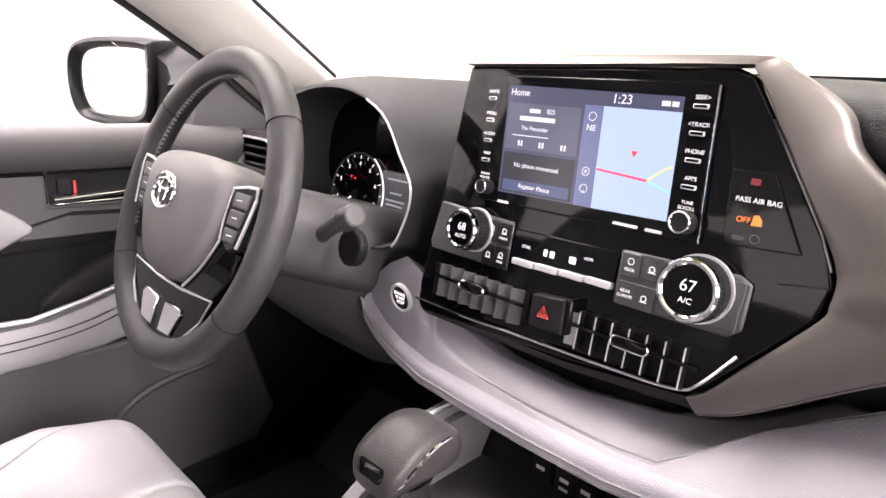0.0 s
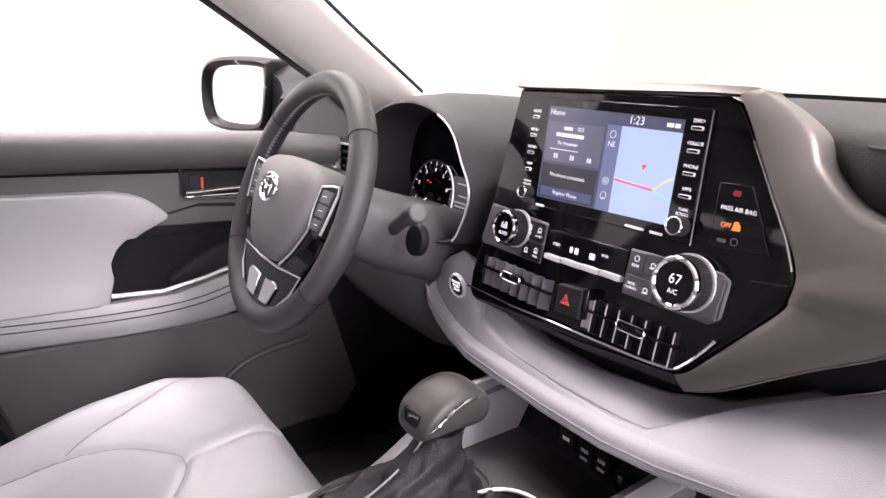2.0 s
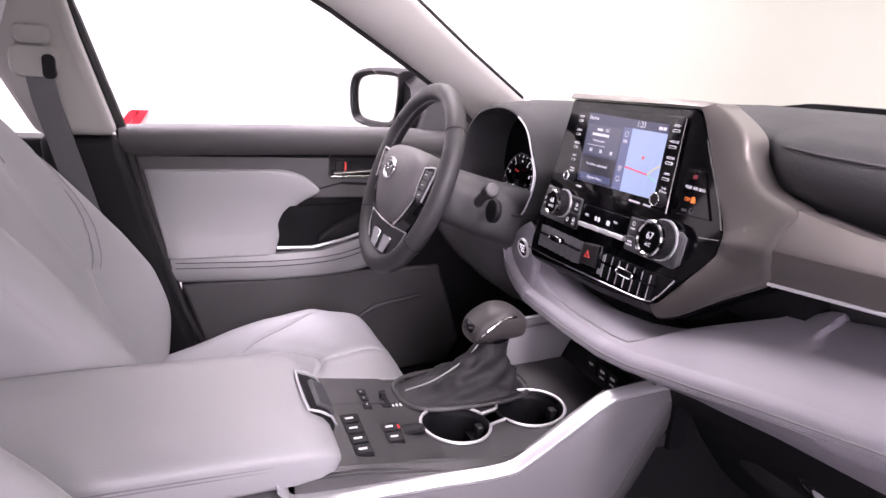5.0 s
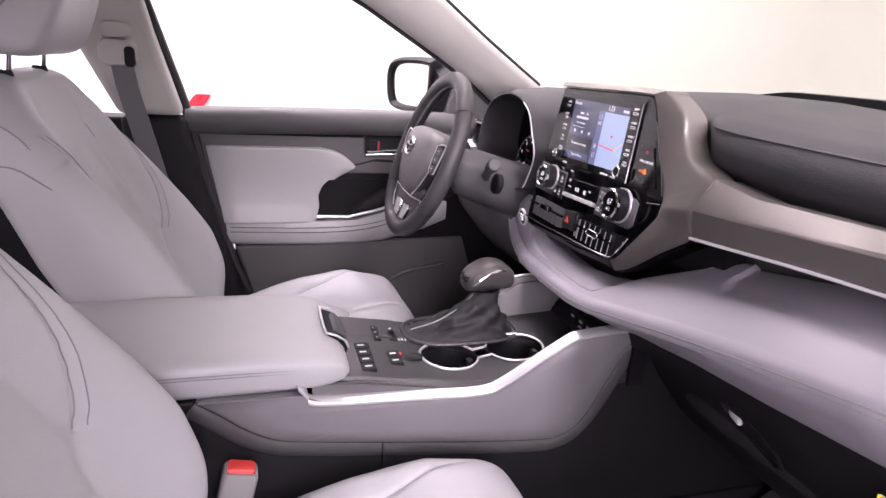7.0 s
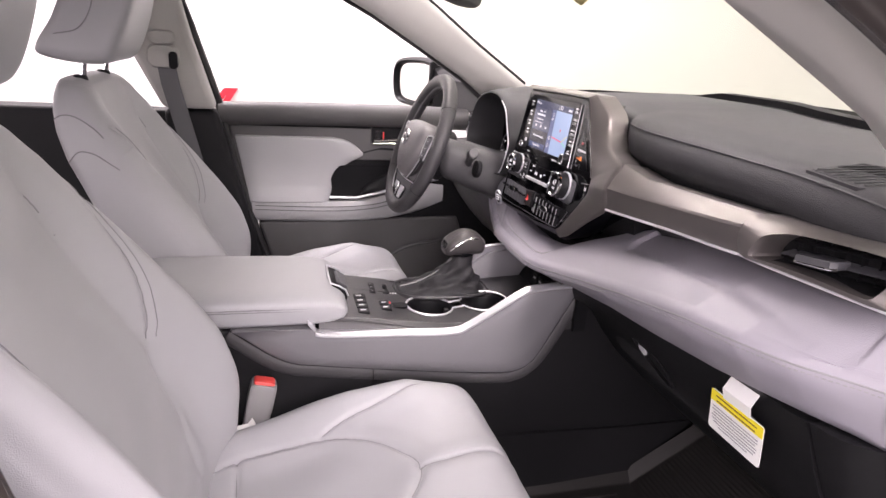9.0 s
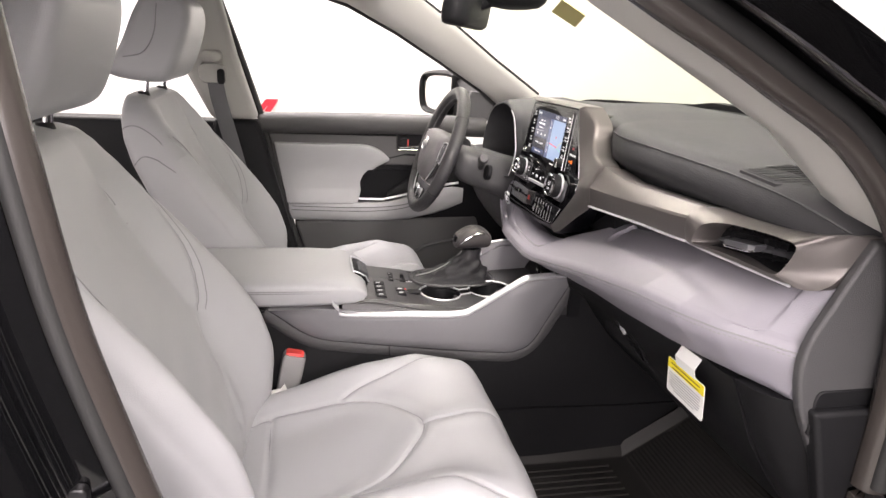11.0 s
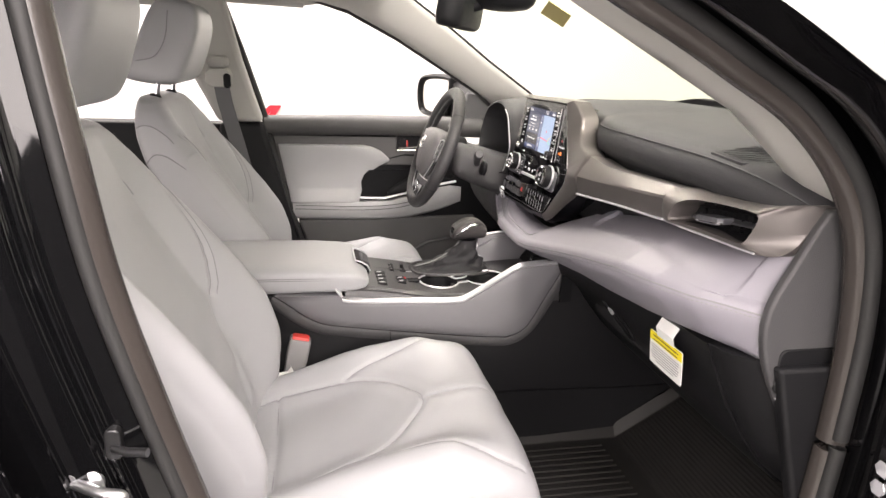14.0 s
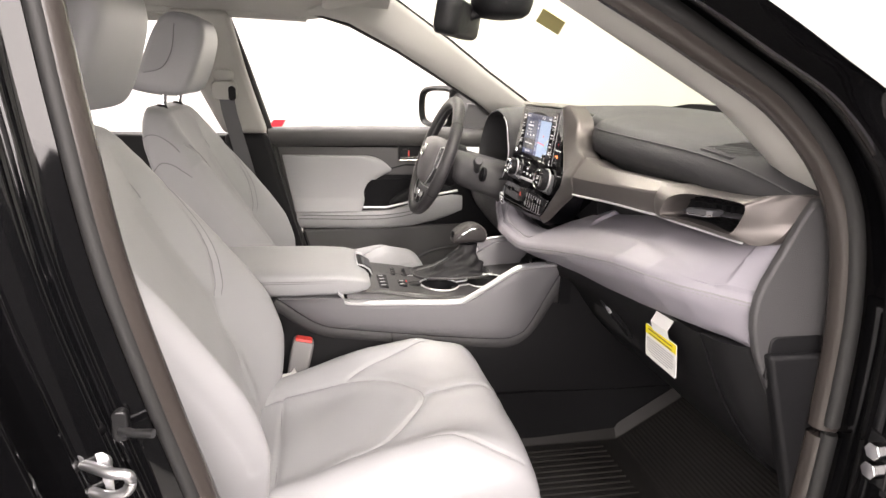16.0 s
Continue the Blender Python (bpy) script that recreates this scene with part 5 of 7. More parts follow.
part("emblem_loop", moved(tube([(0.0090 * math.cos(a), 0.0160 * math.sin(a), 0) for a in np.linspace(0, math.tau, 30, endpoint=False)], 0.0014, 8, True), WM @ Matrix.Translation((0.0, 0.006, 0.0380))), CHROME, em)
part("emblem_loop", moved(tube([(0.0170 * math.cos(a), 0.0065 + 0.0055 * math.sin(a), 0) for a in np.linspace(0, math.tau, 30, endpoint=False)], 0.0014, 8, True), WM @ Matrix.Translation((0.0, 0.006, 0.0380))), CHROME, em)
# side spokes with switches, black webs and the glossy lower spoke
for sx in (-1, 1):
    part("side_spoke", loft([on_wheel([(sx * x, y0, z), (sx * x, y1, z), (sx * x, y1 - 0.004, z + 0.016), (sx * x, y0 + 0.004, z + 0.016)]) for x, y0, y1, z in ((0.05, -0.030, 0.036, -0.010), (0.09, -0.026, 0.036, -0.010), (0.125, -0.024, 0.036, -0.010), (0.154, -0.024, 0.038, -0.012))]), WHEELSKIN, wheel, "leather side spoke", bevel=0.004)
    SW = ((0.092, 0.030), (0.118, 0.035), (0.136, 0.036), (0.139, 0.026), (0.133, -0.004), (0.128, -0.024), (0.112, -0.030), (0.093, -0.022), (0.089, 0.0))
    cu, cv = 0.113, 0.004

    def switch_ring(k, z):
        return on_wheel([(sx * (cu + (u - cu) * k), cv + (v - cv) * k, z) for u, v in SW])
    sw = part("switch_pad", loft([switch_ring(1.0, 0.002), switch_ring(1.0, 0.0105), switch_ring(0.93, 0.0130), switch_ring(0.88, 0.0125)]), SOFTDARK, wheel, "dark switch pad", angle=40)
    part("switch_trim", tube(switch_ring(0.97, 0.0125)[7:] + switch_ring(0.97, 0.0125)[:6], 0.0017, 8), BRIGHT, sw, "silver edge")
    for v0, v1 in ((0.012, 0.027), (-0.005, 0.010), (-0.021, -0.008)):
        key = part("switch_key", loft([on_wheel([(sx * u, v, z) for u, v in ((0.099 + v0 * 0.10, v0), (0.124 + v0 * 0.22, v0), (0.124 + v1 * 0.22, v1), (0.099 + v1 * 0.10, v1))]) for z in (0.011, 0.0145)]), GREYBTN, sw, bevel=0.0012)
        part("key_mark", loft([on_wheel([(sx * (0.112 + du), (v0 + v1) / 2 + dv, z) for du, dv in ((-0.005, -0.0006), (0.005, 0.0), (0.005, 0.0012), (-0.005, 0.0006))]) for z in (0.0146, 0.0150)]), WHITEINK, key, smooth=False)
    part("spoke_web", loft([on_wheel([(sx * u, v, z) for u, v in ((0.084, -0.022), (0.126, -0.028), (0.122, -0.055), (0.098, -0.082), (0.030, -0.086), (0.060, -0.060))]) for z in (-0.012, 0.006)]), PIANO, wheel, "gloss black web", bevel=0.003)
    part("web_trim", tube(curve(on_wheel([(sx * 0.088, -0.018, 0.0085), (sx * 0.080, -0.034, 0.0085), (sx * 0.062, -0.060, 0.0085), (sx * 0.040, -0.0815, 0.0085)]), 5), 0.0015, 8), BRIGHT, wheel, "silver edge")
LOW = ((-0.100, -0.080), (-0.030, -0.086), (0.030, -0.086), (0.100, -0.080), (0.088, -0.108), (0.060, -0.134), (0.048, -0.148), (-0.048, -0.148), (-0.060, -0.134), (-0.088, -0.108))
lo = part("lower_spoke", loft([on_wheel([(u * k, -0.114 + (v + 0.114) * k, z) for u, v in LOW]) for k, z in ((1.0, -0.014), (1.0, 0.002), (0.97, 0.0045))]), PIANO, wheel, "gloss black lower spoke", angle=40)
part("spoke_frame", tube(on_wheel([(u * 0.985, -0.114 + (v + 0.114) * 0.97, 0.0045) for u, v in LOW]), 0.0016, 8, True), BRIGHT, lo, "silver frame")
# chrome stands for the white reflections on the gloss black inserts
for sx in (-1, 1):
    part("spoke_insert", loft([on_wheel([(sx * u, v, z) for u, v in ((0.010, -0.106), (0.044, -0.104), (0.050, -0.110), (0.038, -0.136), (0.010, -0.138))]) for z in (0.003, 0.0075)]), CHROME, lo, "insert in chrome for the reflection on gloss black", bevel=0.0015)

# ---- centre console ----
console = thing("centre_console", "dark centre console with silver strip and cup holders", "console")
def smooth2(points, steps=6):
    return [(p.x, p.y) for p in curve([(a, b, 0) for a, b in points], steps)]


def plate_z(y):
    return float(np.interp(y, (1.36, 1.43, 1.48, 1.54, 1.60, 1.66, 1.74, 1.84), (0.884, 0.880, 0.872, 0.861, 0.858, 0.860, 0.866, 0.872)))


CONS = mat("console_plate", (0.034, 0.033, 0.034), 0.36, bump=0.15, scale=900, vary=0.06)
SIDE = smooth2([(1.215, 0.874), (1.235, 0.860), (1.279, 0.826), (1.316, 0.808), (1.355, 0.801), (1.434, 0.790), (1.602, 0.769), (1.700, 0.760), (1.722, 0.761), (1.748, 0.770), (1.769, 0.792), (1.800, 0.850), (1.830, 0.906), (1.836, 0.920), (1.830, 0.930)], 4) + [(1.80, 0.930), (1.742, 0.924), (1.70, 0.900), (1.632, 0.855), (1.60, 0.846), (1.36, 0.856), (1.345, 0.872)]
SIDEGREY = mat("console_grey_vinyl", (0.160, 0.157, 0.166), 0.42, bump=0.25, scale=900, kind="grain", vary=0.04)


def panel(outline, sx, xs):
    """A panel with softly turned edges; xs are (distance from the middle, inset) pairs."""
    cy, cz = sum(p[0] for p in outline) / len(outline), sum(p[1] for p in outline) / len(outline)
    return loft([[(sx * x, y + (cy - y) * k * 0.45, z + (cz - z) * k) for y, z in outline] for x, k in xs])


for sx in (-1, 1):
    part("side_panel", panel(SIDE, sx, ((0.100, 0.0), (0.122, 0.0), (0.1250, 0.008), (0.1265, 0.03), (0.1285, 0.4))), SIDEGREY, console, "light grey side panel", angle=50)
    line = [(1.340, 0.884), (1.352, 0.871), (1.368, 0.859), (1.50, 0.8535), (1.595, 0.8505), (1.630, 0.861), (1.70, 0.9045), (1.728, 0.921), (1.75, 0.928), (1.81, 0.9325), (1.832, 0.932)]
    part("silver_strip", loft([[(sx * x, y, z + d) for x, d in ((0.1262, -0.0038), (0.1295, -0.0032), (0.1300, 0.0005), (0.1275, 0.0032), (0.112, 0.0040), (0.112, -0.005))] for _, y, z in curve([(0, y, z) for y, z in line], 5)]), BRIGHT, console, "bright silver strip", angle=50)
    part("panel_gap", tube([(sx * 0.1225, y, z) for y, z in SIDE[:-6]], 0.0020, 6), DEEP, console)
    edge = [(y, z) for y, z in SIDE[:-6]]
    skirt = []
    for k, (y, z) in enumerate(edge):
        a, b = edge[max(0, k - 1)], edge[min(len(edge) - 1, k + 1)]
        n = Vector((b[1] - a[1], -(b[0] - a[0]))).normalized()
        skirt.append([(sx * x, y + n.x * d, z + n.y * d) for x, d in ((0.117, -0.004), (0.1232, 0.002), (0.1238, 0.014), (0.1215, 0.023), (0.115, 0.030), (0.105, 0.030))])
    part("panel_skirt", loft(skirt), DARKTRIM, console, "charcoal edge round the panel", angle=50)
    part("lower_side", slab([(0.85, 0.875), (1.215, 0.872), (1.275, 0.818), (1.33, 0.795), (1.45, 0.772), (1.70, 0.745), (1.765, 0.752), (1.80, 0.80), (1.90, 0.80), (1.98, 0.76), (1.98, 0.50), (0.85, 0.50)], "x", sx * 0.100, sx * 0.119), SOFTDARK, console, "charcoal lower side", bevel=0.003)
    part("side_joint", tube([(sx * 0.124, 1.455, 0.786), (sx * 0.1240, 1.456, 0.764), (sx * 0.1195, 1.458, 0.60)], 0.0012, 5), DEEP, console)
    # gutter between plate and strip
    part("plate_gutter", loft([[(sx * 0.098, y, plate_z(y) - 0.001), (sx * 0.104, y, plate_z(y) - 0.0015), (sx * 0.113, y, min(plate_z(y) - 0.002, z - 0.001)), (sx * 0.122, y, z - 0.002), (sx * 0.122, y, z - 0.02), (sx * 0.098, y, z - 0.03)] for y, z in ((1.36, 0.862), (1.45, 0.855), (1.595, 0.848), (1.64, 0.850), (1.70, 0.858), (1.84, 0.862))]), CONS, console, "charcoal gutter beside the plate", angle=50)
CUPS = ((0.026, 1.577, 0.0455), (0.019, 1.690, 0.0465))


def in_cup(x, y, grow=0.0):
    if any((x - cx) ** 2 + (y - cy) ** 2 < (r + grow) ** 2 for cx, cy, r in CUPS):
        return True
    f = (y - 1.577) / (1.690 - 1.577)
    return 0 < f < 1 and abs(x - (0.026 - 0.007 * f)) < 0.014 + grow


bm = bmesh.new()
nx, ny = 88, 190
grid = [[bm.verts.new((-0.110 + 0.220 * i / nx, 1.36 + 0.48 * j / ny, plate_z(1.36 + 0.48 * j / ny) + (0.0 if abs(-0.110 + 0.220 * i / nx) < 0.104 else -0.004))) for i in range(nx + 1)] for j in range(ny + 1)]
for j in range(ny):
    for i in range(nx):
        c = [grid[j][i], grid[j][i + 1], grid[j + 1][i + 1], grid[j + 1][i]]
        if not in_cup(sum(v.co.x for v in c) / 4, sum(v.co.y for v in c) / 4):
            bm.faces.new(c)
part("top_plate", bm, CONS, console, "charcoal top plate", solid=0.003)
for cx, cy, r in CUPS:
    cup = part("cup_holder", loft([[(cx + q * math.cos(a), cy + q * math.sin(a), plate_z(cy) + h) for a in np.linspace(0, math.tau, 40, endpoint=False)] for q, h in ((r + 0.002, -0.001), (r - 0.001, -0.012), (r - 0.004, -0.070), (0.003, -0.072))], caps=False), DEEP, console, "black cup holder", solid=0.002)
    part("cup_grip", box(cx - 0.006, cx + 0.006, cy + r - 0.016, cy + r - 0.006, plate_z(cy) - 0.035, plate_z(cy) - 0.006), RUBBER, cup, bevel=0.002)
part("cup_channel", box(0.008, 0.040, 1.60, 1.67, 0.800, 0.835), DEEP, console)
# chrome rim that joins both cups
a1 = math.asin(0.014 / CUPS[0][2])
rimline = []
for k in range(33):
    a = math.pi / 2 + a1 + (math.tau - 2 * a1) * k / 32
    rimline.append((CUPS[0][0] + CUPS[0][2] * math.cos(a), CUPS[0][1] + CUPS[0][2] * math.sin(a)))
a2 = math.asin(0.014 / CUPS[1][2])
for k in range(33):
    a = -math.pi / 2 + a2 + (math.tau - 2 * a2) * k / 32
    rimline.append((CUPS[1][0] + CUPS[1][2] * math.cos(a), CUPS[1][1] + CUPS[1][2] * math.sin(a)))
part("cup_rim", tube([(x, y, plate_z(y) + 0.002) for x, y in rimline], 0.0021, 8, True), BRIGHT, console, "satin silver cup rim")
# switch banks
for x0, x1, y0, y1, n in ((-0.002, 0.088, 1.432, 1.455, 4), (-0.070, -0.018, 1.470, 1.482, 3), (0.018, 0.062, 1.478, 1.500, 2)):
    z = plate_z((y0 + y1) / 2)
    bank = part("switch_bank", loft([[(x, y, z + h) for x, y in ((x0, y0), (x1, y0 - 0.003), (x1, y1 - 0.003), (x0, y1))] for h in (-0.004, 0.0015)]), DEEP, console, "black switch bank", bevel=0.001)
    for k in range(n):
        a, b = x0 + (x1 - x0) * (k + 0.08) / n, x0 + (x1 - x0) * (k + 0.92) / n
        part("switch", box(a, b, y0 - 0.0005, y1 - 0.0035, z, z + 0.0035), SOFTDARK, bank, bevel=0.0008)
        part("switch_mark", box((a * 0.6 + b * 0.4), (a * 0.4 + b * 0.6), y0 + 0.004, y1 - 0.009, z + 0.0036, z + 0.0039), WHITEINK, bank, smooth=False)
part("plate_panel", loft([[(-0.068 + a, 1.466 + b, plate_z(1.466) + h - b * 0.14) for a, b in rounded(0.072, 0.105, 0.012)] for h in (-0.002, 0.0008)]), CONS, console, smooth=False)
part("parking_brake", loft([[(0.032 + a * s, 1.516 + b * s, plate_z(1.51) + h) for a, b in rounded(0.022, 0.032, 0.009)] for s, h in ((1.0, -0.002), (1.0, 0.002), (0.8, 0.001))]), DEEP, console, "black brake switch", angle=40)
part("brake_lamp", box(0.028, 0.034, 1.496, 1.499, plate_z(1.49) + 0.002, plate_z(1.49) + 0.0042), glow("brake_red", (0.9, 0.05, 0.05), 0.8), console, "red lamp", smooth=False)
sl = part("mode_slider", box(-0.066, -0.024, 1.494, 1.507, plate_z(1.50) - 0.001, plate_z(1.50) + 0.002), DEEP, console, "mode slider", bevel=0.001)
part("slider_thumb", box(-0.054, -0.044, 1.4965, 1.5045, plate_z(1.50) + 0.001, plate_z(1.50) + 0.010), SOFTDARK, sl, bevel=0.002)
part("slider_edge", box(-0.050, -0.047, 1.4960, 1.5040, plate_z(1.50) + 0.0095, plate_z(1.50) + 0.0108), CHROME, sl)
for k in range(3):
    part("slider_mark", box(-0.034 + 0.001 * k, -0.028 + 0.001 * k, 1.509 + 0.005 * k, 1.5115 + 0.005 * k, plate_z(1.51), plate_z(1.51) + 0.0006), WHITEINK, sl, smooth=False)
part("gear_display", loft([[(-0.098 + a, 1.586 + b, plate_z(1.58) + h) for a, b in ((-0.008, -0.036), (0.012, -0.036), (0.004, 0.034), (-0.012, 0.034))] for h in (-0.001, 0.004)]), PIANO, console, "gear display strip", bevel=0.001)
for k in range(5):
    part("gear_mark", box(-0.101, -0.094, 1.560 + 0.012 * k, 1.565 + 0.012 * k, plate_z(1.58) + 0.0042, plate_z(1.58) + 0.0047), glow("gear_blue", (0.1, 0.2, 1.0), 1.0) if k == 4 else LITINK, console, smooth=False)
# gear lever
lever = thing("gear_lever", "dark leather gear lever with chrome trimmed knob", "gear lever")
bt = []
for k in range(26):
    f = k / 25
    g = f ** 0.85
    cx, cy, cz = -0.060 + 0.012 * g, 1.622 + 0.043 * g, 0.864 + 0.082 * f ** 1.25
    hx, hy = 0.017 + 0.034 * (1 - f) ** 1.7, 0.019 + 0.073 * (1 - f) ** 1.7
    row = []
    for a in np.linspace(0, math.tau, 64, endpoint=False):
        w = math.sin(math.pi * min(1.0, f * 1.15)) * (0.35 + 0.65 * (1 - f))
        fold = w * (0.0042 * math.sin(3 * a + 9 * f + 0.6) + 0.0030 * math.sin(5 * a - 14 * f) + 0.0016 * math.sin(9 * a + 21 * f))
        c, sn = math.cos(a), math.sin(a)
        row.append((cx + (hx + fold) * math.copysign(abs(c) ** 0.8, c), cy + (hy + fold * 1.4) * math.copysign(abs(sn) ** 0.8, sn), cz + 0.6 * fold))
    bt.append(row)
part("boot", loft(bt), mat("boot_leather", (0.018, 0.0175, 0.019), 0.5, spec=0.25, bump=0.5, scale=500, kind="grain"), lever, "creased leather boot", angle=80)
part("boot_seam", tube(curve([(-0.055, 1.535, 0.872), (-0.052, 1.575, 0.884), (-0.050, 1.615, 0.908), (-0.049, 1.638, 0.932)], 6), 0.0012, 5), SEAM, lever, "grey sewn seam")
part("boot_frame", tube([(-0.060 + (0.056 * abs(math.cos(a)) ** 0.7) * math.copysign(1, math.cos(a)), 1.622 + (0.098 * abs(math.sin(a)) ** 0.7) * math.copysign(1, math.sin(a)), 0.864) for a in np.linspace(0.02, math.tau + 0.02, 64, endpoint=False)], 0.0035, 6, True), CONS, lever, "charcoal boot frame")
kn = []
for y, z, hx, hz in ((1.618, 0.955, 0.017, 0.006), (1.620, 0.956, 0.022, 0.011), (1.626, 0.959, 0.0265, 0.0165), (1.640, 0.964, 0.0285, 0.0215), (1.655, 0.967, 0.0290, 0.0240), (1.672, 0.967, 0.0285, 0.0235), (1.686, 0.964, 0.0265, 0.0205), (1.697, 0.960, 0.0215, 0.0150), (1.702, 0.957, 0.012, 0.008)):
    kn.append([(-0.046 + hx * (1 + 0.10 * math.sin(a)) * math.copysign(abs(math.cos(a)) ** 0.6, math.cos(a)), y + 0.12 * hz * math.sin(a), z + hz * math.copysign(abs(math.sin(a)) ** 0.7, math.sin(a))) for a in np.linspace(0, math.tau, 40, endpoint=False)])
knob = part("knob", loft([[tuple(p) for p in r] for r in zip(*[curve(c, 4) for c in zip(*kn)])]), mat("knob_leather", (0.040, 0.037, 0.037), 0.34, spec=0.35, bump=0.25, scale=900, kind="grain"), lever, "leather knob", angle=80)
for sx in (-1, 1):
    part("knob_trim", tube(curve([(-0.046 + sx * 0.002, 1.6195, 0.9515), (-0.046 + sx * 0.018, 1.621, 0.9520), (-0.046 + sx * 0.0265, 1.629, 0.9590), (-0.046 + sx * 0.0292, 1.640, 0.9700), (-0.046 + sx * 0.0285, 1.657, 0.9790), (-0.046 + sx * 0.0272, 1.674, 0.9815), (-0.046 + sx * 0.0215, 1.688, 0.9760)], 6), 0.0017, 8), CHROME, knob, "chrome knob edge")
part("knob_button", loft([[(-0.046 + a * s, 1.6225 + b * 0.5 - d, 0.9635 + b * s) for a, b in rounded(0.030, 0.011, 0.004)] for s, d in ((1.0, 0.0), (1.0, 0.003), (0.8, 0.0042))]), PIANO, knob, "black release button", angle=40)
part("knob_collar", loft([[(-0.047 + r * math.cos(a), 1.657 + r * 1.25 * math.sin(a), z) for a in np.linspace(0, math.tau, 32, endpoint=False)] for r, z in ((0.019, 0.940), (0.0215, 0.943), (0.0215, 0.948), (0.019, 0.951))]), PIANO, lever, "black collar", angle=40)
# storage bin behind the lever, with sockets
part("bin_wall", box(-0.16, 0.13, 1.835, 1.86, 0.84, 1.0), DEEP, console, "black bin wall")
part("bin_cheek", slab([(1.70, 0.926), (1.742, 0.934), (1.80, 0.940), (1.84, 0.940), (1.84, 0.85), (1.71, 0.85)], "x", -0.122, -0.110), SIDEGREY, console, "grey bin cheek", bevel=0.002)
part("cheek_rim", tube(curve([(-0.112, 1.695, 0.921), (-0.112, 1.712, 0.931), (-0.112, 1.745, 0.937), (-0.112, 1.80, 0.942)], 6), 0.0022, 8), BRIGHT, console, "bright silver rim")
for k, u in enumerate((-0.026, 0.002, 0.026)):
    so = part("usb_socket", loft([[(u + a * s, 1.818 + d, 0.890 - (u + 0.026) * 0.06 + b * s) for a, b in rounded(0.024, 0.028, 0.003)] for s, d in ((1, 0.02), (1, 0.0), (0.9, -0.002))]), SOFTDARK, console, "black charging socket", bevel=0.0)
    part("socket_mark", box(u - 0.005, u + 0.005, 1.8152, 1.8158, 0.890, 0.894), WHITEINK, so, smooth=False)
    if k:
        part("socket_mark", box(u - 0.005, u + 0.005, 1.8152, 1.8158, 0.881, 0.884), WHITEINK, so, smooth=False)
pw = part("power_socket", moved(ring(0.010, 0.003, 0.004, 24), Matrix.Translation((0.056, 1.818, 0.884)) @ Matrix.Rotation(radians(90), 4, "X")), DEEP, console, "round power socket")
part("socket_tab", box(0.053, 0.059, 1.809, 1.815, 0.886, 0.895), CHROME, pw, bevel=0.001)

# arm rest
rest = thing("console_armrest", "light grey padded console arm rest", "armrest")
ar = []
for y, w, zt, zb in ((0.90, 0.100, 0.905, 0.880), (0.91, 0.112, 0.922, 0.870), (0.95, 0.118, 0.928, 0.868), (1.15, 0.120, 0.930, 0.868), (1.30, 0.120, 0.928, 0.869), (1.36, 0.119, 0.924, 0.870), (1.385, 0.116, 0.918, 0.873), (1.402, 0.110, 0.908, 0.878), (1.410, 0.100, 0.898, 0.886)):
    h = (zt - zb) / 2
    c = (zt + zb) / 2
    ar.append([(w * math.copysign(abs(math.cos(a)) ** 0.30, math.cos(a)) + (0.003 if math.cos(a) > 0 else -0.003) * math.cos(2 * a), y, c + h * math.copysign(abs(math.sin(a)) ** 0.42, math.sin(a))) for a in np.linspace(0, math.tau, 56, endpoint=False)])
part("cushion", loft(ar), LEATHER, rest, "padded leather lid", angle=80)
for s in (-1, 1):
    for dz in (0.0, -0.004):
        part("seam", tube(curve([(s * 0.1205, 0.95, 0.909 + dz), (s * 0.1225, 1.20, 0.909 + dz), (s * 0.1215, 1.33, 0.907 + dz), (s * 0.117, 1.385, 0.903 + dz)], 6), 0.0010, 5), SEAM, rest)
lt = part("latch", loft([[(x, 1.388, 0.9190), (x, 1.400, 0.9145), (x, 1.412, 0.9075), (x, 1.4165, 0.899), (x, 1.4155, 0.888), (x, 1.385, 0.888)] for x in (-0.052, 0.044)]), DEEP, rest, "black release latch", bevel=0.002)
part("latch_lever", loft([[(x, 1.397, 0.9150), (x, 1.403, 0.9175), (x, 1.4175, 0.9085), (x, 1.4190, 0.900), (x, 1.412, 0.898)] for x in (-0.036, 0.028)]), GREYBTN, lt, "grey finger lever", bevel=0.0015)
part("latch_frame", tube([(-0.053, 1.4175, 0.897), (-0.054, 1.412, 0.9090), (-0.054, 1.400, 0.9170), (-0.053, 1.386, 0.9215), (-0.020, 1.3845, 0.9225), (0.020, 1.3845, 0.9225), (0.045, 1.386, 0.9215), (0.046, 1.400, 0.9170), (0.046, 1.412, 0.9090), (0.045, 1.4175, 0.897)], 0.0016, 8), BRIGHT, lt, "silver latch frame")

# ---- seats ----
def near_line(X, Y, line, step=0.003):
    """The distance from grid points to a line in the plane."""
    best = np.full(X.shape, 9.0)
    for (ax, ay), (bx, by) in zip(line, line[1:]):
        n = max(2, int(math.hypot(bx - ax, by - ay) / step))
        for k in range(n + 1):
            f = k / n
            best = np.minimum(best, np.hypot(X - ax - (bx - ax) * f, Y - ay - (by - ay) * f))
    return best


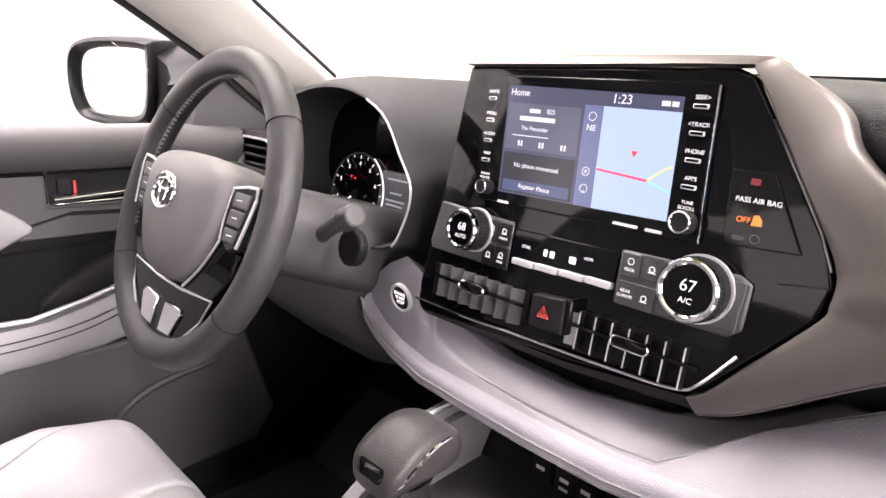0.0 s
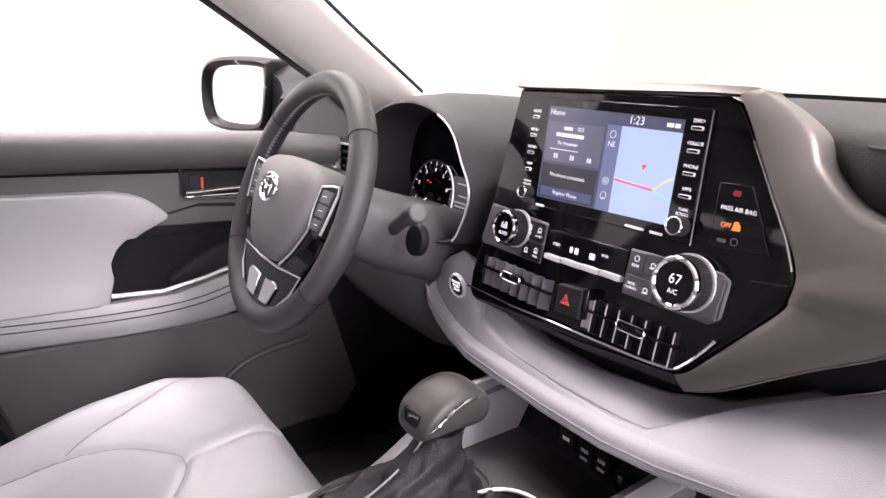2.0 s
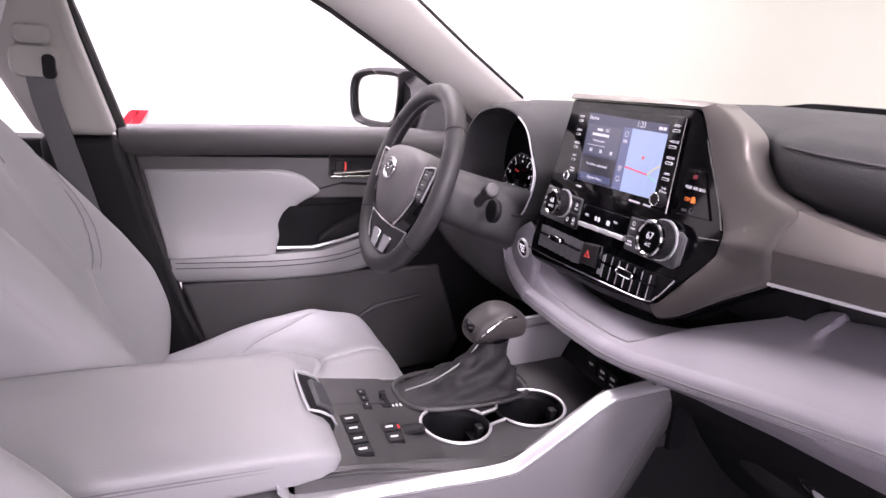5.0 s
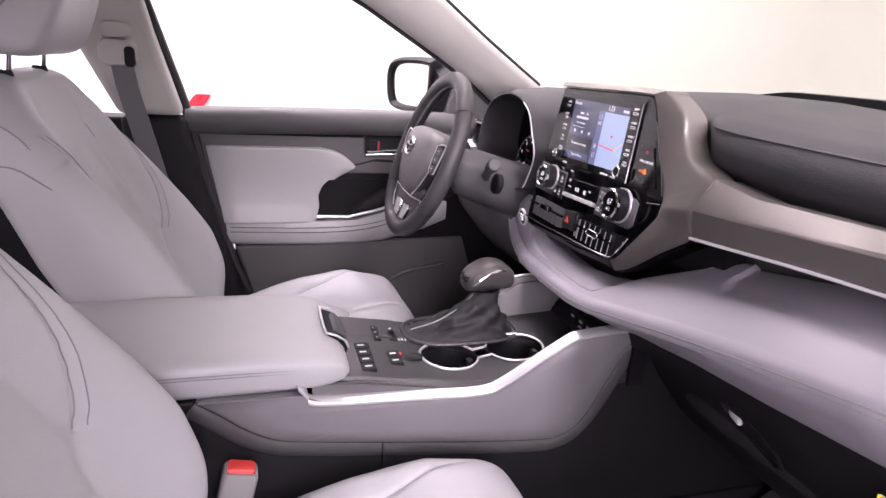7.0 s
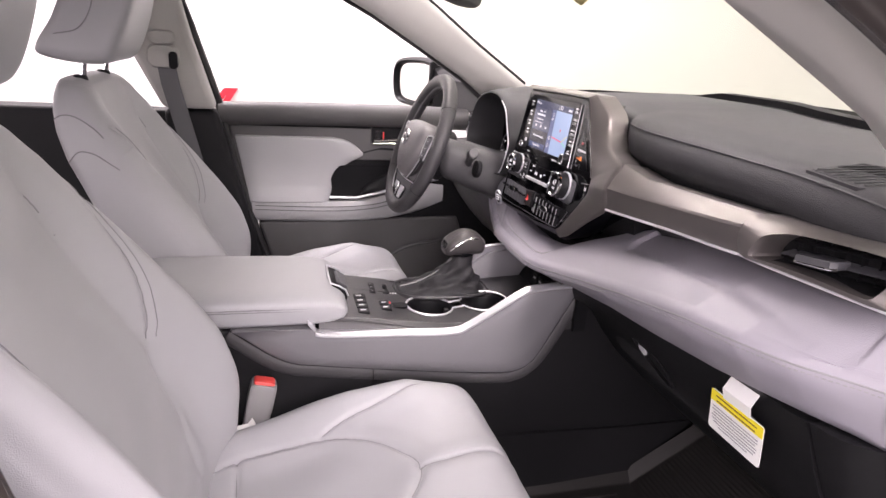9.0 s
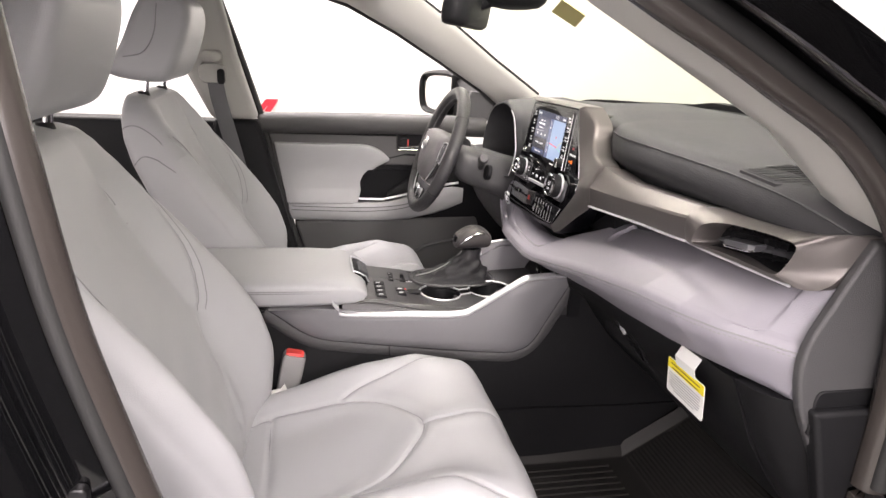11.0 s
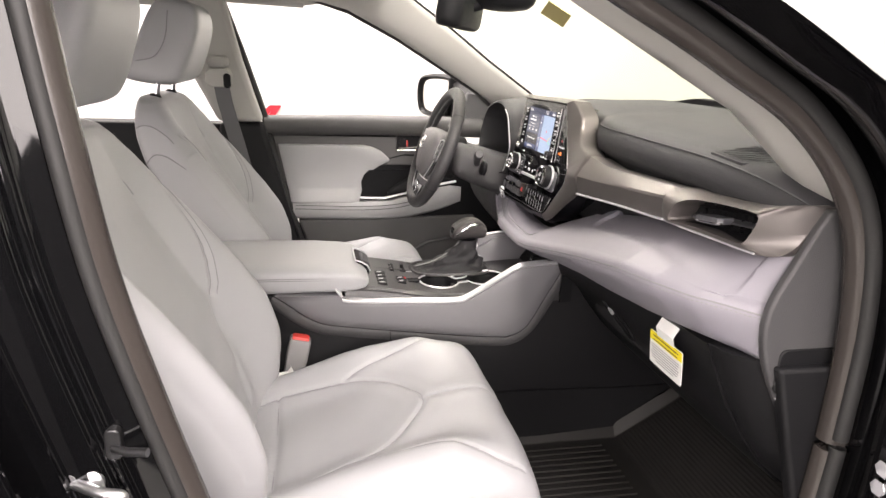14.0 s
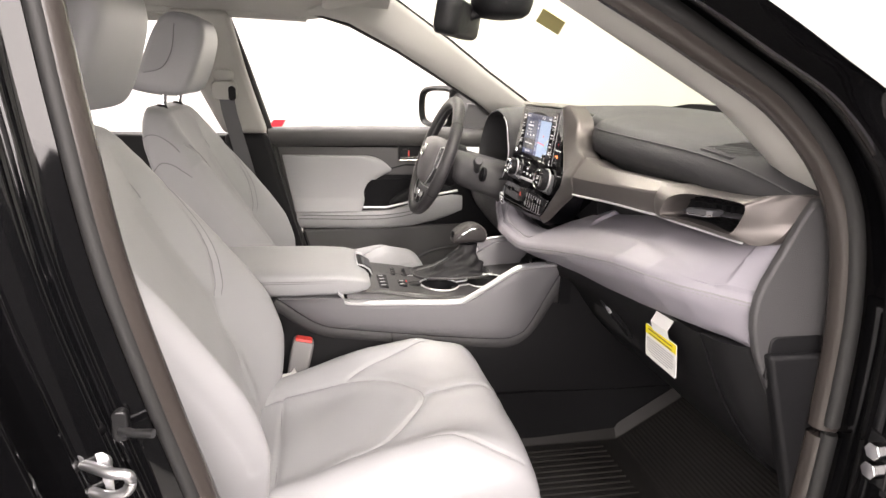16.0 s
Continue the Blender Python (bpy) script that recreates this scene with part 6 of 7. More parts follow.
CU = ((1.08, 0.640, 0.225), (1.14, 0.668, 0.238), (1.22, 0.692, 0.246), (1.30, 0.718, 0.250), (1.37, 0.742, 0.252), (1.43, 0.762, 0.252), (1.49, 0.779, 0.250), (1.55, 0.789, 0.246), (1.585, 0.788, 0.242), (1.605, 0.779, 0.238), (1.620, 0.762, 0.233), (1.630, 0.735, 0.229), (1.632, 0.700, 0.226), (1.628, 0.660, 0.222), (1.615, 0.625, 0.215))
CSEAM = [smooth2([(-0.13, 1.10), (-0.142, 1.225), (-0.135, 1.33), (-0.105, 1.41), (-0.045, 1.465), (0.0, 1.482), (0.045, 1.465), (0.105, 1.41), (0.135, 1.33), (0.142, 1.225), (0.13, 1.10)]),
         [(-0.142, 1.225), (0.0, 1.228), (0.142, 1.225)], smooth2([(0.0, 1.482), (0.0, 1.54), (0.0, 1.62)]),
         smooth2([(-0.136, 1.355), (-0.149, 1.395), (-0.168, 1.478), (-0.205, 1.564), (-0.212, 1.60)]), smooth2([(0.136, 1.355), (0.149, 1.395), (0.168, 1.478), (0.205, 1.564), (0.212, 1.60)])]


def around(px, pz, n=300):
    """Angles round a squarish section, close together on its upper half."""
    a = np.linspace(0, math.tau, 6001)
    c, s = np.cos(a), np.sin(a)
    x, z = np.sign(c) * np.abs(c) ** px * 0.24, np.sign(s) * np.abs(s) ** pz * 0.07
    step = np.hypot(np.diff(x), np.diff(z)) * np.where(s[1:] > 0, 1.0, 0.25)
    run = np.concatenate([[0], np.cumsum(step)])
    return np.interp(np.linspace(0, run[-1], n, endpoint=False), run, a)


def groove(d, deep, wide, puff):
    """A sewn line: a narrow valley between two soft swells."""
    return deep * np.exp(-(d / wide) ** 2) - puff * np.exp(-((d - 0.018) / 0.014) ** 2)


SIDE1 = ((0.905, 1.168), (0.925, 1.180), (0.950, 1.176), (0.985, 1.150), (1.005, 1.115))
SIDE2 = ((0.930, 1.095), (0.950, 1.117), (0.975, 1.114), (1.000, 1.098), (1.018, 1.085))


def seat(xc):
    s = thing("front_seat", "light grey leather car seat with headrest", "car seat", "front seats")
    # cushion
    prof = np.array([(p.x, p.y, p.z) for p in curve(CU, 15)])
    n = 300
    ang = around(0.55, 0.40, n)
    c, sn = np.cos(ang), np.sin(ang)
    ex, ez = np.sign(c) * np.abs(c) ** 0.55, np.sign(sn) * np.abs(sn) ** 0.40
    U = prof[:, 2:3] * ex[None, :]
    Y = np.repeat(prof[:, 0:1], n, 1)
    zt, zb = prof[:, 1:2], 0.60
    Z = (zt + zb) / 2 + (zt - zb) / 2 * ez[None, :]
    top = np.clip(ez, 0, 1)[None, :] ** 2
    Z += top * (0.026 + 0.026 * np.clip((1.56 - Y) / 0.16, 0, 1)) * np.exp(-((np.abs(U) - 0.195) / 0.05) ** 2) * np.clip((1.62 - Y) / 0.12, 0, 1)
    for line in CSEAM:
        Z -= top * groove(near_line(U, Y, line), 0.0052, 0.0034, 0.0016)
    lower = near_line(Y, Z, [(1.0, 0.655), (1.3, 0.675), (1.5, 0.70), (1.66, 0.715)])
    X = xc + U * (1 - 0.018 * np.exp(-(lower / 0.004) ** 2))
    # sat-in softness of the leather
    Z += top * 0.0012 * (np.sin(U * 38 + Y * 21) + np.sin(U * 17 - Y * 43))
    part("seat_cushion", loft([[(X[j, i], Y[j, i], Z[j, i]) for i in range(n)] for j in range(len(prof))]), LEATHER, s, "grey leather cushion with stitched insert", angle=180)
    def top_z(u, y):
        j = int(np.argmin(np.abs(prof[:11 * 15, 0] - y)))
        ok = ez > 0.3
        order = np.argsort(U[j][ok])
        return float(np.interp(u, U[j][ok][order], Z[j][ok][order]))
    for line in CSEAM:
        fine = [(a[0] + (b[0] - a[0]) * f, a[1] + (b[1] - a[1]) * f) for a, b in zip(line, line[1:]) for f in (0, 0.25, 0.5, 0.75)]
        pts = [(xc + u, y, top_z(u, y) + 0.0002) for u, y in fine if 1.15 < y < 1.585]
        part("seam", tube(pts, 0.0009, 5), SEAM, s)
    # backrest: z, y of the front, half width, bolster depth, thickness
    BK = ((0.660, 1.190, 0.225, 0.020, 0.09), (0.740, 1.183, 0.238, 0.045, 0.10), (0.820, 1.158, 0.246, 0.072, 0.11), (0.900, 1.120, 0.248, 0.086, 0.11), (0.970, 1.082, 0.244, 0.078, 0.11), (1.040, 1.042, 0.234, 0.062, 0.10), (1.100, 1.010, 0.226, 0.045, 0.095), (1.150, 0.990, 0.214, 0.030, 0.09), (1.185, 0.977, 0.202, 0.018, 0.08), (1.210, 0.968, 0.189, 0.010, 0.07), (1.228, 0.957, 0.172, 0.004, 0.055), (1.238, 0.940, 0.145, 0.0, 0.035), (1.240, 0.925, 0.11, 0.0, 0.015))
    prof = np.array(BK)
    t = np.linspace(0, len(BK) - 1, 230)
    ker = np.array([1, 2, 3, 4, 5, 6, 5, 4, 3, 2, 1]) / 36
    cols_ = [np.interp(t, np.arange(len(BK)), prof[:, k]) for k in range(5)]
    cols_ = [np.concatenate([q[:5], np.convolve(q, ker, "valid"), q[-5:]]) for q in cols_]
    zz, yf, w, bo, th = [q[:, None] for q in cols_]
    ang = around(0.60, 0.38, n)
    c, sn = np.cos(ang), np.sin(ang)
    U = w * np.sign(c) * np.abs(c) ** 0.60
    front = np.clip(sn, 0, 1)[None, :]
    un = np.abs(U) / np.maximum(w, 0.05)
    shape = np.sign(sn) * np.abs(sn) ** 0.38
    ramp_ = np.clip((un - 0.52) / 0.36, 0, 1)
    Y = yf - th / 2 + th / 2 * shape[None, :] + front ** 0.35 * 1.30 * bo * (ramp_ * ramp_ * (3 - 2 * ramp_)) * (1 - 0.25 * np.clip((un - 0.9) / 0.1, 0, 1))
    Zb = np.repeat(zz, n, 1)
    f2 = np.clip(front / 0.30, 0, 1)
    f2 = f2 * f2 * (3 - 2 * f2)
    main, ridge, crease = [], [], []
    for sx in (-1, 1):
        main.append(smooth2([(sx * a, b) for a, b in ((0.194, 1.158), (0.187, 1.122), (0.184, 1.091), (0.179, 1.053), (0.170, 1.002), (0.158, 0.953), (0.150, 0.925))]))
        ridge.append(smooth2([(sx * a, b) for a, b in ((0.196, 1.120), (0.215, 1.108), (0.224, 1.075), (0.235, 0.98), (0.238, 0.90), (0.228, 0.80))]))
        crease.append(smooth2([(sx * a, b) for a, b in ((0.150, 0.928), (0.128, 0.880), (0.116, 0.827), (0.104, 0.785), (0.098, 0.74))]))
    for line in main:
        Y -= f2 * groove(near_line(U, Zb, line), 0.0065, 0.0036, 0.0022)
    for line in ridge:
        Y -= f2 * groove(near_line(U, Zb, line), 0.0050, 0.0036, 0.0020)
    for line in crease:
        Y -= f2 * 0.006 * np.exp(-(near_line(U, Zb, line) / 0.012) ** 2)
    # the middle panel sits a little back below a soft fold
    fold = np.clip((1.128 - 0.25 * np.abs(np.abs(U) - 0.05) - Zb) / 0.05, 0, 1) * np.clip((0.130 - np.abs(U)) / 0.06, 0, 1)
    Y -= f2 * 0.0045 * fold * fold * (3 - 2 * fold)
    # soft creases in the leather
    Y += front * 0.0011 * np.sin(Zb * 75 + U * 14 + 3 * np.sin(U * 9)) * np.exp(-((Zb - 0.85) / 0.10) ** 2)
    Y += front * 0.0012 * np.sin(U * 31 + Zb * 19)
    X = xc + U
    part("backrest", loft([[(X[j, i], Y[j, i], Zb[j, i]) for i in range(n)] for j in range(len(X))]), LEATHER, s, "grey leather backrest with side bolsters", angle=180)

    def back_y(u, z):
        j = max(0, min(len(zz) - 2, int(np.searchsorted(zz[:, 0], z)) - 1))
        f = min(1.0, max(0.0, (z - zz[j, 0]) / max(1e-6, zz[j + 1, 0] - zz[j, 0])))
        ok = front[0] > 0.05
        got = []
        for r in (j, j + 1):
            order = np.argsort(U[r][ok])
            got.append(float(np.interp(u, U[r][ok][order], Y[r][ok][order])))
        return got[0] + (got[1] - got[0]) * f
    # seams that wrap the shoulder and the side of the backrest
    for sx in (-1, 1):
        for line in (SIDE1, SIDE2):
            pts = []
            for p in curve([(0, y, z) for y, z in line], 8):
                wz = float(np.interp(p.z, prof[:, 0], prof[:, 2]))
                j = int(np.argmin(np.abs(zz[:, 0] - p.z)))
                ok = (U[j] * sx) > wz * 0.55
                k = np.where(ok)[0][int(np.argmin(np.abs(Y[j][ok] - p.y)))]
                pts.append((xc + U[j][k] + sx * 0.0006, p.y, p.z))
            part("seam", tube(pts, 0.0012, 6), SEAM, s)
    for line in main:
        for off in (-0.005, 0.0):
            part("seam", tube([(xc + u + off, back_y(u + off, z) + 0.0003, z) for u, z in line], 0.0008, 5), SEAM, s)
    # headrest: rounded block with a slanting back
    hp = [(0.876, 1.268), (0.93, 1.257), (0.985, 1.258), (1.012, 1.285), (1.040, 1.36), (1.047, 1.405), (1.035, 1.437), (0.995, 1.449), (0.957, 1.444), (0.930, 1.405), (0.900, 1.335), (0.872, 1.288)]
    hp = [(p.x, p.y + 0.010) for p in curve([(a, b, 0) for a, b in hp], 4, True)]
    rings = []
    for x, k in ((-0.142, 0.70), (-0.140, 0.84), (-0.134, 0.93), (-0.122, 0.98), (-0.10, 1.0), (-0.06, 1.0), (0, 0.995), (0.06, 1.0), (0.10, 1.0), (0.122, 0.98), (0.134, 0.93), (0.140, 0.84), (0.142, 0.70)):
        rings.append([(xc + x * (1.0 - 0.9 * max(0, z - 1.30)), 0.965 + (y - 0.965) * k, 1.355 + (z - 1.355) * k) for y, z in hp])
    hd = part("headrest", loft(rings), LEATHER, s, "grey leather headrest", angle=180)
    for sx in (-1, 1):
        part("side_seam", tube(curve([(xc + sx * 0.1365, 0.985, 1.43), (xc + sx * 0.139, 0.975, 1.37), (xc + sx * 0.1415, 0.95, 1.33), (xc + sx * 0.141, 0.91, 1.318)], 6), 0.0012, 5), SEAM, hd)
        part("headrest_post", tube([(xc + sx * 0.0925, 0.935, 1.215), (xc + sx * 0.0925, 0.945, 1.29)], 0.0065, 12), CHROME, s, "chrome headrest post")
        part("post_sleeve", moved(disc(0.014, 0.010, 20, 0.011), Matrix.Translation((xc + sx * 0.0925, 0.934, 1.234))), SOFTDARK, s, bevel=0.001)
    part("side_shield", slab([(1.05, 0.66), (1.60, 0.66), (1.56, 0.56), (1.08, 0.56)], "x", xc - 0.225, xc + 0.225), SOFTDARK, s, "charcoal seat base", bevel=0.01)
    for sx in (-1, 1):
        part("seat_rail", box(xc + sx * 0.18 - 0.02, xc + sx * 0.18 + 0.02, 1.05, 1.62, 0.50, 0.56), DEEP, s)
    return s


seat(-0.367)
seat(0.390)
buckle = thing("belt_buckle", "grey belt buckle with red release button", "belt buckle")
BM = Matrix.Translation((0.150, 1.262, 0.765)) @ Matrix.Rotation(radians(-12), 4, "X")
part("buckle_body", loft([[BM @ Vector((a * s, b * s, z)) for a, b in rounded(0.033, 0.044, 0.007)] for s, z in ((0.85, -0.10), (0.95, -0.03), (1.0, -0.02), (1.0, 0.020), (0.9, 0.026))]), mat("buckle_grey", (0.24, 0.235, 0.235), 0.5, bump=0.2, scale=800), buckle, angle=40)
part("red_button", loft([[BM @ Vector((a * s, b * s, z)) for a, b in rounded(0.023, 0.034, 0.004)] for s, z in ((1.0, 0.022), (1.0, 0.0295), (0.9, 0.031))]), REDPL, buckle, "red release button", angle=40)
part("buckle_seam", box(0.1365, 0.1635, 1.238, 1.241, 0.735, 0.738), DEEP, buckle)
tag = thing("paper_tag", "small crumpled white tag between seat and console", "tag")
part("tag_sheet", loft([[(0.187, 1.212, 0.715), (0.203, 1.220, 0.712)], [(0.180, 1.224, 0.730), (0.197, 1.233, 0.721)], [(0.174, 1.240, 0.729), (0.190, 1.246, 0.727)], [(0.172, 1.247, 0.738), (0.186, 1.253, 0.733)]], closed=False, caps=False), PAPER, tag, smooth=False, solid=0.001)

# ---- passenger door opening ----
def seal(points, r, name, material, label=""):
    return part(name, tube(curve(points, 8), r, 14), material, car, label)


BS = [(0.770, 1.060, 1.52), (0.770, 1.0745, 1.385), (0.770, 1.085, 1.287), (0.770, 1.104, 1.147), (0.770, 1.137, 1.005), (0.770, 1.168, 0.888), (0.770, 1.20, 0.76), (0.770, 1.215, 0.60), (0.770, 1.24, 0.48)]
SEALM = mat("door_seal_rubber", (0.042, 0.036, 0.033), 0.24, bump=0.10, scale=900, vary=0.04)
seal(BS, 0.0165, "rear_seal", SEALM, "dark rubber door seal")
seal([(x + 0.012, y - 0.004, z) for x, y, z in BS], 0.0085, "seal_lip", RUBBER)
pil = []
for x, y, z in [(p.x, p.y, p.z) for p in curve(BS, 6)]:
    pil.append([(0.70, y - 0.05, z), (0.752, y - 0.012, z), (0.782, y - 0.014, z), (0.7860, y - 0.030, z), (0.7862, y - 0.034, z), (0.7935, y - 0.0385, z), (0.7955, y - 0.0395, z), (0.7970, y - 0.0425, z), (0.7965, y - 0.0465, z), (0.7925, y - 0.0495, z), (0.7930, y - 0.0520, z), (0.8020, y - 0.0545, z), (0.8050, y - 0.0575, z), (0.8085, y - 0.0800, z), (0.8105, y - 0.0835, z), (0.8160, y - 0.0850, z), (0.8170, y - 0.1000, z), (0.845, y - 0.106, z), (0.852, y - 0.098, z), (0.866, y - 0.100, z), (0.874, y - 0.124, z), (0.905, y - 0.132, z), (0.915, y - 0.124, z), (0.935, y - 0.135, z), (0.952, y - 0.16, z), (0.955, y - 0.32, z), (0.70, y - 0.32, z)])
part("b_pillar_right", loft(pil), PAINT, car, "glossy black painted door pillar", angle=70)
# body edge of the rear door seen behind the pillar
part("rear_door_edge", loft([[(0.93, y, z), (0.965, y + 0.004, z), (0.985, y - 0.03, z), (0.985, y - 0.6, z), (0.93, y - 0.6, z)] for y, z in ((1.020, 1.10), (1.030, 1.0), (1.035, 0.85), (1.03, 0.6), (1.02, 0.4))]), PAINT, car, "glossy black rear door edge", angle=60)
# striker and check link
stk = thing("door_striker", "bright steel door striker on the black pillar", "door latch")
STEEL = mat("zinc_steel", (0.74, 0.74, 0.76), 0.38, metal=1.0, bump=0.05, scale=700, vary=0.08)
part("striker_plate", loft([[(0.800 + a * 0.1 + d, 1.074 + a * s, 0.934 + b * s) for a, b in rounded(0.044, 0.060, 0.014, 6)] for s, d in ((1.0, 0.0), (1.0, 0.004), (0.93, 0.0055))]), STEEL, stk, angle=40)
part("striker_loop", tube(curve([(0.806, 1.070, 0.952), (0.822, 1.098, 0.950), (0.824, 1.116, 0.946), (0.823, 1.114, 0.930), (0.820, 1.096, 0.922), (0.806, 1.070, 0.922)], 6), 0.0055, 14), STEEL, stk, "steel loop")
for dz in (0.022, -0.022):
    part("bolt", moved(disc(0.0075, 0.0035, 20, 0.006), Matrix.Translation((0.8055, 1.066, 0.935 + dz)) @ Matrix.Rotation(radians(90), 4, "Y")), STEEL, stk)
lk = thing("door_pin", "dark steel pin bracket on the black pillar", "bracket")
part("pin_plate", slab([(1.104 + a, 0.984 + b) for a, b in rounded(0.016, 0.034, 0.007)], "x", 0.786, 0.797), mat("black_steel", (0.05, 0.05, 0.052), 0.3, metal=0.8), lk, bevel=0.002)
part("pin", tube([(0.795, 1.104, 0.980), (0.802, 1.118, 0.979), (0.808, 1.138, 0.981)], 0.0045, 12), mat("dark_steel", (0.20, 0.20, 0.21), 0.3, metal=1.0), lk)
# windscreen pillar
AI = [(1.20, 1.535), (1.45, 1.492), (1.628, 1.415), (1.743, 1.352), (1.824, 1.303), (1.891, 1.242), (1.931, 1.173), (1.955, 1.061), (1.962, 0.939), (1.960, 0.826), (1.945, 0.60), (1.90, 0.47)]
AO = [(1.18, 1.530), (1.43, 1.488), (1.611, 1.410), (1.702, 1.370), (1.796, 1.321), (1.878, 1.239), (1.919, 1.154), (1.936, 1.048), (1.936, 0.92), (1.934, 0.82), (1.92, 0.60), (1.88, 0.46)]
mid = [(0.775, (a[0] + b[0]) / 2, (a[1] + b[1]) / 2) for a, b in zip(AI, AO)]
seal(mid, 0.020, "front_seal", SEALM, "dark rubber door seal")
seal([(x + 0.016, y - 0.004, z + 0.008) for x, y, z in mid], 0.010, "seal_lip", RUBBER)
ap = []
for k, p in enumerate(curve(mid, 6)):
    up = max(0.0, min(1.0, (p.z - 1.08) / 0.15))
    low = ((0.76, 0.02, 0), (0.79, 0.008, 0), (0.815, 0.016, 0), (0.835, -0.004, 0), (0.870, -0.010, 0), (0.885, 0.004, 0), (0.925, -0.006, 0), (0.940, 0.03, 0), (0.930, 0.10, 0), (0.84, 0.16, 0), (0.76, 0.12, 0))
    high = ((0.76, 0.02, 0.005), (0.79, 0.008, 0.012), (0.815, 0.010, 0.010), (0.835, 0.0, 0.004), (0.865, -0.002, -0.004), (0.875, 0.002, -0.004), (0.898, 0.012, 0.006), (0.905, 0.03, 0.0), (0.895, 0.08, -0.02), (0.84, 0.14, -0.035), (0.76, 0.10, -0.02))
    ap.append([(a[0] + (b[0] - a[0]) * up, p.y + a[1] + (b[1] - a[1]) * up, p.z + b[2] * up) for a, b in zip(low, high)])
part("a_pillar_right", loft(ap), PAINT, car, "glossy black windscreen pillar", angle=60)
tr = []
for (yi, zi), (yo, zo) in zip(((1.28, 1.56), (1.45, 1.49), (1.583, 1.42), (1.688, 1.366), (1.804, 1.306), (1.891, 1.236), (1.93, 1.19)), ((1.30, 1.545), (1.49, 1.485), (1.64, 1.415), (1.75, 1.352), (1.835, 1.300), (1.905, 1.235), (1.94, 1.18))):
    tr.append([(0.655, yi + 0.01, zi + 0.012), (0.660, yi, zi), (0.700, (yi + yo) / 2 - 0.012, (zi + zo) / 2 - 0.004), (0.762, yo, zo), (0.765, yo + 0.03, zo + 0.02), (0.70, yo + 0.06, zo + 0.05)])
part("a_pillar_trim_right", loft(tr), HEADLINER, car, "pale windscreen pillar trim", angle=70)
# side of the footwell, sill and hinge
part("kick_panel", slab([(1.86, 1.0), (2.2, 1.0), (2.2, 0.5), (1.90, 0.5), (1.95, 0.72)], "x", 0.742, 0.765), SOFTDARK, car, "charcoal kick panel", bevel=0.006)
part("sill_plate", loft([[(0.70, y, 0.50), (0.72, y, 0.535), (0.80, y, 0.54), (0.83, y, 0.50), (0.93, y, 0.47), (0.94, y, 0.36), (0.70, y, 0.36)] for y in (1.15, 2.0)]), SOFTDARK, car, "charcoal door sill", bevel=0.006)
hg = part("hinge_base", box(0.852, 0.884, 1.944, 1.956, 0.87, 0.955), PAINT, car, "black hinge base")
for z in (0.925, 0.90):
    part("hinge_bolt", moved(disc(0.011, 0.012, 6), Matrix.Translation((0.868, 1.940, z)) @ Matrix.Rotation(radians(90), 4, "X")), CHROME, hg, bevel=0.001)
part("hinge_leaf", box(0.850, 0.885, 1.938, 1.950, 0.88, 0.945), PAINT, hg, bevel=0.003)
# rubber floor mat
fm = thing("floor_mat", "black ribbed rubber mat in the passenger footwell", "floor mat")


def mat_z(y):
    return 0.512 if y < 1.985 else 0.512 + (y - 1.985) * 0.62


MATRUB = mat("mat_rubber", (0.021, 0.020, 0.019), 0.5, spec=0.35, bump=0.2, scale=500, vary=0.15)
sheet = []
for y in (1.50, 1.52, 1.70, 1.90, 1.985, 2.05, 2.14, 2.22):
    sheet.append([(0.165, y, mat_z(y) + 0.03), (0.180, y, mat_z(y)), (0.66, y, mat_z(y)), (0.69, y, mat_z(y) + 0.02), (0.69, y, mat_z(y) - 0.008), (0.165, y, mat_z(y) - 0.008)])
part("mat_sheet", loft(sheet), MATRUB, fm, smooth=False, bevel=0.003)
for k in range(30):
    y = 1.992 + 0.0075 * k
    part("rib", loft([[(x, y - 0.0026, mat_z(y) - 0.001), (x, y - 0.0012, mat_z(y) + 0.0030), (x, y + 0.0012, mat_z(y) + 0.0045), (x, y + 0.0026, mat_z(y) + 0.0016)] for x in (0.192, 0.655)]), MATRUB, fm, smooth=False)
for k in range(24):
    x = 0.205 + 0.0190 * k
    part("rib", box(x - 0.0035, x + 0.0035, 1.53, 1.94, 0.511, 0.5155), MATRUB, fm, bevel=0.0015)
pd = thing("pedal_mat", "black rubber mat in the driver footwell", "floor mat")
part("mat_sheet", loft([[(-0.68, y, z), (-0.17, y, z), (-0.17, y, z - 0.01), (-0.68, y, z - 0.01)] for y, z in ((1.45, 0.512), (1.97, 0.512), (2.12, 0.62))]), MATRUB, pd, smooth=False)
for x0, w, y, z in ((-0.33, 0.10, 2.00, 0.70), (-0.22, 0.05, 1.98, 0.66)):
    pdl = thing("pedal", "black rubber faced pedal", "pedal")
    part("pedal_pad", moved(loft([[(a, b, h) for a, b in rounded(w, 0.06 if w > 0.08 else 0.13, 0.008)] for h in (0, 0.012)]), Matrix.Translation((x0, y, z)) @ Matrix.Rotation(radians(60), 4, "X")), RUBBER, pdl, bevel=0.003)
    part("pedal_arm", tube([(x0, y + 0.01, z), (x0, y + 0.06, z + 0.10), (x0, y + 0.10, z + 0.22)], 0.008, 8), DEEP, pdl)
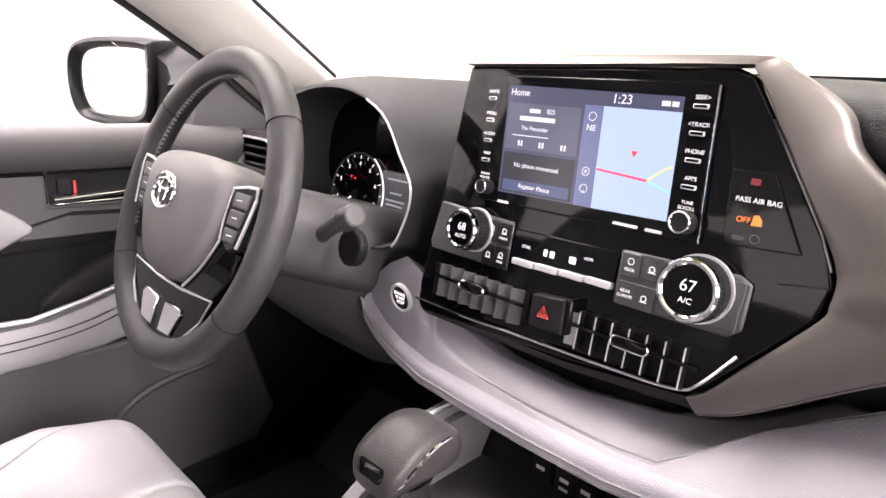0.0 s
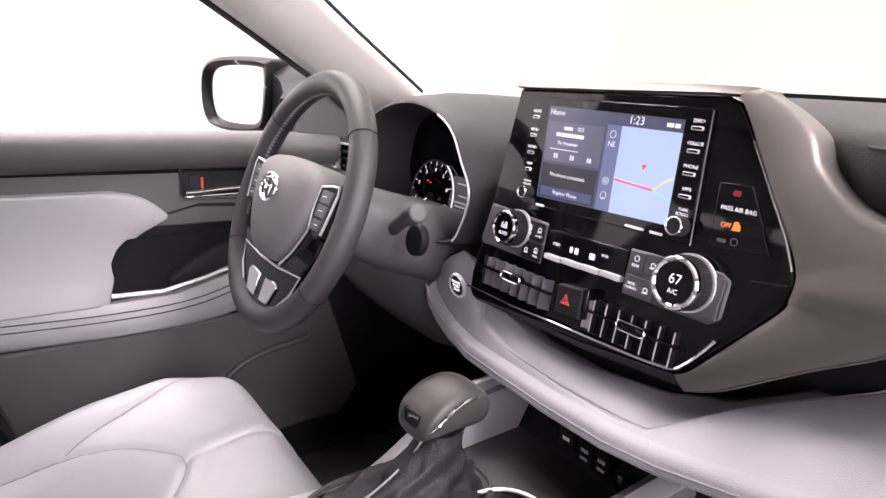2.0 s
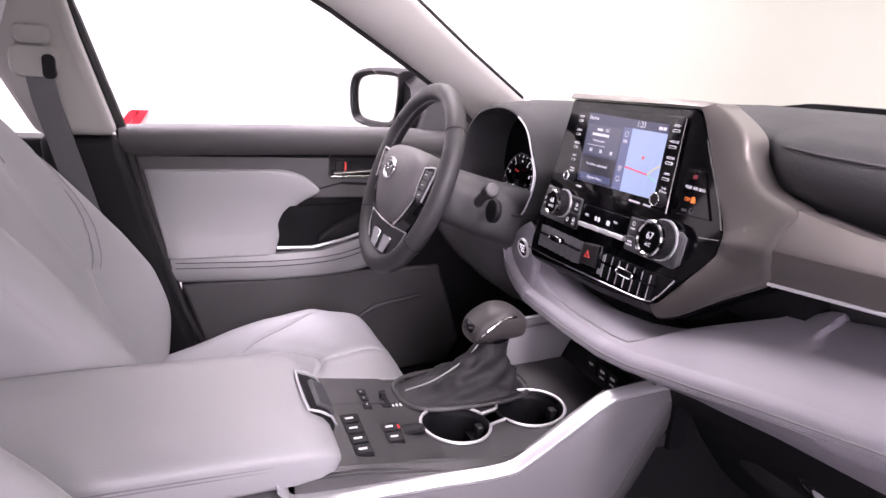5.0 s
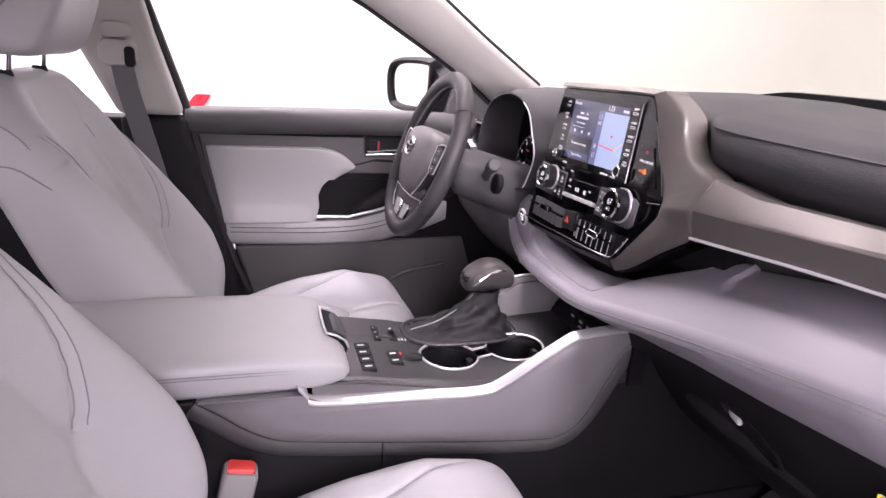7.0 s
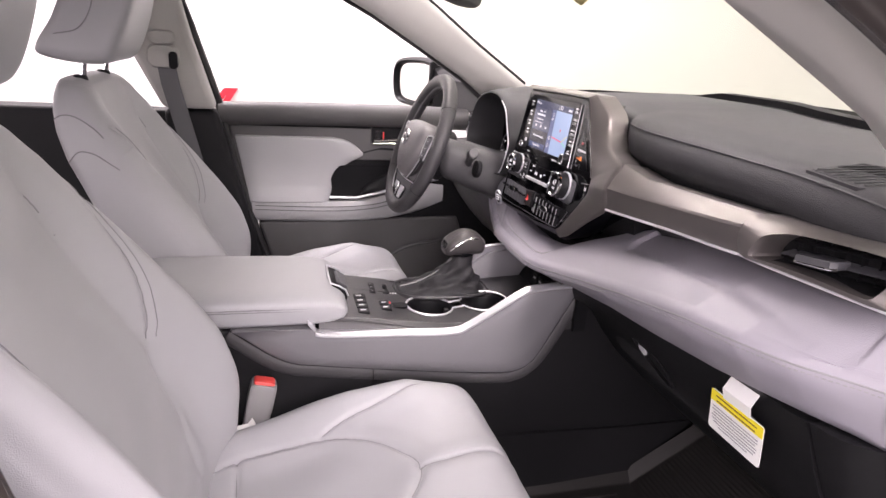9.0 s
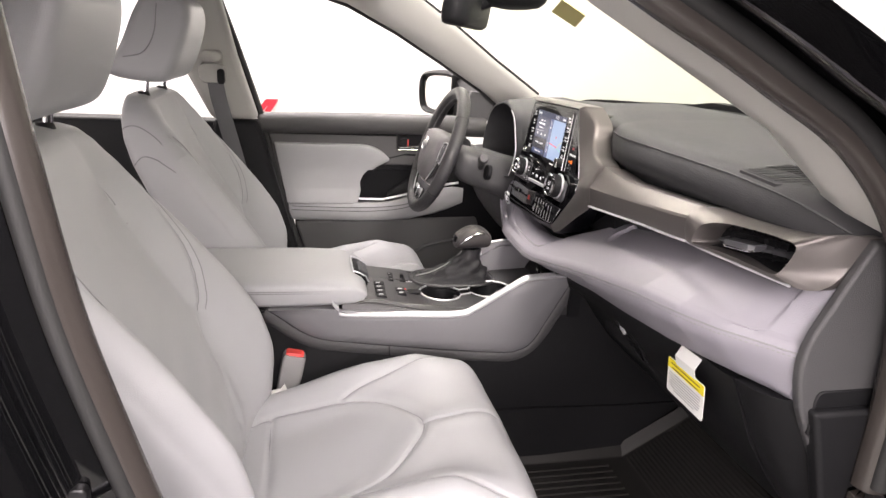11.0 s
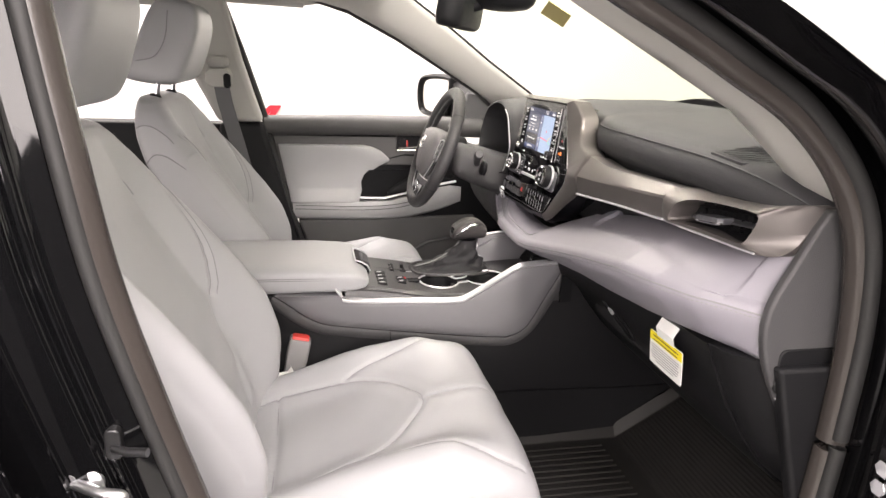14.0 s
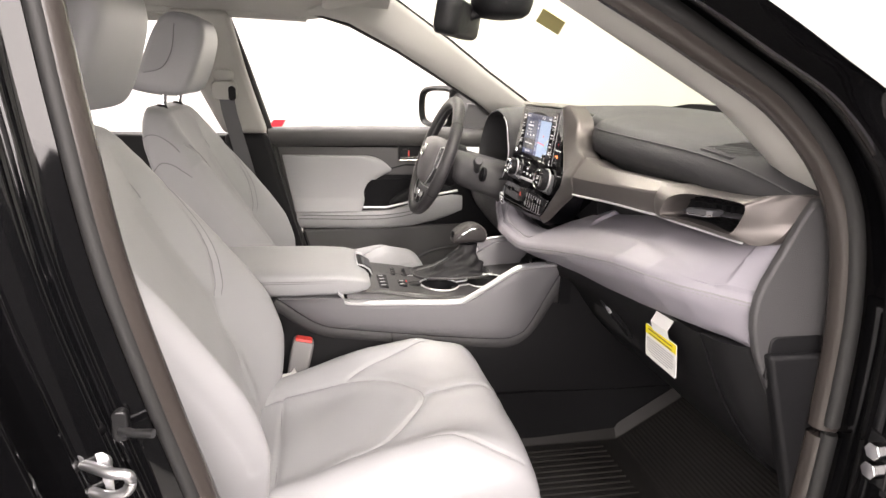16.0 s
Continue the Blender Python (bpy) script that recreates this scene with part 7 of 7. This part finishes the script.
# rear bench just visible between the front seats
bench = thing("bench_seat", "light grey leather rear seat in the shade", "car seat")
part("bench_back", loft([[(x, 0.05, 0.60), (x, 0.14, 0.62), (x, 0.02, 1.12), (x, -0.08, 1.12)] for x in (-0.66, 0.66)]), LEATHER, bench, bevel=0.03)
part("bench_cushion", loft([[(x, 0.05, 0.58), (x, 0.05, 0.78), (x, 0.52, 0.80), (x, 0.56, 0.74), (x, 0.54, 0.58)] for x in (-0.66, 0.66)]), LEATHER, bench, bevel=0.03)
# body outside the cabin
part("roof_skin", loft([[(x, y, z + 0.10 - 0.10 * (abs(x) / 0.72) ** 3) for x in np.linspace(-0.74, 0.74, 15)] + [(0.80, y, z - 0.04), (0.78, y, z - 0.06), (0.70, y, z + 0.0), (-0.70, y, z), (-0.78, y, z - 0.06), (-0.80, y, z - 0.04)] for y, z in ((-0.8, 1.58), (0.4, 1.61), (1.0, 1.60), (1.30, 1.585), (1.42, 1.57))]), PAINT, car, "black roof skin", angle=60)
part("bonnet", loft([[(x, y, z - 0.09 * (abs(x) / 0.85) ** 2) for x in np.linspace(-0.85, 0.85, 13)] + [(0.86, y, 0.5), (-0.86, y, 0.5)] for y, z in ((2.45, 1.12), (2.8, 1.10), (3.2, 1.05), (3.45, 0.95))]), PAINT, car, "black bonnet", angle=60)

# the passenger door, swung wide open
pdoor = thing("passenger_door", "black car door standing wide open", "car door", at=(0.965, 1.99, 0.45))
DM = Matrix.Translation((0.965, 1.99, 0)) @ Matrix.Rotation(radians(66), 4, "Z")
part("door_shell", moved(loft([[(x0, -0.03, z), (x1, -0.03, z), (x1, -1.08, z), (x0, -1.08, z)] for x0, x1, z in ((0.0, 0.05, 0.42), (0.0, 0.10, 0.60), (0.0, 0.11, 0.95), (0.0, 0.07, 1.14))]), DM), PAINT, pdoor, "glossy black outer skin", bevel=0.012)
dtrim = part("door_trim", moved(loft([[(x, -0.07, z), (0.0, -0.07, z), (0.0, -1.04, z), (x, -1.04, z)] for x, z in ((-0.02, 0.46), (-0.055, 0.60), (-0.05, 0.86), (-0.03, 1.0), (-0.02, 1.14))]), DM), SOFTDARK, pdoor, "charcoal inner trim", bevel=0.01)
part("armrest", moved(loft([[(x, -0.12, z), (-0.03, -0.12, z), (-0.03, -0.95, z), (x, -0.95, z)] for x, z in ((-0.05, 0.80), (-0.10, 0.83), (-0.10, 0.87), (-0.06, 0.885))]), DM), DOORGREY, dtrim, "grey vinyl armrest", bevel=0.012)
part("window_frame", moved(tube([(0.0, -0.06, 1.13), (-0.03, -0.30, 1.29), (-0.08, -0.60, 1.43), (-0.10, -0.80, 1.47), (-0.09, -0.98, 1.42), (0.0, -1.06, 1.13)], 0.018, 8), DM), PAINT, pdoor, "black window frame")
